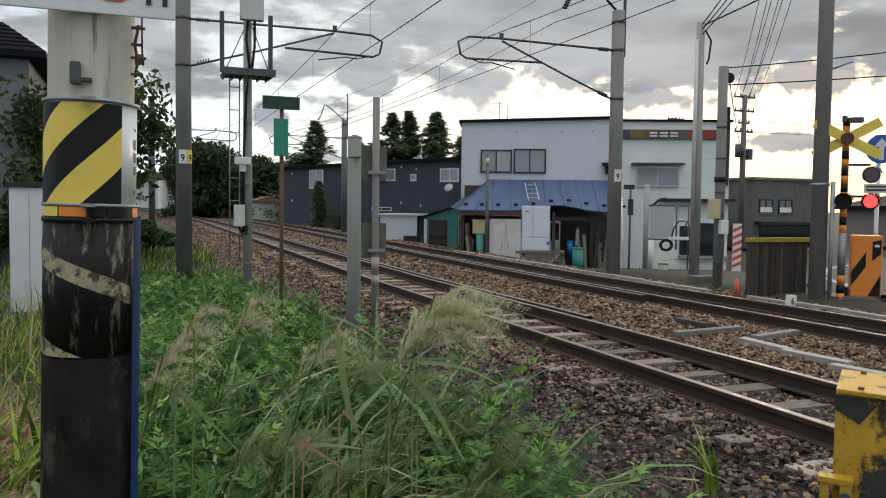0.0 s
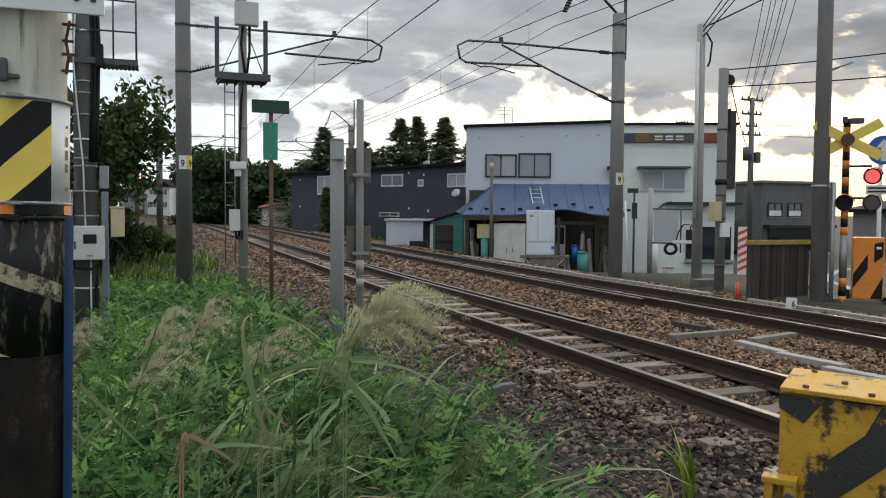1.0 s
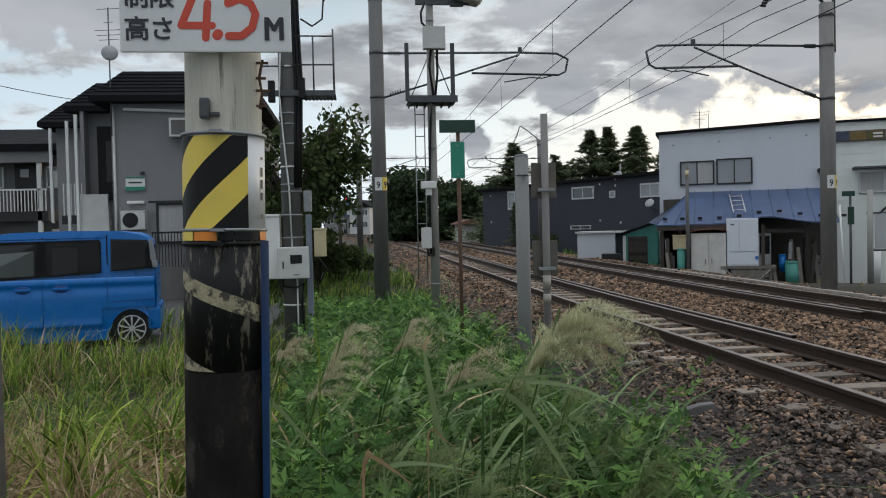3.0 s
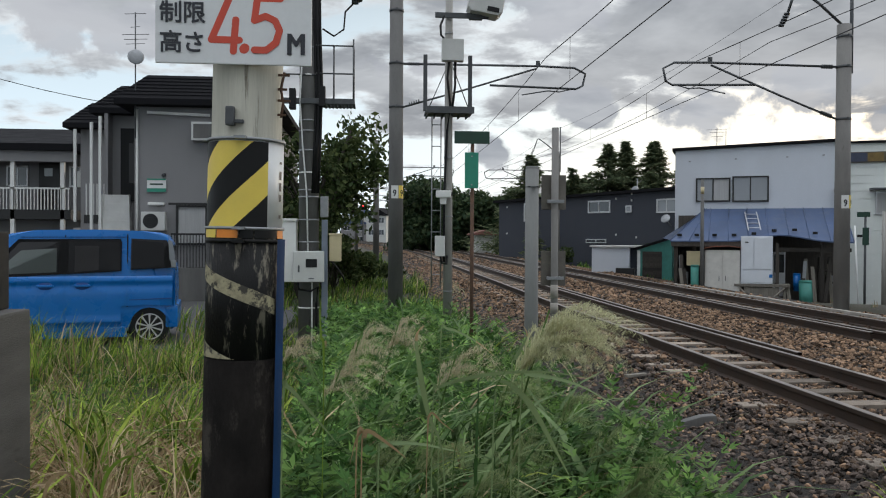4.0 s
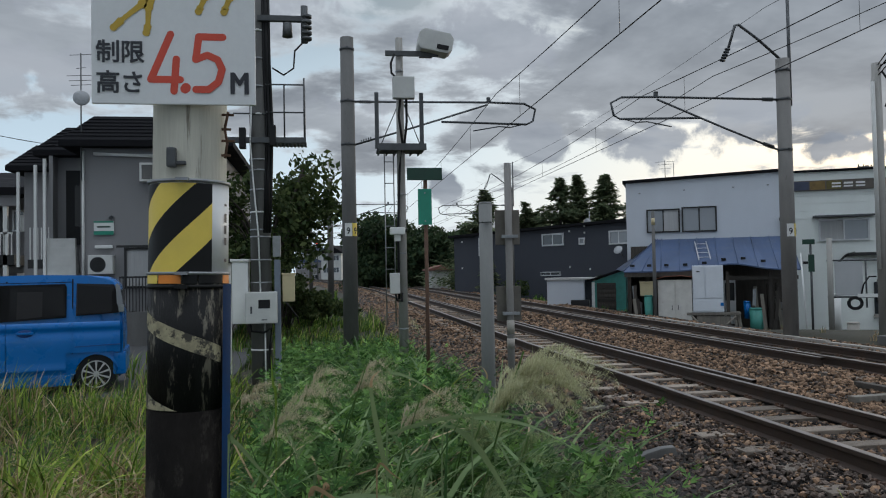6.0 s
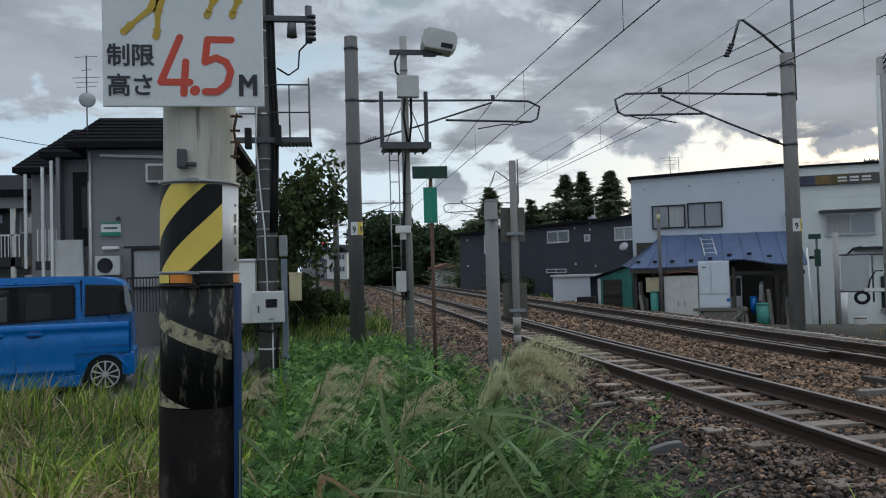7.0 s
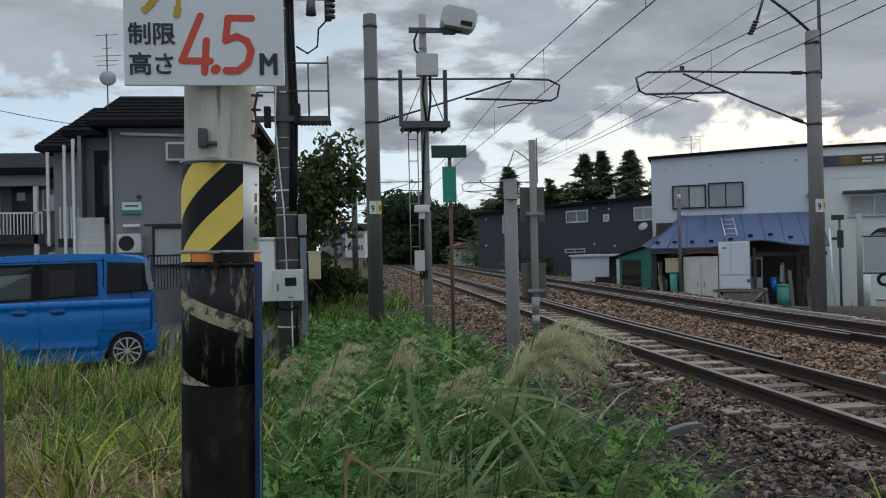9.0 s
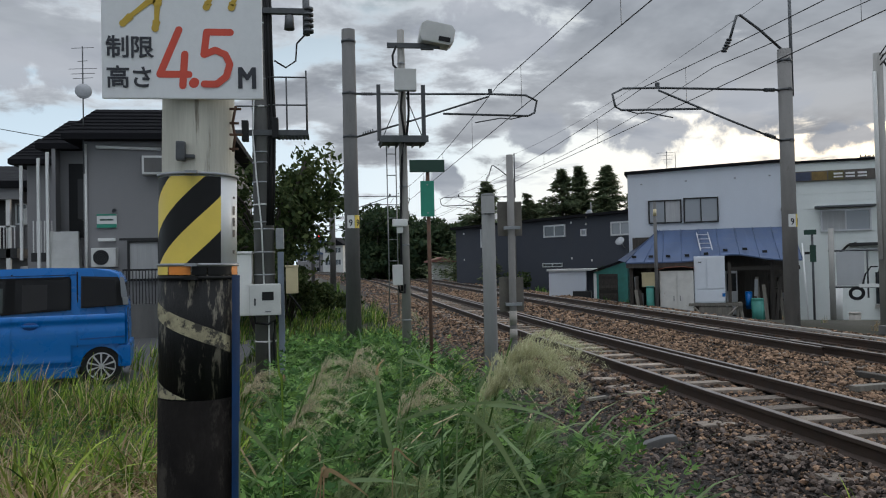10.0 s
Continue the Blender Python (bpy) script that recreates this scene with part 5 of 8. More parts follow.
def dark_house():
    m = Matrix.Translation((17.1, 42.7, 0)) @ pose(0, 0, 0, 0, 0, -57)
    h = thing("dark_house", "long two-storey house in charcoal siding with a flat dark roof", "house", m)
    quick_box("wall", h, M_wall_dark, -14.5, 0.9, 0, 8, -0.9, 3.98)
    part("roof", prism(bmesh.new(), [(-14.8, 3.88), (1.1, 4.16), (1.1, 4.32), (-14.8, 4.04)], 8.6, Matrix.Translation((0, -0.3, 0))), M_roof_dark, h)
    part("upper_wall", prism(bmesh.new(), [(-14.5, 3.9), (0.9, 3.9), (0.9, 4.2), (-14.5, 3.92)], 7.9, Matrix.Translation((0, 0.02, 0))), M_wall_dark, h)
    window(h, -12.0, -10.7, 2.55, 3.78, 0, M_frame_alu, 2, M_glass_pale, 0.1)
    window(h, -6.35, -4.6, 2.98, 3.74, 0, M_frame_alu, 2, M_glass, 0.09)
    window(h, -3.45, -3.0, 2.96, 3.38, 0, M_frame_alu, 1, M_glass_pale, 0.08)
    window(h, -1.25, 0.1, 2.88, 3.68, 0, M_frame_alu, 2, M_glass_pale, 0.09)
    window(h, -6.5, -4.9, 1.15, 1.40, 0, M_frame_alu, 2, M_glass, 0.05)
    for x, z in ((-13.7, 3.5), (-13.7, 1.7), (-4.2, 3.75), (-3.05, 3.6), (-3.05, 4.0), (-4.2, 1.6), (-2.7, 1.45)):
        part("vent", box(bmesh.new(), x, x + 0.08, -0.06, 0.0, z, z + 0.12, 0.01), M_white, h)
    bm = bmesh.new()
    bmesh.ops.create_uvsphere(bm, u_segments=18, v_segments=10, radius=0.27, matrix=Matrix.Translation((-0.3, -0.5, 2.55)) @ pose(0, 0, 0, 60, 0, 10) @ Matrix.Diagonal((1, 1, 0.22, 1)))
    part("satellite_dish", bm, M_galv, h)
    part("dish_arm", tube(bmesh.new(), [(-0.3, -0.45, 2.5), (-0.25, -0.05, 2.15)], 0.03), M_galv, h)
    bm = cyl(bmesh.new(), (-5.0, 3, 4.0), (-5.0, 3, 5.2), 0.03, 0.03, 6)
    bmesh.ops.create_uvsphere(bm, u_segments=12, v_segments=8, radius=0.28, matrix=Matrix.Translation((-5.0, 2.8, 4.45)) @ Matrix.Diagonal((1, 0.4, 1, 1)))
    part("roof_aerial", bm, M_galv, h)
    # low outbuilding beyond its far end
    h = thing("far_outbuilding", "small cream outbuilding with a red-brown roof", "building", pose(8.2, 66, 0))
    quick_box("wall", h, M_offwhite, 0.9, 2.5, 0, 4, -0.6, 1.75)
    part("roof", prism(bmesh.new(), [(0.6, 1.7), (2.8, 1.7), (2.8, 1.82), (1.7, 2.15), (0.6, 1.82)], 4.6, Matrix.Translation((0, -0.3, 0))), material("rust_tile", (0.20, 0.09, 0.07), 0.8, vary=0.2, bump=0.2), h)


def apartment():
    h = thing("apartment_house", "two-storey grey apartment house with dark hipped roofs and outside stair", "house", pose(0, 0, 0))
    for x0, x1, y0 in ((-6.1, -2.55, 22.0), (-7.30, -6.0, 23.7), (-9.2, -7.2, 26.9)):
        quick_box("wall", h, M_wall_grey, x0, x1, y0, 31.0, -0.5, 4.95)
        bm = bmesh.new()
        o, e, t, yb = 0.42, 4.88, 5.80, 31.5
        lo = [bm.verts.new(v) for v in ((x0 - o, y0 - o, e), (x1 + o, y0 - o, e), (x1 + o, yb, e), (x0 - o, yb, e))]
        mid = [bm.verts.new(v) for v in ((x0 - o, y0 - o, e + 0.16), (x1 + o, y0 - o, e + 0.16), (x1 + o, yb, e + 0.16), (x0 - o, yb, e + 0.16))]
        hi = [bm.verts.new(v) for v in ((x0 + 0.25, y0 + 0.35, t), (x1 - 0.6, y0 + 0.35, t), (x1 - 0.6, yb, t), (x0 + 0.25, yb, t))]
        bm.faces.new(lo[::-1])
        bm.faces.new(hi)
        for a, b in ((lo, mid), (mid, hi)):
            for i in range(4):
                bm.faces.new((a[i], a[(i + 1) % 4], b[(i + 1) % 4], b[i]))
        part("roof", bm, M_roof_dark, h, "dark ribbed metal hipped roof")
        for i in range(6):
            u = (i + 1) / 7
            part("roof_seam", box(bmesh.new(), x0 - o + 0.67 * u, x1 + o - 1.0 * u, y0 - o + 0.77 * u - 0.02, y0 - o + 0.77 * u + 0.02, e + 0.165 + (t - e - 0.16) * u - 0.01, e + 0.175 + (t - e - 0.16) * u), M_roof_dark, h)
    # front face details
    part("pipe", tube(bmesh.new(), [(-5.75, 21.93, 4.72), (-4.1, 21.93, 4.66)], 0.045), M_white, h)
    part("down_pipe", tube(bmesh.new(), [(-6.02, 21.95, 4.8), (-6.02, 21.95, -0.4)], 0.035), M_offwhite, h)

    def aircon(x, y, z, w=0.62, hh=0.5, fan=True):
        a = part("air_conditioner", box(bmesh.new(), x, x + w, y - 0.3, y - 0.02, z, z + hh, 0.02), M_offwhite, h, "cream outdoor air conditioner")
        if not fan:
            part("grille", box(bmesh.new(), x + 0.06, x + w - 0.05, y - 0.306, y - 0.299, z + 0.06, z + hh - 0.06), M_concrete_dark, a, "brown weathered fin panel")
            return
        bm = bmesh.new()
        for r in (0.05, 0.10, 0.15, 0.19):
            pts = [(x + 0.25 + r * math.cos(t), y - 0.31, z + hh / 2 + r * math.sin(t)) for t in np.linspace(0, 6.283, 20)]
            tube(bm, pts, 0.008, 4)
        part("grille", bm, M_galv_dark, a)
        part("fan_opening", cyl(bmesh.new(), (x + 0.25, y - 0.304, z + hh / 2), (x + 0.25, y - 0.30, z + hh / 2), 0.2, 0.2, 20), M_black, a)
    aircon(-5.85, 22, 1.54)
    aircon(-4.55, 22, 3.96, fan=False)
    part("pipe_cover", box(bmesh.new(), -5.72, -5.28, 21.85, 21.98, 2.22, 2.30, 0.03), M_white, h)
    s = part("name_board", box(bmesh.new(), -5.76, -5.26, 21.95, 21.985, 2.58, 2.94, 0.01), M_white, h, "white and green building board")
    part("green_band", box(bmesh.new(), -5.76, -5.26, 21.94, 21.95, 2.58, 2.68), M_green, s)
    part("green_band", box(bmesh.new(), -5.76, -5.26, 21.94, 21.95, 2.90, 2.94), M_green, s)
    part("bar", box(bmesh.new(), -5.68, -5.34, 21.94, 21.95, 2.77, 2.81), M_green_dark, s)
    part("wall_lamp", cyl(bmesh.new(), (-5.32, 21.9, 3.02), (-5.32, 22, 3.05), 0.05, 0.05, 8), M_galv_dark, h)
    window(h, -5.0, -3.4, 1.15, 2.24, 22.0, M_frame_dark, 2, M_curtain, 0.06)
    rail = part("window_rail", box(bmesh.new(), -5.05, -3.3, 21.6, 21.64, 1.42, 1.47), M_frame_dark, h)
    for i in range(22):
        part("bar", box(bmesh.new(), -5.04 + i * 0.08, -5.02 + i * 0.08, 21.6, 21.63, 0.55, 1.42), M_frame_dark, rail)
    part("lintel", box(bmesh.new(), -5.1, -3.3, 21.55, 21.62, 2.22, 2.28), M_frame_dark, h)
    part("terrace", box(bmesh.new(), -5.1, -3.2, 21.5, 22.0, -0.5, 0.55), M_concrete_dark, h)
    # left flank: grilles, stair with white posts
    for z0, z1, y in ((2.85, 3.95, 22.6),):
        g = part("grille_box", box(bmesh.new(), -6.42, -6.12, y, y + 0.7, z0, z1, 0.01), M_frame_dark, h, "dark steel window grille")
    part("landing_wall", box(bmesh.new(), -7.3, -7.2, 23.3, 23.7, -0.5, 4.9), M_wall_grey, h)
    part("doorway", box(bmesh.new(), -6.95, -6.50, 23.62, 23.69, 2.4, 4.5), M_black, h)
    bm = bmesh.new()
    prism(bm, [(0, -0.5), (0.75, -0.5), (0.75, 0.2), (0.0, 2.55), (-0.12, 2.55), (-0.12, 0.0)], 0.6, Matrix.Translation((-7.12, 22.85, 0)) @ pose(0, 0, 0, 0, 0, 4))
    part("stair_flight", bm, M_offwhite, h, "pale concrete stair flight")
    for i in range(11):
        part("stair_step", box(bmesh.new(), -7.12, -6.47 + 0.02 * i, 22.80 - 0.05 * i, 22.92, 2.30 - i * 0.24, 2.54 - i * 0.24, 0.008), M_offwhite, h)
    for x, y, z0, z1 in ((-7.22, 22.7, -0.5, 4.7), (-7.62, 23.2, -0.5, 4.6), (-8.35, 24.0, 1.8, 4.5)):
        part("white_post", box(bmesh.new(), x - 0.037, x + 0.037, y - 0.037, y + 0.037, z0, z1), M_white, h)
    part("landing", box(bmesh.new(), -8.0, -6.9, 23.7, 24.6, 1.75, 2.0), M_frame_dark, h)
    for i in range(7):
        part("baluster", box(bmesh.new(), -7.95 + i * 0.1, -7.92 + i * 0.1, 23.7, 23.73, 2.0, 2.9), M_white, h)
    # aerial and dish
    bm = cyl(bmesh.new(), (-6.02, 21.8, 4.0), (-6.02, 21.8, 7.35), 0.018, 0.018, 6)
    for z, w in ((7.3, 0.28), (6.95, 0.12), (6.75, 0.35), (6.62, 0.3), (6.5, 0.25)):
        cyl(bm, (-6.02 - w, 21.8, z), (-6.02 + w, 21.8, z + 0.03), 0.008, 0.008, 5)
    part("aerial", bm, M_galv_dark, h)
    bm = bmesh.new()
    bmesh.ops.create_uvsphere(bm, u_segments=16, v_segments=8, radius=0.21, matrix=Matrix.Translation((-5.98, 21.7, 6.15)) @ pose(0, 0, 0, 80, 0, 15) @ Matrix.Diagonal((1, 1, 0.2, 1)))
    part("satellite_dish", bm, M_galv, h)


def parking_yard():
    bm = box(bmesh.new(), -22.0, -1.35, 12.0, 21.4, -0.62, -0.325, 0.01)
    solo("pavement", bm, M_asphalt, "grey asphalt parking yard before the apartment house", kind="structure")


def white_cabinet():
    h = thing("roadside_cabinet", "tall white roadside cabinet with a dark cap", "cabinet", pose(-1.68, 14.0, -0.42))
    quick_box("body", h, M_white, -0.28, 0.28, 0, 0.4, 0, 2.05, 0.015)
    quick_box("cap", h, M_frame_dark, -0.32, 0.32, -0.04, 0.44, 2.05, 2.13, 0.01)
    quick_box("door_seam", h, M_galv, -0.004, 0.004, -0.004, 0.002, 0.05, 2.0)


def back_apartment():
    h = thing("gallery_house", "older two-storey apartment row with a white-railed gallery", "house", pose(0, 0, 0))
    quick_box("wall", h, M_wall_grey, -26, -10.55, 31.5, 39, -0.5, 4.6)
    bm = prism(bmesh.new(), [(30.0, 4.5), (39.5, 4.5), (36.5, 6.1), (30.0, 4.75)], 16, pose(-26.3, 0, 0, 0, 0, 0) @ pose(0, 0, 0, 0, 0, 90) @ Matrix.Diagonal((1, -1, 1, 1)))
    bmesh.ops.recalc_face_normals(bm, faces=bm.faces)
    part("roof", bm, M_roof_dark, h)
    quick_box("gallery_floor", h, M_frame_dark, -26, -10.7, 30.2, 31.5, 2.0, 2.35)
    quick_box("hand_rail", h, M_white, -26, -10.75, 30.2, 30.25, 3.1, 3.16)
    for i in range(90):
        part("baluster", box(bmesh.new(), -10.8 - i * 0.12, -10.77 - i * 0.12, 30.2, 30.23, 2.35, 3.1), M_white, h)
    for x in (-11.0, -12.75, -15.5, -18.5):
        quick_box("gallery_post", h, M_white, x - 0.07, x + 0.07, 30.2, 30.34, -0.5, 4.5)
    quick_box("fascia", h, M_wall_grey, -26, -10.6, 30.15, 30.3, 4.1, 4.55)
    for x in (-12.3, -14.6, -16.9):
        for z in (2.36, -0.3):
            d = quick_box("door", h, M_frame_dark, x, x + 0.75, 31.44, 31.5, z, z + 1.8)
            part("door_window", box(bmesh.new(), x + 0.2, x + 0.5, 31.42, 31.44, z + 1.3, z + 1.6), M_glass_pale, d)
            window(h, x + 1.1, x + 1.9, z + 0.9, z + 1.7, 31.5, M_frame_alu, 2, M_glass, 0.06)
    part("air_conditioner", box(bmesh.new(), -10.75, -10.2, 30.6, 30.9, 3.2, 3.8, 0.03), M_offwhite, h)
    part("air_conditioner", box(bmesh.new(), -10.75, -10.2, 30.6, 30.9, 1.1, 1.7, 0.03), M_offwhite, h)


# ---------------------------------------------------------------- the car
def blue_car():
    h = thing("blue_minivan", "boxy bright blue minivan parked beside the grass", "car", pose(-2.82, 12.6, -0.32, 0, 0, 11.0))

    def arc(cx, r, z0=0.22):
        a0 = math.asin((0.30 - z0) / r)
        return [(cx - r * math.cos(a), 0.30 + r * math.sin(a)) for a in np.linspace(-a0, math.pi + a0, 15)]
    prof = [(0.0, 0.30), (0.01, 0.80), (0.0, 1.15), (-0.03, 1.45), (-0.06, 1.60), (-0.12, 1.70), (-0.24, 1.752), (-0.5, 1.775), (-1.2, 1.79), (-2.0, 1.775), (-2.35, 1.72), (-2.95, 1.12), (-3.5, 0.99), (-3.66, 0.85), (-3.69, 0.34), (-3.6, 0.22)]
    prof += arc(-2.92, 0.32) + arc(-0.37, 0.32) + [(-0.03, 0.24)]
    bm = prism(bmesh.new(), prof, 1.60, None, 0.035)

    def inward(z):
        return 0.13 * max(0.0, (z - 1.06) / 0.72) ** 1.25 + 0.02 * max(0.0, (0.5 - z) / 0.3)
    for v in bm.verts:
        k = 1 if v.co.y < 0.8 else -1
        v.co.y += k * inward(v.co.z) + (0.03 * k if v.co.x < -3.4 or v.co.x > -0.06 else 0)
    for f in bm.faces:
        f.smooth = f.calc_area() < 0.03 and len(f.verts) <= 4
    part("body", bm, M_blue, h)

    def skin(pts, mat, name, lift=0.006, parent=h, label=""):
        q = bmesh.new()
        f = q.faces.new([q.verts.new((x, inward(z) - lift, z)) for x, z in pts])
        bmesh.ops.solidify(q, geom=[f], thickness=0.004)
        return part(name, q, mat, parent, label)

    # pressed side panels: shoulder, hollow under it, swell, then the tuck above the sill
    press = [(1.075, 0.000), (1.06, -0.014), (1.02, -0.022), (0.985, -0.024), (0.965, -0.010), (0.90, -0.008), (0.88, -0.020), (0.80, -0.026), (0.66, -0.026), (0.62, -0.025)]
    lower = [(0.62, -0.025), (0.50, -0.023), (0.42, -0.026), (0.385, -0.034), (0.365, -0.030), (0.345, -0.012), (0.29, -0.008), (0.24, 0.002)]

    def panel(name, x0, x1, prof2, label=""):
        q = bmesh.new()
        rows = []
        for x in np.linspace(x0, x1, 6):
            fade = 1.0 - 0.35 * max(0.0, (x + 0.35) / 0.35)
            rows.append([q.verts.new((float(x), y * fade - 0.001, z)) for z, y in prof2])
        for r0, r1 in zip(rows, rows[1:]):
            for k in range(len(prof2) - 1):
                q.faces.new((r0[k], r0[k + 1], r1[k + 1], r1[k])).smooth = True
        bmesh.ops.recalc_face_normals(q, faces=q.faces)
        return part(name, q, M_blue, h, label)
    panel("quarter_panel", -0.03, -0.69, press)
    panel("rear_door", -0.70, -1.575, press)
    panel("front_door", -1.585, -2.58, press)
    panel("rear_door", -0.785, -1.575, lower)
    panel("front_door", -1.585, -2.54, lower)
    panel("front_wing", -2.59, -3.55, press)
    gl = glass_material("car_glass", (0.012, 0.013, 0.015), 0.05)
    gl.node_tree.nodes["Principled BSDF"].inputs["Specular IOR Level"].default_value = 0.45
    # opaque pale tint: brightness seen through the front door is put into its colour
    gf = glass_material("see_through_tint", (0.085, 0.105, 0.10), 0.04)
    skin([(-0.775, 1.15), (-0.775, 1.60), (-0.80, 1.65), (-2.22, 1.64), (-2.62, 1.20), (-2.64, 1.06)], M_black, "window_surround", 0.003)
    skin([(-0.05, 1.20), (-0.09, 1.56), (-0.12, 1.63), (-0.64, 1.655), (-0.645, 1.17)], M_black, "window_surround", 0.003)
    skin([(-0.14, 1.215), (-0.17, 1.59), (-0.62, 1.63), (-0.625, 1.19)], gl, "rear_side_window")
    skin([(-0.80, 1.175), (-0.81, 1.61), (-1.53, 1.615), (-1.53, 1.12)], gl, "door_window")
    skin([(-1.10, 1.17), (-1.10, 1.54), (-1.44, 1.54), (-1.44, 1.14)], material("seat_cloth", (0.05, 0.048, 0.05), 0.8, vary=0.2, bump=0.1), "seat_back", 0.011, label="grey seat seen through the window")
    skin([(-1.66, 1.12), (-1.66, 1.60), (-2.20, 1.59), (-2.54, 1.20), (-2.56, 1.08)], gl, "door_window")
    skin([(-1.69, 1.14), (-1.69, 1.50), (-2.18, 1.47), (-2.46, 1.20), (-2.48, 1.11)], gf, "see_through_pane", 0.011, label="opaque pale pane coloured as the brightness seen through the front door glass")
    for x0, x1, z0, z1 in ((-0.705, -0.685, 0.60, 1.72), (-1.59, -1.57, 0.26, 1.70), (-2.595, -2.575, 0.60, 1.1)):
        skin([(x0, z0), (x1, z0), (x1, z1), (x0, z1)], M_black, "door_gap", -0.0002 + 0.001)
    skin([(-0.70, 1.672), (-0.70, 1.682), (-2.2, 1.672), (-2.2, 1.662)], M_black, "roof_seam", 0.002)
    # handles, each over a dark blue bulge that paints the shade of its hollow
    for x in (-1.33, -1.84):
        hd = part("door_handle", box(bmesh.new(), x - 0.12, x + 0.12, -0.045, -0.02, 0.915, 0.950, 0.010), M_blue, h)
        q = bmesh.new()
        bmesh.ops.create_uvsphere(q, u_segments=16, v_segments=8, radius=1, matrix=Matrix.Translation((x, -0.018, 0.93)) @ Matrix.Diagonal((0.105, 0.014, 0.06, 1)))
        part("handle_recess", q, material("recess_shade", (0.004, 0.045, 0.20), 0.5, vary=0.05, bump=0.0), hd)
    # strip of darkened body blue: the crease's shade is painted on
    part("body_crease", prism(bmesh.new(), [(-0.03, 0.72), (-0.03, 0.735), (-0.66, 0.715), (-0.66, 0.70)], 0.01, Matrix.Translation((0, -0.030, 0))), material("crease_shade_blue", (0.004, 0.05, 0.22), 0.4, vary=0.05, bump=0.0), h)
    part("tail_lamp", prism(bmesh.new(), [(-0.075, 1.20), (0.022, 1.20), (-0.005, 1.45), (-0.035, 1.62), (-0.10, 1.64), (-0.085, 1.5)], 0.10, Matrix.Translation((0, 0.035, 0)), 0.012), M_glass_pale, h, "clear upright tail lamp")
    part("lamp_core", box(bmesh.new(), -0.05, 0.024, 0.026, 0.05, 1.21, 1.32, 0.01), M_galv, h, "silver lower part of the tail lamp")
    part("rear_window", box(bmesh.new(), -0.10, -0.01, 0.25, 1.36, 1.15, 1.55, 0.01, None), gl, h)
    part("rear_bumper", box(bmesh.new(), -0.14, 0.05, 0.02, 1.58, 0.26, 0.60, 0.05), M_blue, h)
    part("side_sill", prism(bmesh.new(), [(-2.58, 0.135), (-0.70, 0.135), (-0.715, 0.30), (-2.57, 0.30)], 0.10, Matrix.Translation((0, -0.012, 0)), 0.02), M_blue, h)
    part("mirror", box(bmesh.new(), -2.56, -2.40, -0.20, -0.02, 1.06, 1.24, 0.04), M_blue, h)
    part("windscreen", box(bmesh.new(), -0.38, 0.38, 0.18, 1.42, 0, 0.006, 0, Matrix.Translation((-2.66, 0, 1.43)) @ pose(0, 0, 0, 0, -45, 0)), gl, h)
    part("head_lamp", box(bmesh.new(), -3.66, -3.5, 0.0, 0.3, 0.75, 0.93, 0.03), M_glass_pale, h)
    part("underbody", box(bmesh.new(), -3.5, -0.1, 0.15, 1.45, 0.16, 0.34), M_black, h)
    for cx in (-0.37, -2.92):
        for y0, s in ((0.03, 1), (1.57, -1)):
            w = part("wheel", cyl(bmesh.new(), (cx, y0, 0.285), (cx, y0 + s * 0.16, 0.285), 0.290, 0.290, 32), M_black, h)
            part("rim", cyl(bmesh.new(), (cx, y0 - s * 0.006, 0.285), (cx, y0 + s * 0.03, 0.285), 0.20, 0.205, 28), M_black, w)
            for k in range(10):
                a = 2 * math.pi * k / 10
                part("spoke", prism(bmesh.new(), [(-0.007, 0.03), (0.007, 0.03), (0.016, 0.195), (-0.016, 0.195)], 0.016, Matrix.Translation((cx, y0 - s * 0.016, 0.285)) @ pose(0, 0, 0, 0, math.degrees(a), 0)), M_frame_alu, w)
            part("rim_edge", tube(bmesh.new(), [(cx + 0.198 * math.cos(a), y0 - s * 0.012, 0.285 + 0.198 * math.sin(a)) for a in np.linspace(0, 6.283, 33)], 0.009, 5), M_frame_alu, w)
            part("hub", cyl(bmesh.new(), (cx, y0 - s * 0.02, 0.285), (cx, y0, 0.285), 0.04, 0.045, 12), M_frame_alu, w)


# ---------------------------------------------------------------- the level crossing on the far side
def striped(parent, x, y, z0, z1, r, n):
    for i in range(n):
        a, b = z0 + (z1 - z0) * i / n, z0 + (z1 - z0) * (i + 1) / n
        part("pole_band", cyl(bmesh.new(), (x, y, a), (x, y, b), r, r, 16), M_orange if i % 2 == 0 else M_stripe_black, parent)


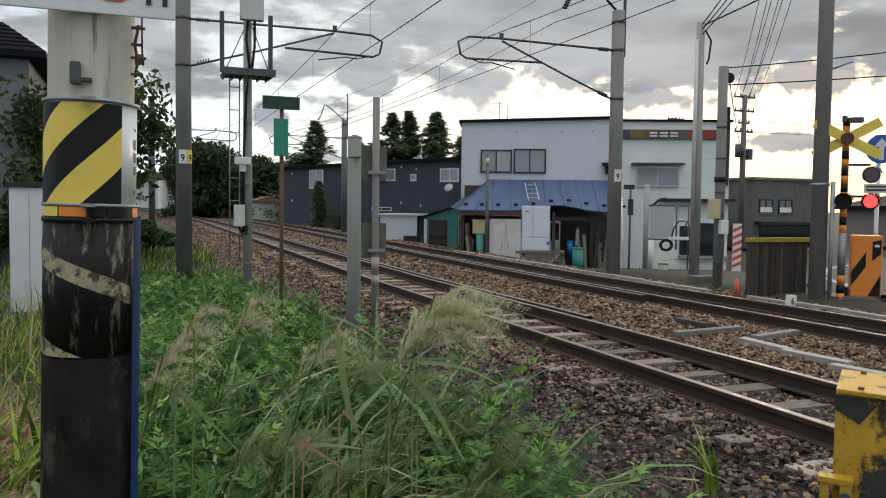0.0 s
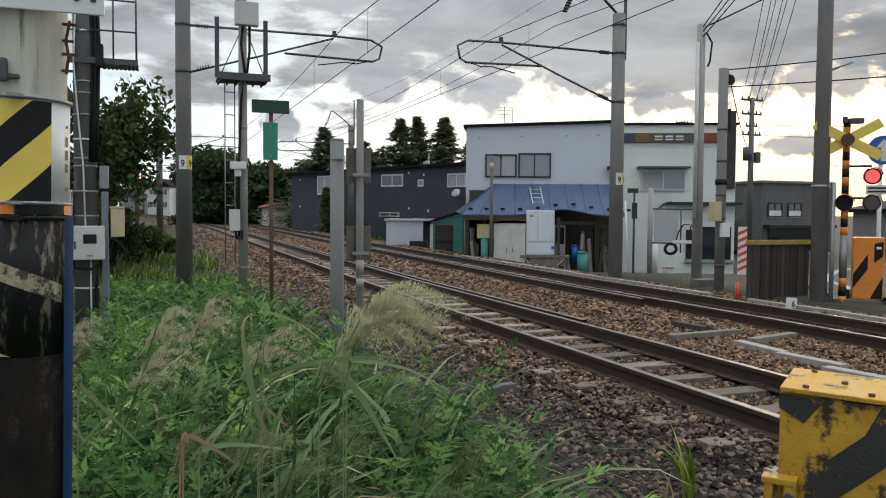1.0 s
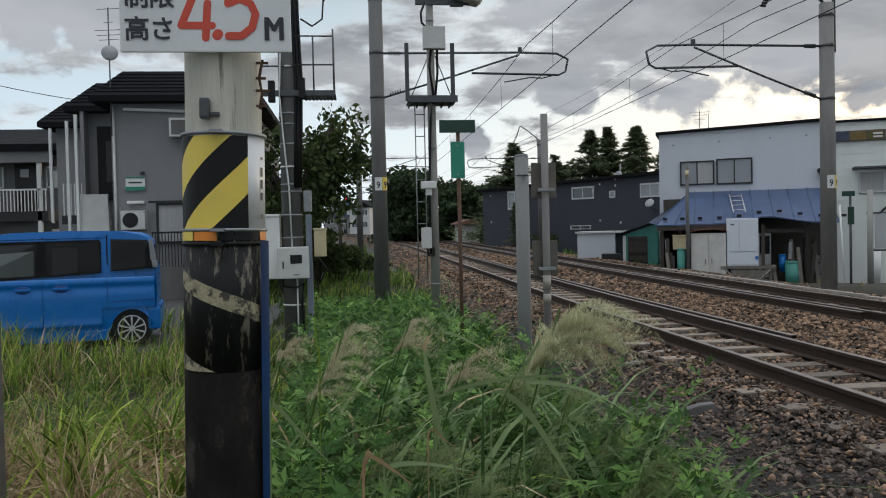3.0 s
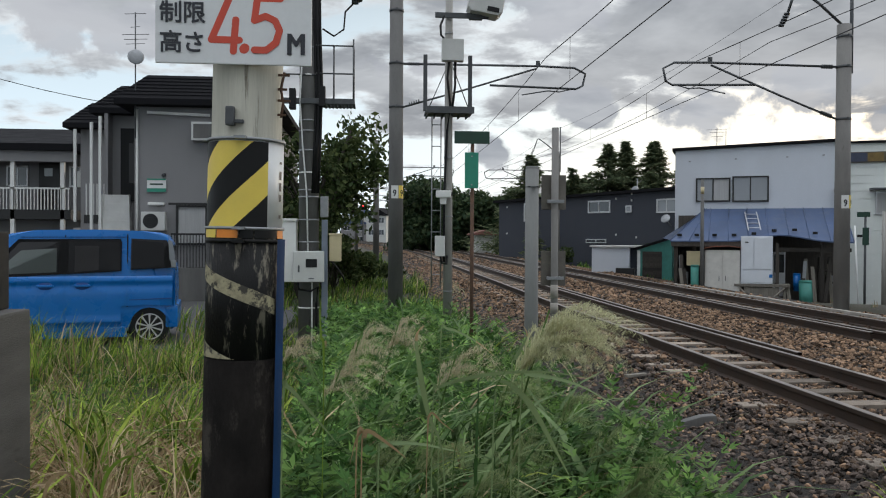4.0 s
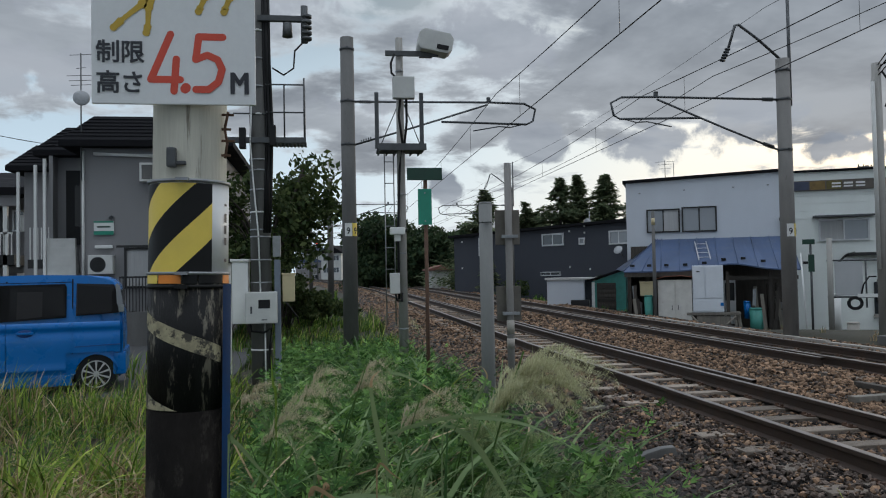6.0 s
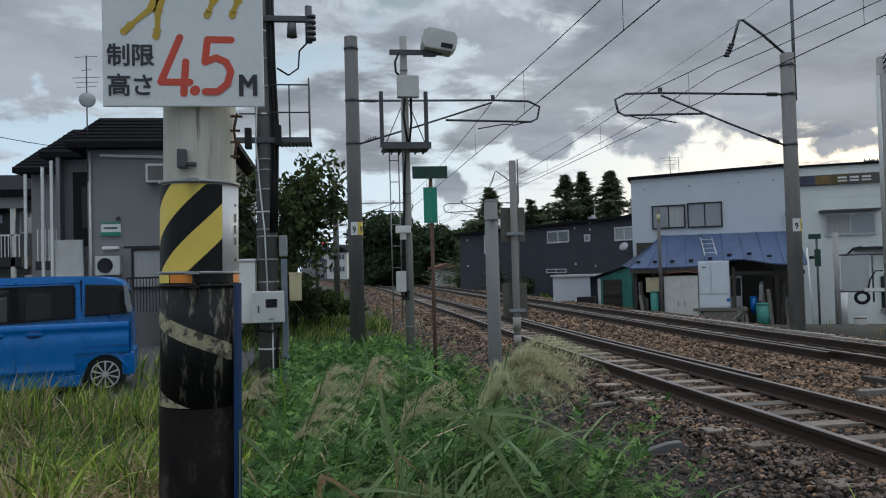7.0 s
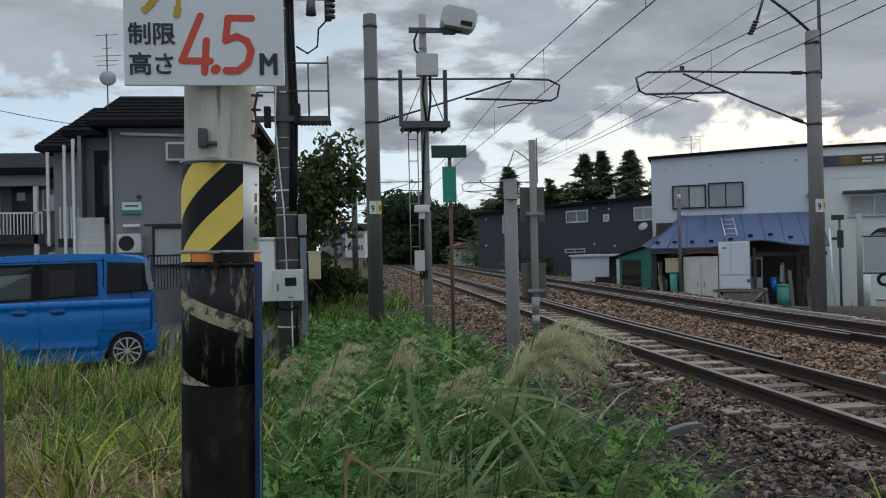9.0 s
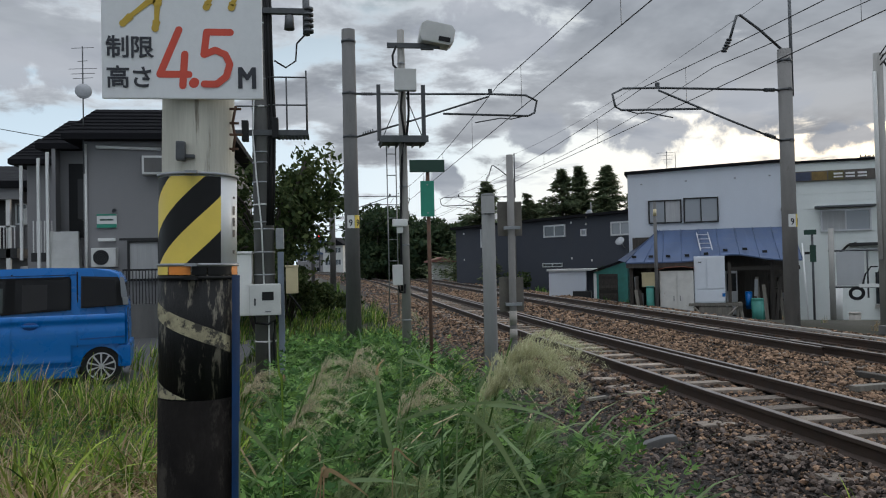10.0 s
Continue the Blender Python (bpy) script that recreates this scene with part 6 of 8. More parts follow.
def crossing():
    h = thing("crossing_signal", "level crossing signal with yellow cross, red lamps and banded pole", "crossing signal", pose(10.83, 10.0, 0, 0, 0, -40))
    striped(h, 0, 0, 1.05, 2.95, 0.055, 14)
    shaft(h, 0, 0, 0.35, 1.05, 0.06, 0.06, M_galv, "lower_pole", 16)
    striped(h, 0, 0, -0.1, 0.35, 0.06, 3)
    for s in (1, -1):
        part("cross_board", box(bmesh.new(), -0.56, 0.56, -0.02, 0.02, -0.08, 0.08, 0.006, Matrix.Translation((0, -0.09 - 0.02 * s, 2.60)) @ pose(0, 0, 0, 0, s * 29, 0)), M_yellow, h, "yellow crossed board")
    part("hub_plate", cyl(bmesh.new(), (0, -0.17, 2.6), (0, -0.05, 2.6), 0.10, 0.10, 14), M_rust, h)
    bm = box(bmesh.new(), -0.07, 0.0, -0.1, 0.0, 2.88, 2.98, 0.01)
    box(bm, 0.02, 0.24, -0.12, 0.0, 2.86, 2.95, 0.02)
    part("bell", bm, M_galv_dark, h)
    for z in (2.18, 1.66):
        part("lamp_bar", cyl(bmesh.new(), (0.0, 0.03, z), (0.38, 0.03, z), 0.018, 0.018, 8), M_black, h)
    for x, z in ((0.38, 2.01), (0.38, 1.58), (-0.02, 1.58)):
        lamp = part("lamp_housing", cyl(bmesh.new(), (x, -0.10, z), (x, 0.10, z), 0.135, 0.11, 20), M_black, h)
        bm = bmesh.new()
        for a in np.linspace(0.15, math.pi - 0.15, 9):
            a = float(a)
            q = [(x + 0.14 * math.cos(a + d), yy, z + 0.14 * math.sin(a + d)) for yy in (-0.24, -0.10) for d in (0, 0.33)]
            bm.faces.new([bm.verts.new(q[i]) for i in (0, 1, 3, 2)])
        part("hood", bm, M_black, lamp)
        if x > 0:
            part("lens", cyl(bmesh.new(), (x, -0.108, z), (x, -0.101, z), 0.105, 0.105, 20), M_redlamp, lamp, "glowing red lens")
            # added disc swings over the always glowing lens to imitate it going out
            off_cover = part("off_cover", cyl(bmesh.new(), (0, -0.004, -0.115), (0, 0.0, -0.115), 0.112, 0.112, 20), M_redoff, lamp, "dark cover disc added to make the lamp look unlit")
            upper = z > 1.8
            rows, shut_before = [], None
            for i in range(18):
                t = 0.47 + 0.6 * (i - 1)
                shut = (i % 2 == 0) == upper
                a = pose(x, -0.118, z + 0.115, 0 if shut else -86, 0, 0)
                rows += [(max(0.0, t), a)] if i == 0 else [(t + 0.03, a)]
                if t + 0.57 < 10:
                    rows.append((t + 0.57, a))
            rows.append((10.0, rows[-1][1]))
            LAMPS.append((off_cover, [r for r in rows if r[0] <= 10.0]))
    h2 = thing("arrow_sign", "round blue road sign with a white upward arrow", "road sign", pose(11.97, 10.3, 0, 0, 0, -40))
    shaft(h2, -0.03, 0, -0.2, 2.3, 0.035, 0.035, M_white, seg=12)
    part("disc", cyl(bmesh.new(), (0, -0.05, 2.5), (0, -0.035, 2.5), 0.25, 0.25, 32), material("sign_blue", (0.02, 0.10, 0.42), 0.4, vary=0.05, bump=0.0), h2)
    part("arrow", prism(bmesh.new(), [(-0.038, -0.19), (0.038, -0.19), (0.038, 0.04), (0.11, 0.04), (0, 0.19), (-0.11, 0.04), (-0.038, 0.04)], 0.004, Matrix.Translation((0, -0.056, 2.5))), M_white, h2)
    pl = part("text_plate", box(bmesh.new(), -0.25, 0.32, -0.05, -0.035, 1.74, 1.90, 0.004), M_white, h2)
    for z in (1.85, 1.79):
        part("bar", box(bmesh.new(), -0.22, 0.29, -0.055, -0.05, z - 0.015, z + 0.015), M_ink, pl)
    h3 = thing("gate_machine", "orange and black striped level crossing gate machine", "crossing gear", pose(11.19, 9.85, 0, 0, 0, -44))
    quick_box("housing", h3, M_orange, -0.22, 0.24, -0.1, 0.3, 0.0, 1.02, 0.03)
    for pts in (((-0.21, 0.42), (0.0, 0.75), (0.0, 0.5), (-0.21, 0.18)), ((0.04, 0.02), (0.22, 0.38), (0.22, 0.02)), ((0.09, 0.60), (0.22, 0.72), (0.22, 0.95), (0.09, 0.92))):
        part("black_band", prism(bmesh.new(), list(pts), 0.003, Matrix.Translation((0, -0.104, 0))), M_stripe_black, h3)
    part("white_mark", box(bmesh.new(), 0.12, 0.19, -0.112, -0.105, 0.83, 0.87), M_white, h3)
    quick_box("plinth", h3, M_concrete_dark, -0.5, 0.9, -0.2, 0.5, -0.35, 0.0, 0.01)
    quick_box("base_skirt", h3, M_black, -0.42, -0.24, -0.1, 0.15, 0.0, 0.16, 0.05)
    # marker stone with its figure
    h4 = thing("marker_stone", "small white marker stone with a black figure six", "marker", pose(9.67, 9.85, -0.12) @ Matrix.Scale(0.76, 4))
    part("stone", prism(bmesh.new(), [(-0.12, 0), (0.12, 0), (0.10, 0.24), (-0.09, 0.25)], 0.1, None, 0.01), M_white, h4)
    text_mesh("6", 0.19, M_ink, h4, pose(0.0, -0.004, 0.115, 90, 0, 0), "lettering", 0.003)
    solo("red_peg", cyl(bmesh.new(), (9.55, 11.0, -0.12), (9.55, 11.0, 0.22), 0.03, 0.03, 10), M_red, "small red and white peg beside the track", "peg")
    # board fence with a yellow capping
    h5 = thing("board_fence", "dark weathered board fence with a yellow top edge", "fence", pose(9.76, 11.0, 0))
    rnd = random.Random(3)
    for i in range(15):
        x = i * 0.09
        part("board", box(bmesh.new(), x + 0.004, x + 0.086, rnd.uniform(-0.012, 0.012), 0.03, -0.3, 0.86 + rnd.uniform(-0.02, 0.02), 0.003), M_wood_old, h5)
    part("capping", box(bmesh.new(), -0.01, 1.37, -0.03, 0.05, 0.86, 0.94, 0.01), material("moss_yellow", (0.34, 0.27, 0.04), 0.9, vary=0.35, scale=9, bump=0.3), h5, "mossy yellow capping")
    # poles
    h6 = thing("utility_pole", "tall grey concrete utility pole beside the crossing", "pole", pose(10.52, 10.2, 0))
    shaft(h6, 0, 0, -0.5, 9.5, 0.135, 0.10, M_concrete_mid)
    ring(h6, 1.85, 0.15, 0.05, M_galv)
    part("lamp_arm", tube(bmesh.new(), [(0.1, -0.05, 3.75), (0.35, -0.1, 3.85), (0.5, -0.1, 3.9)], 0.02), M_galv, h6)
    part("conduit", cyl(bmesh.new(), (0.1, -0.17, -0.3), (0.1, -0.17, 1.9), 0.035, 0.035, 10), M_galv, h6)
    h7 = thing("steel_pole", "tall grey steel pole with a cable at its top", "pole", pose(11.10, 14.1, 0))
    shaft(h7, 0, 0, -0.5, 5.38, 0.115, 0.085, M_concrete, seg=16)
    part("white_pipe", cyl(bmesh.new(), (-0.13, -0.06, 1.3), (-0.13, -0.06, 5.0), 0.04, 0.04, 10), M_offwhite, h7)
    part("cable", tube(bmesh.new(), [(0.05, -0.1, 5.2), (0.2, -0.1, 5.0), (0.15, -0.1, 4.6), (0.1, -0.1, 4.5)], 0.02), M_black, h7)
    h8 = thing("signal_pole", "dark railway signal pole seen from behind with boxes", "signal", pose(10.39, 12.5, 0))
    shaft(h8, 0, 0, -0.5, 4.15, 0.095, 0.09, M_concrete_mid, seg=16)
    part("signal_back", cyl(bmesh.new(), (0.17, 0.0, 3.95), (0.17, 0.2, 3.95), 0.10, 0.10, 16), M_black, h8)
    part("signal_plate", box(bmesh.new(), 0.08, 0.2, 0.0, 0.2, 2.95, 3.4, 0.02), M_black, h8)
    part("collar", cyl(bmesh.new(), (0, 0, 1.95), (0, 0, 2.05), 0.115, 0.115, 16), M_black, h8)
    part("beige_box", box(bmesh.new(), -0.28, -0.10, -0.16, 0.0, 1.25, 1.62, 0.015), M_beige, h8)
    part("white_box", box(bmesh.new(), -0.09, 0.1, -0.16, -0.09, 0.95, 1.22, 0.015), M_white, h8)
    for z in (0.4, 1.3, 1.75, 2.4, 3.0):
        ring(h8, z, 0.1, 0.03, M_galv_dark)


def far_right():
    h = thing("concrete_block_house", "grey two-storey concrete building beyond the road", "building", pose(0, 0, 0, 0, 0, 0))
    quick_box("wall", h, M_concrete_dark, 28.75, 33.3, 32, 40, -0.5, 3.0)
    quick_box("parapet", h, M_concrete_mid, 28.65, 33.4, 31.9, 40, 3.0, 3.12)
    window(h, 29.15, 30.05, 1.30, 2.02, 32, M_frame_dark, 2, M_glass, 0.06)
    window(h, 30.4, 31.3, 1.30, 2.02, 32, M_frame_dark, 2, M_glass, 0.06)
    for x in (29.15, 30.4):
        quick_box("panel", h, M_white, x, x + 0.9, 31.95, 31.99, 1.28, 1.62)
    quick_box("canopy", h, M_frame_dark, 28.9, 33.2, 31.5, 32, 0.75, 0.9)
    quick_box("shop_front", h, M_glass, 29.2, 33.0, 31.94, 32, -0.4, 0.7)
    h = thing("dark_store", "low dark building with a flat roof beside the road", "building", pose(24.6, 33.5, 0))
    quick_box("wall", h, M_wall_dark, 0, 3.6, 0, 6, -0.6, 1.0)
    quick_box("roof", h, M_concrete_dark, -0.2, 3.8, -0.2, 6.2, 1.0, 1.15)
    h = thing("street_house", "plain pale house along the road beyond the crossing", "house", pose(38, 30, 0, 0, 0, -20))
    quick_box("wall", h, M_wall_grey, 0, 8, 0, 8, -0.5, 1.7)
    part("roof", prism(bmesh.new(), [(-0.4, 1.6), (8.4, 1.6), (8.4, 1.8), (4, 2.7), (-0.4, 1.8)], 8.8, Matrix.Translation((0, -0.4, 0))), M_roof_dark, h)
    # far utility poles and their wires
    for x, y, z in ((26.3, 30, 6.8), (33, 44, 7.5), (21.5, 36, 6.0)):
        h = thing("utility_pole", "slim distant utility pole with crossarms and transformer", "pole", pose(x, y, 0), group="distant utility poles")
        shaft(h, 0, 0, -0.5, z, 0.15, 0.11, M_concrete_dark, seg=12)
        for zz, w in ((z - 0.1, 0.6), (z - 0.75, 0.55), (z - 1.3, 0.3), (z - 1.7, 0.5)):
            part("crossarm", box(bmesh.new(), -w, w, -0.05, 0.05, zz - 0.04, zz + 0.04), M_galv_dark, h)
            for k in (-1, -0.4, 0.5, 1):
                part("insulator", cyl(bmesh.new(), (k * w * 0.95, 0, zz), (k * w * 0.95, 0, zz + 0.16), 0.04, 0.03, 6), M_galv_dark, h)
        part("transformer", cyl(bmesh.new(), (-0.3, -0.1, z - 2.9), (-0.3, -0.1, z - 2.3), 0.2, 0.2, 12), M_galv_dark, h)
        part("switch_box", box(bmesh.new(), 0.15, 0.4, -0.2, 0.0, z - 3.0, z - 2.5, 0.03), M_galv_dark, h)

    def cable(a, b, sag, r=0.012, label="dark cable slung between utility poles"):
        a, b = Vector(a), Vector(b)
        pts = [a.lerp(b, t) - Vector((0, 0, 4 * sag * t * (1 - t))) for t in np.linspace(0, 1, 13)]
        solo("cable", tube(bmesh.new(), pts, r, 5), M_black, label, "cable", group="street cables")
    top = (10.52, 10.2)
    for i in range(6):
        cable((top[0] - 0.5 + 0.2 * i, top[1], 8.8 - 0.1 * (i % 3)), (25.7 + 0.2 * i, 30, 6.7 - 0.6 * (i % 2)), 0.5)
    for k, z in enumerate((7.6, 7.2, 6.9)):
        cable((top[0], top[1], z), (11.10, 14.1, 5.3 - 0.1 * k), 0.1)
    cable((26.3, 30, 5.6), (40, 20, 6.5), 0.6)
    cable((26.3, 30, 5.1), (40, 20, 6.0), 0.6)
    cable((10.5, 12.5, 4.1), (26.3, 30, 4.2), 0.3)
    cable((10.39, 12.5, 4.12), (17, 8.5, 5.0), 0.1)
    cable((10.39, 12.5, 3.8), (17, 7.5, 4.3), 0.1)
    cable((11.10, 14.1, 5.3), (14.0, 9.5, 7.6), 0.15, 0.016)
    cable((-6.0, 24, 5.1), (-14, 20, 7.0), 0.4)
    # road
    bm = bmesh.new()
    pts = [(11.2, 3.0), (11.2, 10.6), (13.2, 13.6), (19.5, 17.6), (40, 25), (60, 25), (60, -20), (11.2, -20)]
    bm.faces.new([bm.verts.new((x, y, 0.0)) for x, y in pts])
    bmesh.ops.triangulate(bm, faces=bm.faces)
    solo("road", bm, M_asphalt, "grey asphalt road leading away from the crossing", kind="structure")
    bm = bmesh.new()
    line = [(12.4, 11.3), (13.6, 13.2), (16, 15.2), (19.8, 17.1)]
    for (x0, y0), (x1, y1) in zip(line, line[1:]):
        bm.faces.new([bm.verts.new(v) for v in ((x0, y0, 0.004), (x0 + 0.14, y0 - 0.1, 0.004), (x1 + 0.14, y1 - 0.1, 0.004), (x1, y1, 0.004))])
    solo("road_line", bm, M_concrete_pale, "white edge line on the road", kind="structure")
    # distant roofs where the line curves away
    rnd = random.Random(9)
    for x, y, w, ht in ((-3.6, 192, 3.0, 4.6), (1.6, 168, 2.2, 6.0), (4.9, 172, 2.6, 4.8), (8.6, 176, 2.8, 5.6), (-0.8, 215, 3.6, 7.4), (6.0, 222, 4.0, 8.0)):
        h = thing("distant_house", "small distant house with a pitched roof", "house", pose(x, y, 0.3, 0, 0, rnd.uniform(-30, 30)), group="distant houses")
        quick_box("wall", h, rnd.choice((M_wall_white, M_wall_grey, M_offwhite)), -w, w, 0, 7, -0.6, ht)
        part("roof", prism(bmesh.new(), [(-w - 0.4, ht - 0.1), (w + 0.4, ht - 0.1), (w + 0.4, ht + 0.1), (0, ht + 1.6), (-w - 0.4, ht + 0.1)], 7.8, Matrix.Translation((0, -0.4, 0))), rnd.choice((M_roof_dark, M_roof_blue, M_rust)), h)
        for k in (-1, 1):
            for z in (ht - 1.7, ht - 4.2):
                window(h, k * w * 0.5 - 0.7, k * w * 0.5 + 0.7, z, z + 1.2, 0, M_frame_alu, 2, M_glass, 0.1)
    h = thing("distant_signal", "distant crossing signal pole with one lit red lamp", "crossing signal", pose(-1.1, 160, 0.3))
    shaft(h, 0, 0, -0.6, 8.6, 0.13, 0.11, M_galv_dark, seg=10)
    part("backboard", box(bmesh.new(), -0.42, 0.42, -0.18, -0.06, 7.1, 8.4, 0.05), M_black, h)
    part("lens", cyl(bmesh.new(), (0, -0.24, 7.75), (0, -0.185, 7.75), 0.24, 0.24, 14), M_redlamp, h, "glowing red lens")
    h = thing("distant_tower", "pale distant apartment blocks above the trees", "building", pose(48, 300, 0))
    quick_box("block", h, M_offwhite, 0, 9, 0, 10, -1, 15)
    quick_box("block", h, M_offwhite, -24, -14, 0, 10, -1, 12.5)


shop_building()
lean_to()
yard_things()
small_sheds()
dark_house()
apartment()
parking_yard()
white_cabinet()
back_apartment()
blue_car()
crossing()
far_right()


# ---------------------------------------------------------------- sleepers, ballast and small lineside pieces
def build_sleepers():
    rnd = random.Random(11)
    bm = box(bmesh.new(), -1.05, 1.05, -0.10, 0.10, -0.14, 0.0, 0.008)
    me = mesh_of(bm, "sleeper", M_sleeper)
    bm = box(bmesh.new(), -0.10, 0.10, -0.07, 0.07, 0.0, 0.014)
    for x in (-0.085, 0.085):
        for y in (-0.045, 0.045):
            box(bm, x - 0.015, x + 0.015, y - 0.015, y + 0.015, 0.014, 0.035)
    plate = mesh_of(bm, "tie_plate", M_rust)
    spots = []
    for k, c in enumerate(TRACKS):
        t = tagged(new("track_bed"), "weathered pale sleepers carrying the rails", kind="structure")
        y, i = -5.0, 0
        while y < 62:
            s = new("sleeper", me)
            s.parent = t
            s.matrix_basis = pose(c + bend(y) + rnd.uniform(-0.04, 0.04), y + rnd.uniform(-0.03, 0.03), -0.155 + grade(y) + rnd.uniform(-0.008, 0.004), rnd.uniform(-1.5, 1.5), rnd.uniform(-0.6, 0.6), rnd.uniform(-1.2, 1.2) + math.degrees(0.0018 * max(0, y - 50)))
            spots.append((c, y))
            if 2.0 < y < 16:
                for q in (-GAUGE / 2, GAUGE / 2):
                    p = new("tie_plate", plate)
                    p.parent = s
                    p.matrix_basis = pose(q, 0, 0.001)
            y += 0.62
            i += 1
    return spots


def build_ballast(spots):
    rng = np.random.default_rng(4)
    g = (1 + 5 ** 0.5) / 2
    ico = np.array([(-1, g, 0), (1, g, 0), (-1, -g, 0), (1, -g, 0), (0, -1, g), (0, 1, g), (0, -1, -g), (0, 1, -g), (g, 0, -1), (g, 0, 1), (-g, 0, -1), (-g, 0, 1)], float) / 1.9
    tri = np.array([(0, 11, 5), (0, 5, 1), (0, 1, 7), (0, 7, 10), (0, 10, 11), (1, 5, 9), (5, 11, 4), (11, 10, 2), (10, 7, 6), (7, 1, 8), (3, 9, 4), (3, 4, 2), (3, 2, 6), (3, 6, 8), (3, 8, 9), (4, 9, 5), (2, 4, 11), (6, 2, 10), (8, 6, 7), (9, 8, 1)])
    sl = [np.array([y for c, y in spots if c == t]) for t in TRACKS]
    for name, y0, y1, x0, x1, dens, r0, r1 in (("ballast", 2.0, 8.5, 2.0, 7.8, 900, 0.012, 0.031), ("ballast", 6.0, 18, 2.1, 10.3, 250, 0.022, 0.042), ("ballast", 16, 42, 2.1, 10.3, 75, 0.03, 0.06), ("ballast", 42, 130, 2.1, 10.3, 16, 0.045, 0.075), ("ballast", -6.0, 2.0, 2.1, 10.3, 120, 0.022, 0.04)):
        n = int((x1 - x0) * (y1 - y0) * dens)
        x, y = rng.uniform(x0, x1, n), rng.uniform(y0, y1, n)
        keep = np.ones(n, bool)
        if y0 == 6.0:
            keep &= ~((x < 7.8) & (y < 8.5))
        if y0 == 16:
            keep &= y > 18
        for c, ys in zip(TRACKS, sl):
            k = np.abs(y[:, None] - ys[None, :]).min(1)
            keep &= ~((np.abs(x - c) < 0.56) & (k < 0.10) & (rng.random(n) < 0.80))
            keep &= ~((np.abs(x - c) < 1.05) & (k < 0.10) & (rng.random(n) < 0.10))
            keep &= ~(np.abs(np.abs(x - c) - GAUGE / 2) < 0.045)
        x, y = x[keep], y[keep]
        n = len(x)
        r = rng.uniform(r0, r1, n) * rng.uniform(0.7, 1.15, n)
        z = np.array([bank_z(float(v)) for v in x]) - 0.012 + rng.uniform(-0.012, 0.014, n)
        for c in TRACKS:
            z = np.where(np.abs(x - c) < 0.5, z - 0.014, np.where(np.abs(x - c) < 1.2, z + 0.024, z))
        x = x + np.array([bend(float(v)) for v in y])
        z = z + np.array([grade(float(v)) for v in y])
        v = np.repeat(ico[None], n, 0) * rng.uniform(0.55, 1.38, (n, 12, 1)) * r[:, None, None]
        v = v * rng.uniform(0.65, 1.25, (n, 1, 3))
        a = rng.uniform(0, 6.28, n)
        ca, sa = np.cos(a)[:, None], np.sin(a)[:, None]
        vx, vy = v[..., 0] * ca - v[..., 1] * sa, v[..., 0] * sa + v[..., 1] * ca
        verts = np.stack([vx + x[:, None], vy + y[:, None], v[..., 2] * 0.8 + z[:, None]], -1).reshape(-1, 3)
        faces = (tri[None] + 12 * np.arange(n)[:, None, None]).reshape(-1, 3)
        brown = rng.random(n) < np.clip(0.20 + 0.24 * (x - 3.6) + 0.05 * (y - 5), 0.15, 0.9)
        me = fast_mesh(name, verts, faces, [M_stone, M_stone_brown], mat_index=np.repeat(brown.astype(int), 20))
        tagged(new(name, me), "loose grey and brown crushed ballast stones", "gravel", kind="stuff")


def lineside_pieces():
    for x, y, ln, rz in ((6.66, 7.2, 0.8, -3), (6.60, 6.4, 0.8, 6), (6.46, 5.6, 0.8, 10), (6.33, 4.8, 0.8, 10)):
        solo("trough_slab", box(bmesh.new(), -0.07, 0.07, -ln / 2, ln / 2, -0.05, 0.03, 0.008), M_concrete_pale, "pale concrete cable trough lid in the ballast", "trough lid", pose(x, y, -0.145, 0, 0, rz), "cable trough lids")
    for x, y, ln, rz in ((6.68, 8.2, 1.15, -83), (7.3, 7.7, 0.9, -75), (6.98, 8.9, 0.6, 5)):
        solo("old_plank", box(bmesh.new(), -0.06, 0.06, -ln / 2, ln / 2, -0.04, 0.03, 0.01), M_wood_pale if rz < 0 else M_wood_old, "short weathered plank lying on the ballast", "plank", pose(x, y, -0.13, 0, 0, rz), "loose planks")
    solo("old_plank", box(bmesh.new(), -0.15, 0.15, -0.03, 0.03, -0.02, 0.012, 0.006), M_wood_pale, "short bleached plank lying on the ballast", "plank", pose(3.28, 8.7, -0.2, 0, 0, 25), "loose planks")
    solo("kerb_stone", prism(bmesh.new(), [(-0.2, -0.06), (-0.06, 0.02), (0.08, 0.06), (0.2, 0.07), (0.22, 0.0), (0.06, -0.05)], 0.1, pose(3.05, 6.5, -0.25, 0, 0, -5), 0.015), M_concrete_dark, "broken concrete piece lying on the ballast edge", "concrete piece")
    kerb = tagged(new("edge_kerb"), "pale worn concrete edging along the far track", kind="structure")
    rnd = random.Random(17)
    stone = mesh_of(box(bmesh.new(), -0.055, 0.055, 0.0, 0.985, -0.30, 0.0, 0.012), "kerb_piece", M_concrete_pale)
    for i in range(20):
        y = 5.0 + i
        if i != 6:
            piece = new("kerb_piece", stone)
            piece.parent = kerb
            piece.matrix_basis = pose(9.79 + rnd.uniform(-0.02, 0.02), y, -0.055 + grade(y) + rnd.uniform(-0.012, 0.012), rnd.uniform(-0.5, 0.5), 0, rnd.uniform(-0.8, 0.8))
    solo("relay_box", box(bmesh.new(), -0.25, 0.25, -0.15, 0.15, 0, 0.2, 0.02), M_concrete_dark, "low grey concrete cover beside the track", "cover", pose(10.6, 13.2, -0.12))


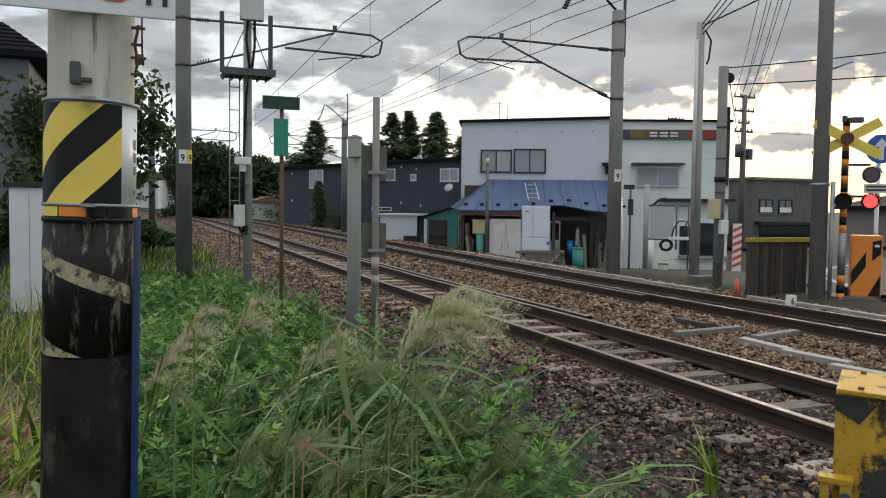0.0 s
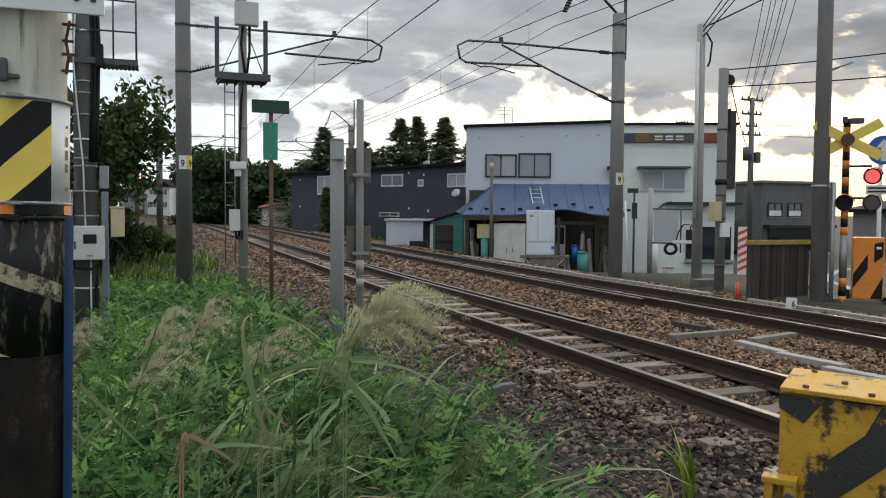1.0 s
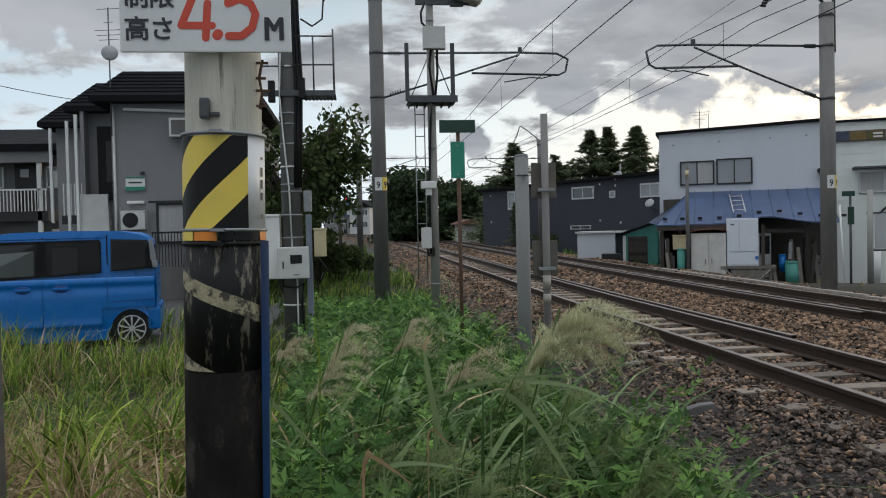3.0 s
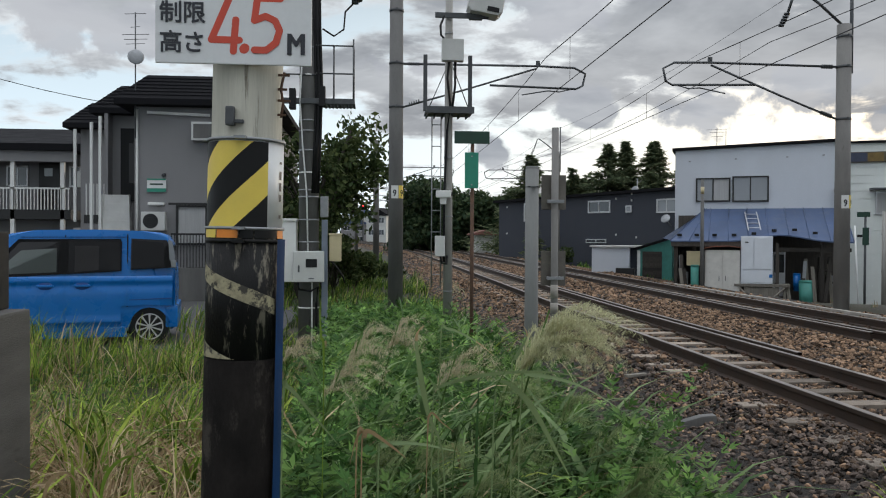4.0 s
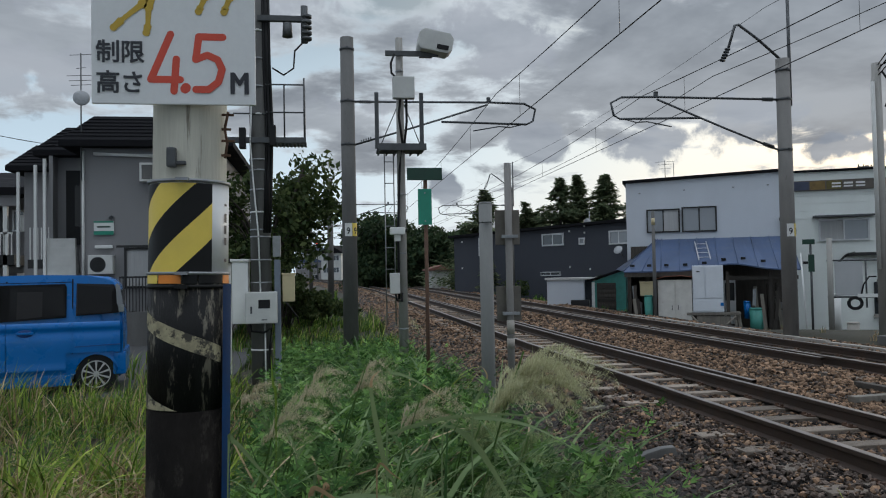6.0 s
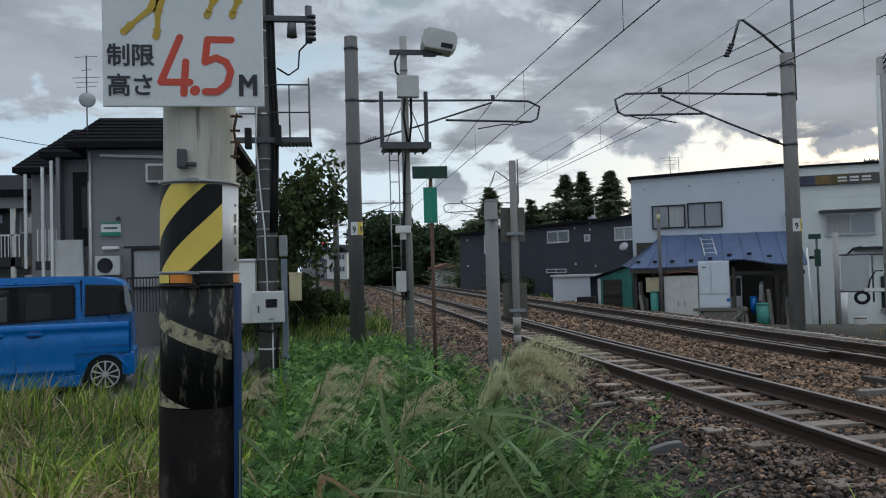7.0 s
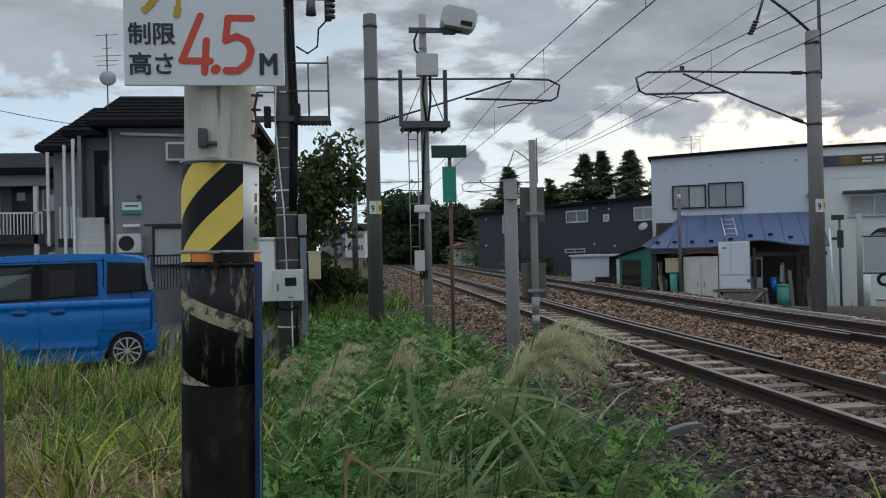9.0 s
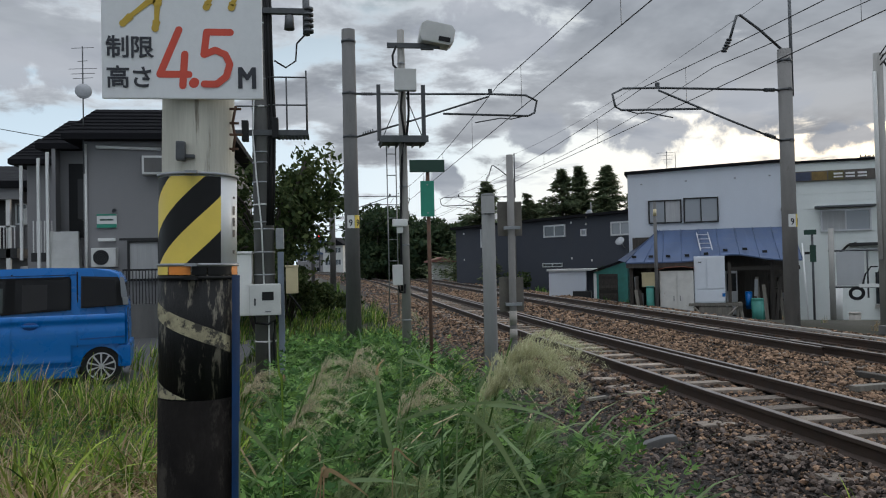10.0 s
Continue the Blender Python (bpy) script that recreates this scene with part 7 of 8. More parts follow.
# ---------------------------------------------------------------- plants
M_grass = leaf_material("tall_grass", (0.034, 0.085, 0.020), (0.195, 0.295, 0.082), 0.5, 0.42)
M_grass_lt = leaf_material("meadow_grass", (0.095, 0.170, 0.022), (0.48, 0.58, 0.11), 0.6)
M_grass_dry = leaf_material("dry_grass", (0.27, 0.185, 0.10), (0.62, 0.50, 0.32), 0.35)
M_reed = leaf_material("reed_leaf", (0.060, 0.115, 0.040), (0.27, 0.37, 0.17), 0.4, 0.40, 0.45)
M_reed_pale = leaf_material("long_reed_leaf", (0.15, 0.21, 0.095), (0.32, 0.40, 0.21), 0.3, 0.45, 0.45)
M_mugwort = leaf_material("mugwort_spray", (0.037, 0.095, 0.023), (0.20, 0.34, 0.088), 0.6, 0.30, 0.6)
M_weed = leaf_material("mugwort_leaf", (0.030, 0.084, 0.018), (0.115, 0.215, 0.045), 0.6)
M_plume = leaf_material("grass_plume", (0.40, 0.40, 0.23), (0.68, 0.66, 0.44), 0.25, 0.5)
M_plume_brown = leaf_material("young_plume", (0.40, 0.345, 0.235), (0.60, 0.53, 0.39), 0.25, 0.55)
M_panicle = leaf_material("soft_panicle", (0.14, 0.19, 0.075), (0.33, 0.37, 0.19), 0.3, 0.5)
M_leaf_tree = leaf_material("tree_leaf", (0.030, 0.050, 0.018), (0.10, 0.125, 0.045), 0.4)
M_conifer = leaf_material("conifer_spray", (0.075, 0.105, 0.060), (0.19, 0.21, 0.11), 0.4, 0.55)
M_wood_leaf = leaf_material("wood_leaf", (0.028, 0.052, 0.026), (0.075, 0.10, 0.045), 0.45, 0.3)
M_bark = material("bark", (0.06, 0.05, 0.042), 0.95, vary=0.35, scale=6, fine=40, bump=0.6, stretch=(3, 3, 0.5))


def blade_arrays(x, y, z, h, w, az, curl, levels=5, fold=None):
    """Ribbons that rise and bow over towards az; returns verts, quads."""
    n = len(x)
    t = np.linspace(0, 1, levels)
    phi = curl[:, None] * t[None, :] ** 1.4
    seg = h[:, None] / (levels - 1)
    dh = np.concatenate([np.zeros((n, 1)), np.cumsum(np.sin(phi[:, 1:]) * seg, 1)], 1)
    dz = np.concatenate([np.zeros((n, 1)), np.cumsum(np.cos(phi[:, 1:]) * seg, 1)], 1)
    cx, cy = x[:, None] + dh * np.cos(az)[:, None], y[:, None] + dh * np.sin(az)[:, None]
    cz = z[:, None] + dz
    sd = az + np.pi / 2 + (np.zeros(n) if fold is None else fold)
    prof = np.clip(np.minimum(1.0, 0.55 + 1.2 * t), 0, 1) * (1 - t ** 2.2) + 0.03
    half = w[:, None] * prof[None, :] * 0.5
    L = np.stack([cx - half * np.cos(sd)[:, None], cy - half * np.sin(sd)[:, None], cz], -1)
    R = np.stack([cx + half * np.cos(sd)[:, None], cy + half * np.sin(sd)[:, None], cz + half * 0.25], -1)
    v = np.stack([L, R], 2).reshape(n, levels * 2, 3)
    q = np.array([(2 * i, 2 * i + 1, 2 * i + 3, 2 * i + 2) for i in range(levels - 1)])
    f = (q[None] + (levels * 2) * np.arange(n)[:, None, None]).reshape(-1, 4)
    return v.reshape(-1, 3), f


def stalk_height(x, y):
    """Height of the tall growth over the plan."""
    edge = np.clip((2.15 - x) / 0.7, 0.15, 1.0)
    near = np.clip((y - 1.4) / 1.6, 0.25, 1.0)
    far = np.clip(1.15 - (y - 6) * 0.055, 0.42, 1.0)
    return (0.98 * edge * near * far)


def grass_object(name, n, area, hgt, wid, mats, label, seed, curl=(0.4, 1.5), lean=0.0, spread=0.9, split=(0.0,), keep=None, levels=5, kind="stuff"):
    rng = np.random.default_rng(seed)
    # tussocks: blades spring from shared roots and fall outwards, the whole tussock pushed by the wind
    per = 14
    m = max(1, n // per)
    tx, ty = rng.uniform(area[0], area[1], m), rng.uniform(area[2], area[3], m)
    tl, th = rng.uniform(0.6, 1.25, m), lean + rng.normal(0, 0.5, m)
    own = np.repeat(np.arange(m), per)
    n = m * per
    x, y = tx[own] + rng.normal(0, 0.045, n), ty[own] + rng.normal(0, 0.045, n)
    if keep is not None:
        k = keep(x, y, rng)
        x, y, own = x[k], y[k], own[k]
        n = len(x)
    z = np.array([ground_z(float(a), float(b)) for a, b in zip(x, y)]) - 0.02
    h = (hgt(x, y) if callable(hgt) else np.full(n, hgt)) * rng.uniform(0.5, 1.15, n) * tl[own]
    w = rng.uniform(wid[0], wid[1], n)
    az = th[own] + rng.normal(0, spread, n)
    v, f = blade_arrays(x, y, z, h, w, az, rng.uniform(curl[0], curl[1], n), levels, rng.normal(0, 0.5, n))
    pick = np.searchsorted(np.cumsum(split), rng.random(n)) if len(mats) > 1 else np.zeros(n, int)
    me = fast_mesh(name, v, f, mats, smooth=True, mat_index=np.repeat(np.clip(pick, 0, len(mats) - 1), levels - 1))
    return tagged(new(name, me), label, "grass", kind=kind)


def clear_of_pole(x, y, rng):
    return ((x + 0.25) ** 2 + (y - 2.68) ** 2 > 0.16 ** 2) & ((x + 0.66) ** 2 + (y - 11.5) ** 2 > 0.17 ** 2) & ~((x < -1.5) & (y > 3.9) & (y < 4.55))


def weeds(name, n, area, top, seed, size=(0.035, 0.075), mat=None, label="dark green mugwort growing thickly under the grass"):
    """Broad lobed leaves on hidden stems: each leaf a small folded star of three lobes."""
    rng = np.random.default_rng(seed)
    x, y = rng.uniform(area[0], area[1], n), rng.uniform(area[2], area[3], n)
    k = clear_of_pole(x, y, rng) & (rng.random(n) < np.clip((2.45 - x) / 0.5, 0.0, 1.0))
    x, y = x[k], y[k]
    n = len(x)
    g = np.array([ground_z(float(a), float(b)) for a, b in zip(x, y)])
    # clumps rise and fall
    lump = 0.75 + 0.25 * np.sin(x * 5.1 + 1.3 * np.sin(y * 2.3)) * np.cos(y * 3.7)
    z = g + (top(x, y) * lump) * rng.random(n) ** 0.45
    s = rng.uniform(size[0], size[1], n)
    a0 = rng.uniform(0, 6.28, n)
    vs, fs = [], []
    for lobe, ln in ((-0.8, 0.75), (0.0, 1.1), (0.8, 0.75)):
        a = a0 + lobe
        tilt = rng.uniform(-0.25, 0.75, n)
        d = np.stack([np.cos(a) * np.cos(tilt), np.sin(a) * np.cos(tilt), -np.sin(tilt) * 0.8 + 0.15], -1)
        sd = np.stack([-np.sin(a), np.cos(a), np.zeros(n)], -1)
        o = np.stack([x, y, z], -1)
        L = (s * ln)[:, None]
        p = [o, o + d * L * 0.55 + sd * L * 0.20, o + d * L, o + d * L * 0.55 - sd * L * 0.20]
        base = sum(len(q) for q in vs)
        vs.append(np.stack(p, 1).reshape(-1, 3))
        fs.append(base + (np.arange(n)[:, None] * 4 + np.arange(4)[None, :]))
    me = fast_mesh(name, np.concatenate(vs), np.concatenate(fs), [mat or M_weed], smooth=False)
    return tagged(new(name, me), label, "weeds", kind="stuff")


def mugwort(name, plants, area, top, seed, leaf=(0.07, 0.12), per=13, label="green mugwort with deeply cut leaves growing in a thick mass"):
    """Upright weeds: whorls of deeply cut five-lobed leaves up a leaning stem, larger below and smaller at the tip."""
    rng = np.random.default_rng(seed)
    px, py = rng.uniform(area[0], area[1], plants), rng.uniform(area[2], area[3], plants)
    k = clear_of_pole(px, py, rng) & (rng.random(plants) < np.clip((2.35 - px) / 0.4, 0.0, 1.0))
    px, py = px[k], py[k]
    n = len(px)
    pz = np.array([ground_z(float(a), float(b)) for a, b in zip(px, py)])
    lump = 0.82 + 0.26 * np.sin(px * 4.3 + 1.7 * np.sin(py * 1.9)) * np.cos(py * 2.9 + px)
    H = top(px, py) * lump * rng.uniform(0.62, 1.12, n)
    lx, ly = rng.normal(0.30, 0.16, n), rng.normal(0.0, 0.12, n)
    own = np.repeat(np.arange(n), per)
    t = np.tile(np.linspace(0.30, 1.0, per), n)
    a = np.tile(np.arange(per) * 2.4, n) + np.repeat(rng.uniform(0, 6.28, n), per) + rng.normal(0, 0.3, n * per)
    h = H[own] * t
    o = np.stack([px[own] + lx[own] * t * h, py[own] + ly[own] * t * h, pz[own] + h], -1)
    L = rng.uniform(leaf[0], leaf[1], n * per) * np.interp(t, (0, 0.6, 1.0), (1.0, 1.05, 0.55))
    up = np.interp(t, (0.3, 0.8, 1.0), (-0.15, 0.30, 0.95)) + rng.normal(0, 0.2, n * per)
    d = np.stack([np.cos(a) * np.cos(up), np.sin(a) * np.cos(up), np.sin(up)], -1)
    sd = np.stack([-np.sin(a), np.cos(a), rng.normal(0, 0.25, n * per)], -1)
    nm = np.cross(d, sd)
    droop = rng.uniform(0.05, 0.28, n * per)
    spots = ((0.0, -0.015), (0.42, -0.02), (0.42, 0.02), (0.0, 0.015),
             (0.10, 0.20), (0.48, 0.46), (0.34, 0.12), (0.10, -0.20), (0.48, -0.46), (0.34, -0.12),
             (0.52, 0.17), (0.88, 0.33), (0.66, 0.06), (0.52, -0.17), (0.88, -0.33), (0.66, -0.06),
             (0.74, 0.11), (1.12, 0.0), (0.74, -0.11))
    v = np.stack([o + (d * f + sd * w) * L[:, None] - nm * (L * droop * (f * f - 0.5 * abs(w)))[:, None] for f, w in spots], 1)
    quads = np.array(((0, 1, 2, 3), (3, 4, 5, 6), (0, 9, 8, 7), (2, 10, 11, 12), (1, 15, 14, 13), (1, 18, 17, 16)))
    m = n * per
    faces = (quads[None] + len(spots) * np.arange(m)[:, None, None]).reshape(-1, 4)
    me = fast_mesh(name, v.reshape(-1, 3), faces, [M_mugwort], smooth=False)
    return tagged(new(name, me), label, "weeds", kind="stuff")


SWAYERS = []


def tuft(x, y, n, h, w, seed, mats, label, lean=0.1, spread=0.9, reach=0.20, amp=4.0, name="grass_tuft", z=None, curl=(0.8, 2.4)):
    rng = np.random.default_rng(seed)
    r = reach * np.sqrt(rng.random(n))
    a = rng.uniform(0, 6.28, n)
    v, f = blade_arrays(r * np.cos(a), r * np.sin(a), np.zeros(n), h * rng.uniform(0.6, 1.1, n), rng.uniform(w[0], w[1], n), lean + rng.normal(0, spread, n), rng.uniform(curl[0], curl[1], n), 7, rng.normal(0, 0.5, n))
    me = fast_mesh(name, v, f, mats, smooth=True, mat_index=np.repeat((rng.random(n) < 0.08).astype(int) * (len(mats) > 1), 6))
    ob = tagged(new(name, me), label, "grass", group="swaying grass tufts")
    gz = ground_z(x, y) - 0.02 if z is None else z
    SWAYERS.append((ob, x, y, gz, amp, seed))
    return ob


def reed(pts, w, mat, label, y, seed, amp=2.0, dry_tip=False, turn=0.0):
    """One long folded leaf in the plane y: it rises from its root in the ground and follows a curve of x, z points."""
    x0 = pts[0][0]
    gz = ground_z(x0, y) - 0.02
    ctrl = [Vector((0.0, 0, 0)), Vector((0.0, 0, (pts[0][1] - gz) * 0.6))] + [Vector((px - x0, 0, pz - gz)) for px, pz in pts]
    line = []
    for i in range(1, len(ctrl) - 1):
        a, b, c, d = ctrl[i - 1], ctrl[i], ctrl[i + 1], ctrl[min(i + 2, len(ctrl) - 1)]
        for k in range(6):
            t = k / 6
            line.append(0.5 * (2 * b + (c - a) * t + (2 * a - 5 * b + 4 * c - d) * t * t + (3 * b - a - 3 * c + d) * t ** 3))
    line = [ctrl[0]] + line + [ctrl[-1]]
    bm = bmesh.new()
    rows, n = [], len(line)
    for i, p in enumerate(line):
        u = i / (n - 1)
        d = (line[min(i + 1, n - 1)] - line[max(i - 1, 0)]).normalized()
        side = Vector((-d.z, 0, d.x))
        side = Matrix.Rotation(turn * u, 3, d) @ side
        half = w * 0.5 * min(1.0, max(0.14, 3.0 * (u - 0.22))) * (1.0 - u ** 3.5) + 0.0008
        out = Vector((0, -1, 0)) * half * 0.35
        rows.append([bm.verts.new(p - side * half + out), bm.verts.new(p), bm.verts.new(p + side * half + out)])
    for i, (a, b) in enumerate(zip(rows, rows[1:])):
        for k in (0, 1):
            f = bm.faces.new((a[k], a[k + 1], b[k + 1], b[k]))
            f.smooth, f.material_index = True, int(dry_tip and i > 0.72 * n)
    ob = tagged(new("reed_leaf", mesh_of(bm, "reed_leaf", [mat, M_grass_dry])), label, "grass", group="long reed leaves")
    SWAYERS.append((ob, x0, y, gz, amp, seed))
    return ob


def plume(x, y, top, seed, mat, size=0.34, lean=0.0, label="feathery cream plume of tall grass bending in wind", amp=5.0, fingers=26, hairs=80, hair_w=0.0017):
    """A stalk with long leaves and a drooping head of many fine hairs."""
    rng = np.random.default_rng(seed)
    gz = ground_z(x, y) - 0.02
    h = thing("plume_grass", label, "grass", pose(x, y, gz), group="plumed grasses")
    H = top - gz
    bow = 0.16 * H
    stem = [(bow * (t ** 2) * math.cos(lean), bow * (t ** 2) * math.sin(lean), H * t) for t in np.linspace(0, 1, 8)]
    part("stem", tube(bmesh.new(), stem, 0.004, 5), M_grass, h)
    tipx, tipy = stem[-1][0], stem[-1][1]
    n = fingers
    t0 = rng.uniform(0.0, 1.0, n)
    bx = tipx - 0.16 * t0 * size / 0.36 * math.cos(lean)
    by = tipy - 0.05 * t0 * math.sin(lean)
    bz = H - size * (0.30 + 0.55 * t0)
    vs, fs, count = [], [], 0
    for i in range(n):
        az = lean + rng.normal(0, 0.55)
        a0, a1 = rng.uniform(0.15, 0.75), rng.uniform(1.9, 2.75)
        ln = size * rng.uniform(0.8, 1.35)
        k = np.linspace(0, 1, 12)
        ang = a0 + (a1 - a0) * k ** 1.1
        rr = np.concatenate([[0], np.cumsum(np.sin(ang[1:]))]) * ln / 11
        zz = np.concatenate([[0], np.cumsum(np.cos(ang[1:]))]) * ln / 11
        m = hairs
        s = rng.uniform(0.12, 1.0, m)
        hr, hz, ha = np.interp(s, k, rr), np.interp(s, k, zz), np.interp(s, k, ang)
        hv, hf = blade_arrays(bx[i] + hr * math.cos(az), by[i] + hr * math.sin(az), bz[i] + hz, rng.uniform(0.025, 0.06, m), np.full(m, hair_w), az + rng.normal(0, 0.6, m), np.clip(ha + rng.normal(0.1, 0.35, m), 0.2, 2.9), 3)
        vs.append(hv)
        fs.append(hf + count)
        count += len(hv)
        line = np.stack([bx[i] + rr * math.cos(az), by[i] + rr * math.sin(az), bz[i] + zz], -1)
        off = np.array([-math.sin(az), math.cos(az), 0.0]) * 0.0011
        sv = np.stack([line - off, line + off], 1).reshape(-1, 3)
        sf = np.array([(2 * j, 2 * j + 1, 2 * j + 3, 2 * j + 2) for j in range(11)])
        vs.append(sv)
        fs.append(sf + count)
        count += len(sv)
    me = fast_mesh("plume_head", np.concatenate(vs), np.concatenate(fs), [mat], smooth=True)
    ob = new("plume_head", me)
    ob.parent = h
    m = 7
    lv, lf = blade_arrays(rng.normal(0, 0.02, m), rng.normal(0, 0.02, m), rng.uniform(0.05, 0.5, m) * H, rng.uniform(0.4, 0.75, m) * H, rng.uniform(0.012, 0.02, m), lean + rng.normal(0, 1.2, m), rng.uniform(0.9, 2.0, m), 9)
    ob = new("leaf_blades", fast_mesh("leaf_blades", lv, lf, [M_grass], smooth=True))
    ob.parent = h
    SWAYERS.append((h, x, y, gz, amp, seed))
    return h


def tree(x, y, z0, height, rx, seed, leaves=5000, leaf=0.11, mat=None, label="dark broadleaf tree with an uneven crown", trunk_h=0.35, name="tree", gap=0.35, low=0.42, limbs=16):
    rng = np.random.default_rng(seed)
    rnd = random.Random(seed)
    h = thing(name, label, "tree", pose(x, y, z0))
    bm = bmesh.new()
    H = height
    cyl(bm, (0, 0, -0.2), (0.05, 0, H * trunk_h), 0.035 * H * 0.7, 0.02 * H, 10)
    tips = []
    for i in range(limbs):
        a = rnd.uniform(0, 6.28)
        b = Vector((0.05, 0, H * trunk_h * rnd.uniform(0.55, 1.0)))
        r = rx * rnd.uniform(0.35, 0.85)
        e = Vector((r * math.cos(a), r * math.sin(a), H * rnd.uniform(low, 0.93)))
        mid = b.lerp(e, 0.5) + Vector((0, 0, 0.08 * H))
        tube(bm, [b, mid, e], 0.006 * H, 5)
        tips += [e, mid.lerp(e, 0.6), e + Vector((rnd.uniform(-0.3, 0.3) * rx, rnd.uniform(-0.3, 0.3) * rx, rnd.uniform(-0.1, 0.1) * H))]
    part("trunk", bm, M_bark, h)
    tips = np.array([tuple(t) for t in tips])
    c = tips[rng.integers(0, len(tips), leaves)]
    d = rng.normal(0, 1, (leaves, 3))
    d /= np.linalg.norm(d, axis=1)[:, None]
    o = c + d * (rng.random(leaves) ** 0.5)[:, None] * np.array([rx * gap, rx * gap, H * 0.10])
    crown_cards(o, leaf, rng, mat or M_leaf_tree, h)
    return h


def crown_cards(o, leaf, rng, mat, parent, droop=0.0):
    n = len(o)
    a, b = rng.normal(0, 1, (n, 3)), rng.normal(0, 1, (n, 3))
    a /= np.linalg.norm(a, axis=1)[:, None]
    a[:, 2] -= droop
    b = np.cross(a, b)
    b /= np.linalg.norm(b, axis=1)[:, None] + 1e-6
    s = leaf * rng.uniform(0.6, 1.3, n)[:, None]
    v = np.stack([o - a * s * 0.5, o + b * s * 0.28, o + a * s * 0.6, o - b * s * 0.28], 1).reshape(-1, 3)
    f = (np.arange(n)[:, None] * 4 + np.arange(4)[None, :])
    ob = new("crown", fast_mesh("crown", v, f, [mat]))
    ob.parent = parent


def conifer(x, y, z0, height, r, seed, cards=5200, leaf=0.16, mat=None, label="dark pointed conifer with ragged layered branches"):
    rng = np.random.default_rng(seed)
    h = thing("conifer", label, "tree", pose(x, y, z0), group="conifers behind the houses")
    part("trunk", cyl(bmesh.new(), (0, 0, -0.3), (0, 0, height * 0.97), 0.02 * height, 0.01, 8), M_bark, h)
    m = int(height * 30)
    k = rng.integers(0, m, cards)
    bt = np.sort(rng.uniform(0.12, 0.99, m))
    ba = rng.uniform(0, 6.28, m)
    bl = (1 - bt) ** 1.15 * r * rng.choice([0.5, 0.7, 0.85, 1.0, 1.1], m) * rng.uniform(0.85, 1.1, m) + 0.05
    s = rng.random(cards) ** 0.8
    rad = bl[k] * s
    ang = ba[k] + rng.normal(0, 0.10, cards)
    o = np.stack([rad * np.cos(ang), rad * np.sin(ang), bt[k] * height - 0.22 * rad + 0.20 * rad * s], -1)
    o += rng.normal(0, 0.10, (cards, 3)) * (1.15 - bt[k])[:, None] * 1.6
    out = ang + rng.normal(0, 0.6, cards)
    d = np.stack([np.cos(out), np.sin(out), rng.normal(-0.12, 0.28, cards)], -1)
    w = np.stack([-np.sin(out), np.cos(out), rng.normal(0, 0.5, cards)], -1)
    q = leaf * rng.uniform(0.6, 1.5, cards)[:, None]
    v = np.stack([o - d * q * 0.4, o + w * q * 0.20, o + d * q * 1.2, o - w * q * 0.20], 1).reshape(-1, 3)
    ob = new("crown", fast_mesh("crown", v, np.arange(cards * 4).reshape(-1, 4), [mat or M_conifer]))
    ob.parent = h
    return h


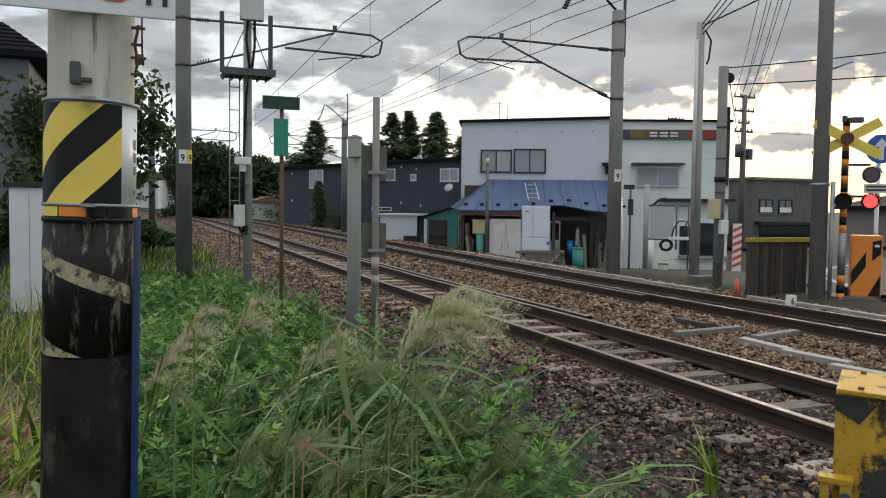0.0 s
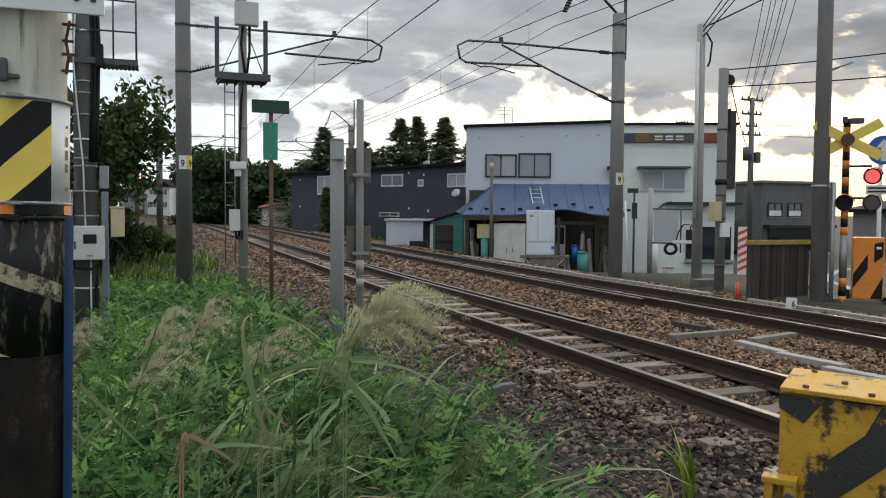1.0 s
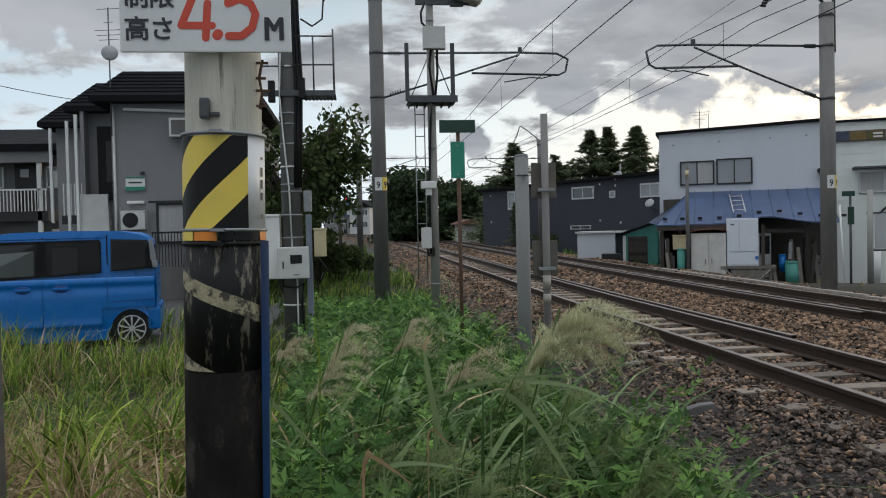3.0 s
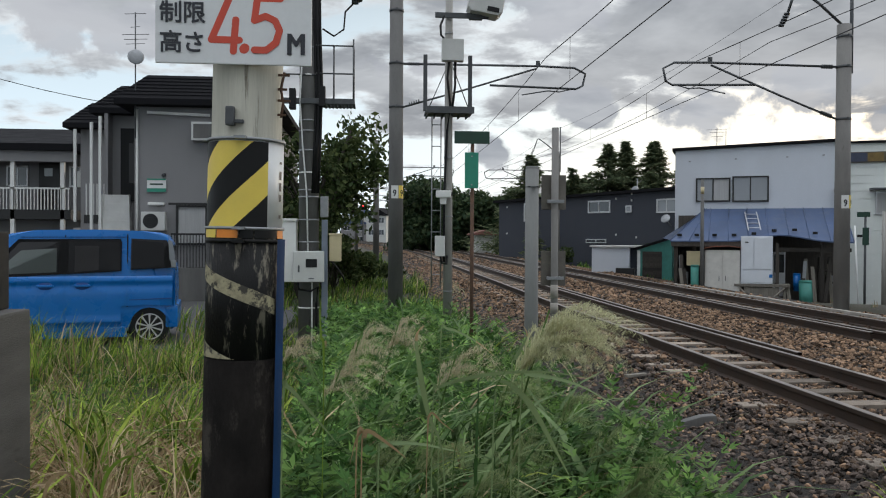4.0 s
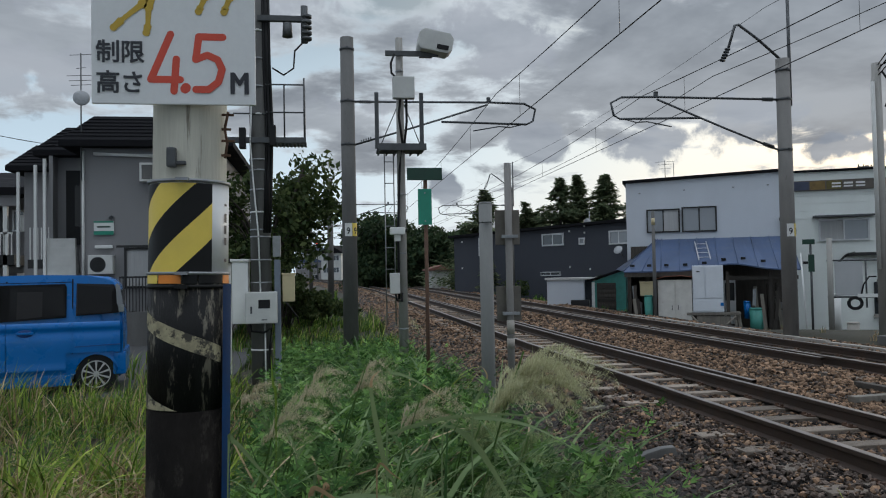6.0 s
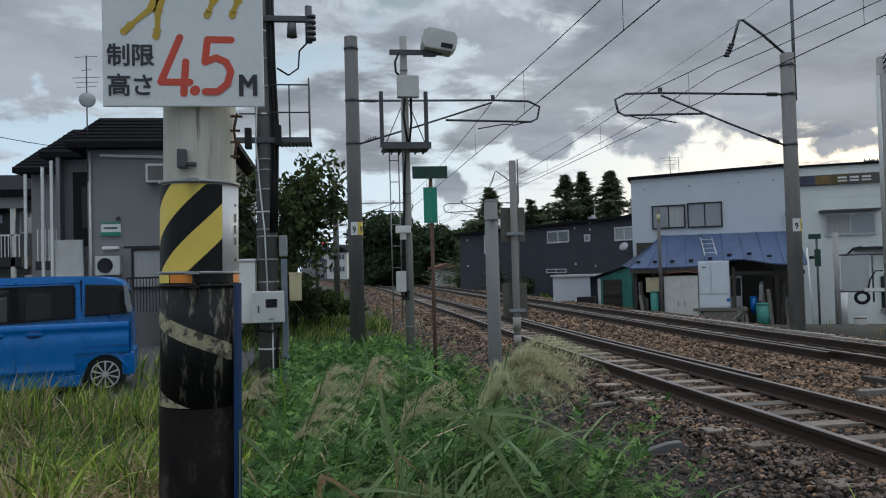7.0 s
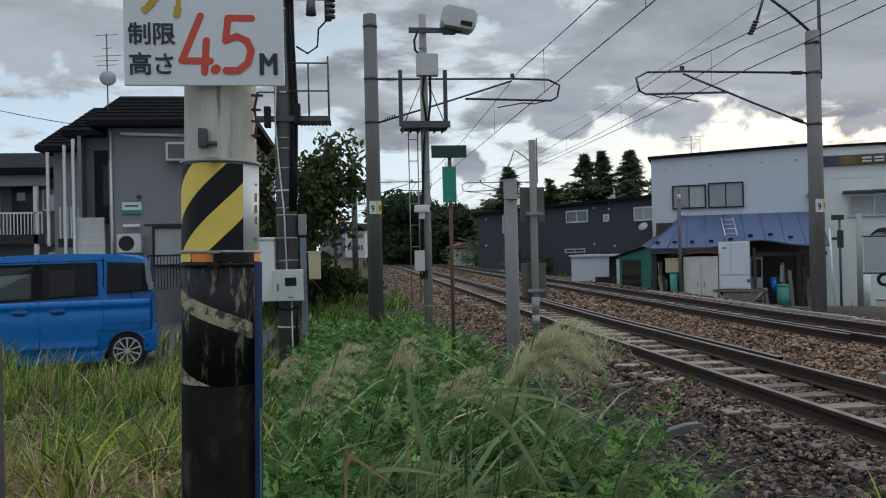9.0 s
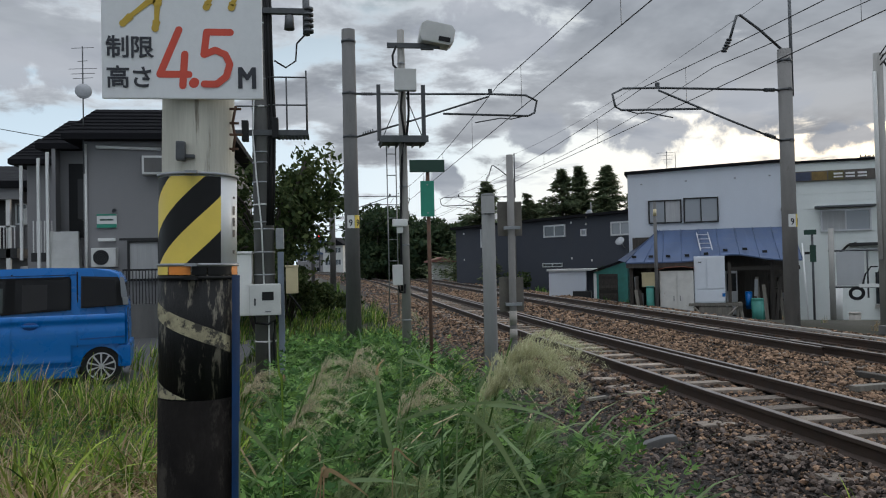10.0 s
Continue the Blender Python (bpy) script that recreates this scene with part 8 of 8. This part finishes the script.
def build_plants():
    # tall growth before the camera
    grass_object("tall_grass", 2600, (-0.35, 2.15, 1.5, 10.5), lambda x, y: stalk_height(x, y) * 1.14, (0.014, 0.036), [M_reed, M_grass_lt, M_grass_dry], "long green grass blades blown sideways beside the track", 21, (1.3, 2.6), 0.0, 0.8, (0.90, 0.06, 0.04), clear_of_pole, 8)
    mugwort("mugwort", 620, (-0.4, 2.35, 1.5, 4.6), lambda x, y: stalk_height(x, y) * 0.95, 22, (0.09, 0.17), 16)
    mugwort("mugwort", 620, (-0.4, 2.3, 4.6, 8.5), lambda x, y: stalk_height(x, y) * 0.95, 29, (0.11, 0.19), 12)
    mugwort("mugwort", 900, (-0.6, 2.2, 8.5, 17.0), lambda x, y: np.clip(stalk_height(x, y) * 0.9, 0.25, 1), 23, (0.12, 0.2), 8)
    weeds("weeds", 9000, (-0.4, 2.4, 1.5, 6.0), lambda x, y: stalk_height(x, y) * 0.60, 33)
    # lighter meadow towards the car
    grass_object("meadow_grass", 6000, (-5.5, -0.25, 2.0, 10.6), lambda x, y: np.clip(0.40 + 0.015 * y + 0.12 * np.sin(x * 3 + y * 2), 0.25, 0.66), (0.007, 0.018), [M_grass_lt, M_grass_dry, M_grass], "light green and straw-coloured meadow grass", 24, (0.6, 2.6), 0.1, 1.4, (0.36, 0.42, 0.22), clear_of_pole)
    grass_object("meadow_grass", 4200, (-7.0, -0.9, 9.0, 11.95), lambda x, y: 0.60 + 0.10 * np.sin(x * 2.3 + y), (0.010, 0.024), [M_grass_lt, M_grass_dry, M_grass], "taller green grass along the edge of the parking yard", 38, (0.2, 1.5), 0.1, 1.4, (0.50, 0.22, 0.28), clear_of_pole)
    grass_object("dead_grass", 3400, (-2.6, -0.45, 2.6, 6.2), lambda x, y: 0.68 + 0.12 * np.sin(x * 4 + y * 3), (0.005, 0.014), [M_grass_dry], "straw-brown dead grass stalks standing in the meadow", 35, (0.3, 2.2), 0.1, 1.6, keep=clear_of_pole)
    grass_object("dead_grass", 2800, (-2.5, -0.45, 2.5, 5.6), lambda x, y: 0.60 + 0.08 * np.sin(x * 5 + y * 3), (0.014, 0.030), [M_grass_dry], "broad withered leaves drooping in the meadow", 36, (1.6, 3.0), 0.1, 1.6, keep=clear_of_pole, levels=8)
    weeds("weeds", 7000, (-5.5, -0.3, 2.5, 10.8), lambda x, y: 0.30 + 0.0 * x, 25, (0.04, 0.085), M_weed, "low leafy weeds among the meadow grass")
    mugwort("mugwort", 300, (-2.2, -0.35, 2.1, 3.6), lambda x, y: 0.30 + 0.0 * x, 37, (0.06, 0.10), 9)
    grass_object("verge_grass", 9000, (-3.5, 2.0, 10.0, 30.0), lambda x, y: 0.45 + 0.1 * np.sin(x * 2 + y), (0.012, 0.028), [M_grass, M_grass_lt, M_grass_dry], "green verge grass along the line", 26, (0.3, 1.6), 0.1, 1.2, (0.62, 0.30, 0.08), clear_of_pole)
    grass_object("verge_grass", 5000, (10.9, 15.0, 28.0, 70.0), 0.6, (0.04, 0.09), [M_grass, M_grass_lt], "rough green growth beyond the far track", 27, (0.3, 1.4), 0.1, 1.5, (0.8, 0.2))
    grass_object("verge_grass", 500, (10.0, 11.4, 12.0, 24.0), 0.16, (0.01, 0.02), [M_grass_dry, M_grass], "sparse dry grass beside the far track", 28, (0.3, 1.4), 0.1, 1.5, (0.7, 0.3))
    # tufts that sway
    rnd = random.Random(8)
    for i in range(30):
        x, y = rnd.uniform(0.0, 1.75), rnd.uniform(2.3, 6.5)
        tuft(x, y, 18, float(stalk_height(np.array([x]), np.array([y]))[0]) * 1.15, (0.014, 0.034), 100 + i, [M_reed, M_grass_dry], "tuft of long green grass blades swaying in wind", amp=rnd.uniform(2.5, 5), curl=(1.1, 2.7))
    for i in range(8):
        x, y = rnd.uniform(-2.4, -0.5), rnd.uniform(3.2, 7.5)
        tuft(x, y, 50, 0.72, (0.005, 0.011), 140 + i, [M_grass_lt, M_grass_dry], "tuft of light meadow grass swaying in wind", spread=1.2, amp=rnd.uniform(2, 4))
    # broad arching leaves close to the camera
    for i in range(60):
        x, y = rnd.uniform(-0.05, 1.6), rnd.uniform(2.1, 5.2)
        tuft(x, y, 7, float(stalk_height(np.array([x]), np.array([y]))[0]) * rnd.uniform(1.2, 1.6), (0.026, 0.052), 510 + i, [M_reed, M_grass_dry], "broad green reed leaves arching over in wind", rnd.uniform(-0.6, 0.8), 1.2, 0.06, rnd.uniform(2.5, 4.5), "reed_leaves", curl=(1.1, 2.6))
    for i in range(64):
        tuft(rnd.uniform(-2.6, -0.5), rnd.uniform(2.5, 6.0), 16, rnd.uniform(0.62, 0.88), (0.014, 0.034), 2400 + i, [M_grass_dry], "clump of dry straw-coloured leaves in the meadow", 0.0, 2.0, 0.10, 2.5, "dry_leaves", curl=(1.0, 2.8))
    for i in range(50):
        tuft(rnd.uniform(-2.8, -0.5), rnd.uniform(2.5, 6.5), 16, rnd.uniform(0.72, 0.98), (0.018, 0.040), 290 + i, [M_grass_lt, M_grass], "clump of bright green broad grass in the meadow", 0.0, 1.8, 0.10, 3.0, "grass_tuft", curl=(0.8, 2.2))
    for i, (x, y, hh, ln) in enumerate(((0.62, 2.45, 1.15, -0.6), (0.45, 2.6, 1.1, 2.6), (0.85, 2.7, 1.1, 0.3), (0.3, 2.35, 0.95, 0.4), (1.1, 2.6, 0.9, -0.3))):
        tuft(x, y, 5, hh, (0.022, 0.034), 170 + i, [M_reed, M_grass_dry], "broad arching reed leaves swaying in wind", ln, 0.5, 0.05, 3.0, "reed_leaves", curl=(1.0, 2.1))
    for i, (x, y, hh) in enumerate(((0.35, 2.15, 0.72), (0.55, 2.2, 0.66), (0.1, 2.3, 0.7))):
        tuft(x, y, 3, hh, (0.016, 0.026), 180 + i, [M_grass_dry], "dry pale curled reed leaves", 0.3, 0.8, 0.04, 2.0, "dry_leaves", curl=(1.4, 2.4))
    tuft(3.06, 3.72, 12, 0.50, (0.022, 0.040), 190, [M_grass_lt, M_grass_dry], "small reed shoot growing from the ballast", 2.6, 0.9, 0.04, 3.0, "reed_shoot", -0.30, (0.5, 1.7))
    tuft(2.90, 3.70, 6, 0.30, (0.012, 0.02), 191, [M_grass_dry], "dry curled leaves lying on the ballast edge", 2.6, 1.2, 0.05, 2.0, "dry_leaves", -0.30)
    # single long leaves that stand out from the mass
    long_leaf, dry_leaf = "long folded reed leaf standing out of the weeds", "withered pale reed leaf folded over"
    for k, (y, w, mat, dry, pts) in enumerate((
            (1.85, 0.034, M_reed_pale, True, ((0.407, 0.745), (0.363, 0.891), (0.339, 1.007), (0.329, 1.094), (0.350, 1.125))),
            (1.83, 0.014, M_grass_dry, False, ((0.355, 0.80), (0.361, 0.896), (0.393, 0.873), (0.424, 0.849))),
            (1.55, 0.022, M_grass_dry, False, ((0.195, 0.86), (0.201, 0.908), (0.211, 0.922), (0.258, 0.89), (0.294, 0.86))),
            (1.57, 0.018, M_grass_dry, False, ((0.190, 0.87), (0.205, 0.915), (0.19, 0.90), (0.175, 0.84))),
            (2.0, 0.007, M_grass, False, ((0.444, 0.756), (0.517, 0.864), (0.582, 0.978), (0.641, 1.086))),
            (2.1, 0.036, M_reed_pale, False, ((0.56, 0.86), (0.581, 0.928), (0.647, 0.884), (0.696, 0.816), (0.746, 0.73), (0.795, 0.645))),
            (2.0, 0.028, M_reed_pale, False, ((0.25, 0.72), (0.267, 0.770), (0.359, 0.772), (0.483, 0.745))),
            (2.6, 0.020, M_grass_lt, False, ((0.049, 0.929), (0.039, 1.006), (0.032, 1.103))),
            (2.2, 0.026, M_reed_pale, False, ((0.40, 0.85), (0.425, 0.90), (0.563, 0.936), (0.737, 0.945), (0.899, 0.925))),
            (2.3, 0.018, M_reed_pale, True, ((0.43, 1.02), (0.454, 1.065), (0.543, 1.026), (0.62, 0.965))),
            (2.1, 0.024, M_reed_pale, True, ((0.64, 0.95), (0.650, 0.999), (0.684, 1.064), (0.672, 1.097))),
            (1.9, 0.026, M_reed_pale, False, ((-0.03, 0.92), (-0.018, 0.957), (0.037, 0.897), (0.121, 0.80))),
            (2.2, 0.028, M_reed_pale, False, ((0.66, 0.89), (0.684, 0.931), (0.842, 0.90), (0.987, 0.82))),
            (2.35, 0.024, M_grass_lt, False, ((-0.62, 0.45), (-0.60, 0.60), (-0.52, 0.66), (-0.44, 0.60))),
            (2.45, 0.026, M_grass_dry, False, ((-0.85, 0.40), (-0.83, 0.55), (-0.76, 0.58), (-0.71, 0.46))))):
        reed(pts, w * 0.6, mat, dry_leaf if mat == M_grass_dry else long_leaf, y, 600 + k, 1.6, dry, (-1.3, 1.1, 0.8)[k % 3])
    # plumes
    plume(0.68, 2.9, 1.075, 31, M_plume, 0.36, -0.1, amp=3.0, fingers=70, hairs=95, hair_w=0.0022)
    for i, (x, y, tp, s) in enumerate(((-0.06, 4.2, 0.84, 0.26), (0.20, 4.3, 0.88, 0.24), (0.42, 3.6, 0.82, 0.27), (-0.15, 3.5, 0.80, 0.26), (-0.45, 5.0, 0.7, 0.18))):
        plume(x, y, tp, 40 + i, M_plume_brown, s, 0.2, "brownish young grass plume bending in wind", 6.0, 20, 60, 0.0018)
    for i in range(11):
        x, y = rnd.uniform(-0.05, 1.35), rnd.uniform(2.5, 4.4)
        tp = ground_z(x, y) + float(stalk_height(np.array([x]), np.array([y]))[0]) * rnd.uniform(0.80, 1.05)
        plume(x, y, tp, 400 + i, M_panicle, 0.22, 0.1, "soft grey-green grass head drooping over the weeds", 5.0, 18, 60)
    plume(2.0, 14.5, 0.55, 50, M_plume, 0.4, 2.9, "pale grass plume at the ballast edge", 4.0, 16)
    # trees
    tree(-1.35, 22.5, -0.4, 5.1, 2.3, 61, 7000, 0.19, trunk_h=0.42, gap=0.20, low=0.44, limbs=44)
    tree(-2.1, 26.5, -0.4, 4.6, 1.4, 62, 2600, 0.18)
    tree(-1.0, 21.0, -0.4, 2.6, 0.7, 63, 2600, 0.12, label="dense dark shrub under the tree", trunk_h=0.1, name="shrub")
    tree(-1.6, 20.0, -0.4, 2.2, 0.8, 64, 2600, 0.12, label="dense dark shrub under the tree", trunk_h=0.1, name="shrub")
    for i, (x, y, hh) in enumerate(((-0.9, 24.0, 1.9), (-2.4, 21.5, 2.0), (-0.3, 26.0, 1.3), (-1.5, 28.0, 1.6), (0.3, 29.0, 1.0))):
        tree(x, y, -0.4, hh, 0.9, 640 + i, 2600, 0.13, label="low dark green bush beside the line", trunk_h=0.1, name="shrub")
    grass_object("verge_grass", 7000, (-9.0, 1.2, 26.0, 62.0), 0.55, (0.04, 0.09), [M_grass, M_grass_lt], "rough green growth along the far verge", 127, (0.3, 1.4), 0.1, 1.5, (0.8, 0.2))
    for i, (x, y, t, r) in enumerate(((19.1, 62, 8.9, 2.6), (20.9, 63, 9.3, 2.0), (22.9, 62, 9.2, 2.7), (12.9, 62, 7.9, 2.3), (16.5, 63, 7.0, 1.2), (24.6, 60, 7.6, 2.2), (17.6, 64, 6.3, 2.0), (21.9, 60, 6.6, 2.6))):
        conifer(x, y, -0.6, t + 0.7, r * 3.0, 70 + i, 11000, 0.28)
    rnd = random.Random(12)
    for i in range(15):
        u = i / 14
        x, y = 4.6 + 9.5 * u + rnd.uniform(-0.5, 0.5), 80 - 6 * u + rnd.uniform(-3, 3)
        tree(x, y, -0.6, (6.0 + 2.0 * math.exp(-((u - 0.15) / 0.12) ** 2)) * rnd.uniform(0.9, 1.1) + 0.6, 2.2, 90 + i, 5200, 0.5, M_wood_leaf, "dark dense tree of the wood beside the line", 0.2, gap=0.6, low=0.1)
    conifer(10.6, 50.0, -0.6, 3.6, 1.0, 110, 2600, 0.2, label="dark shrubby conifer against the charcoal house")
    tree(11.6, 47.5, -0.6, 1.5, 0.9, 111, 1800, 0.16, label="low green bush beside the house", trunk_h=0.1, name="shrub")
    for i in range(7):
        tree(13 + i * 1.0, 41.5 - i * 0.6, -0.6, rnd.uniform(1.0, 1.8), 0.8, 120 + i, 1400, 0.15, M_wood_leaf, "low dark bush before the charcoal house", 0.1, "shrub")


def motions():
    """Grass and plumes rock about their roots as the gusts pass; the two crossing lamps seem to take turns as added
    cover discs swing over their steady lenses.
    """
    for ob, x, y, z, amp, seed in SWAYERS:
        p, q = (seed * 1.7) % 6.28, (seed * 0.9) % 6.28
        rows = []
        for i in range(26):
            t = i * 0.4
            g = 0.6 + 0.4 * math.sin(0.9 * t + q)
            rows.append((t, pose(x, y, z, amp * 0.4 * g * math.sin(3.1 * t + q), amp * (0.35 + 0.65 * g * math.sin(4.2 * t + p - 1.5 * x)), 0)))
        walk(ob, rows)
    for lamp, rows in LAMPS:
        walk(lamp, rows)


spots = build_sleepers()
build_ballast(spots)
lineside_pieces()
build_rail(TRACKS[0] + GAUGE / 2 + 0.20, "guard_rail", 8.3, 60)
build_rail(TRACKS[1] - GAUGE / 2 - 0.20, "guard_rail", 11.0, 60)
build_plants()
motions()
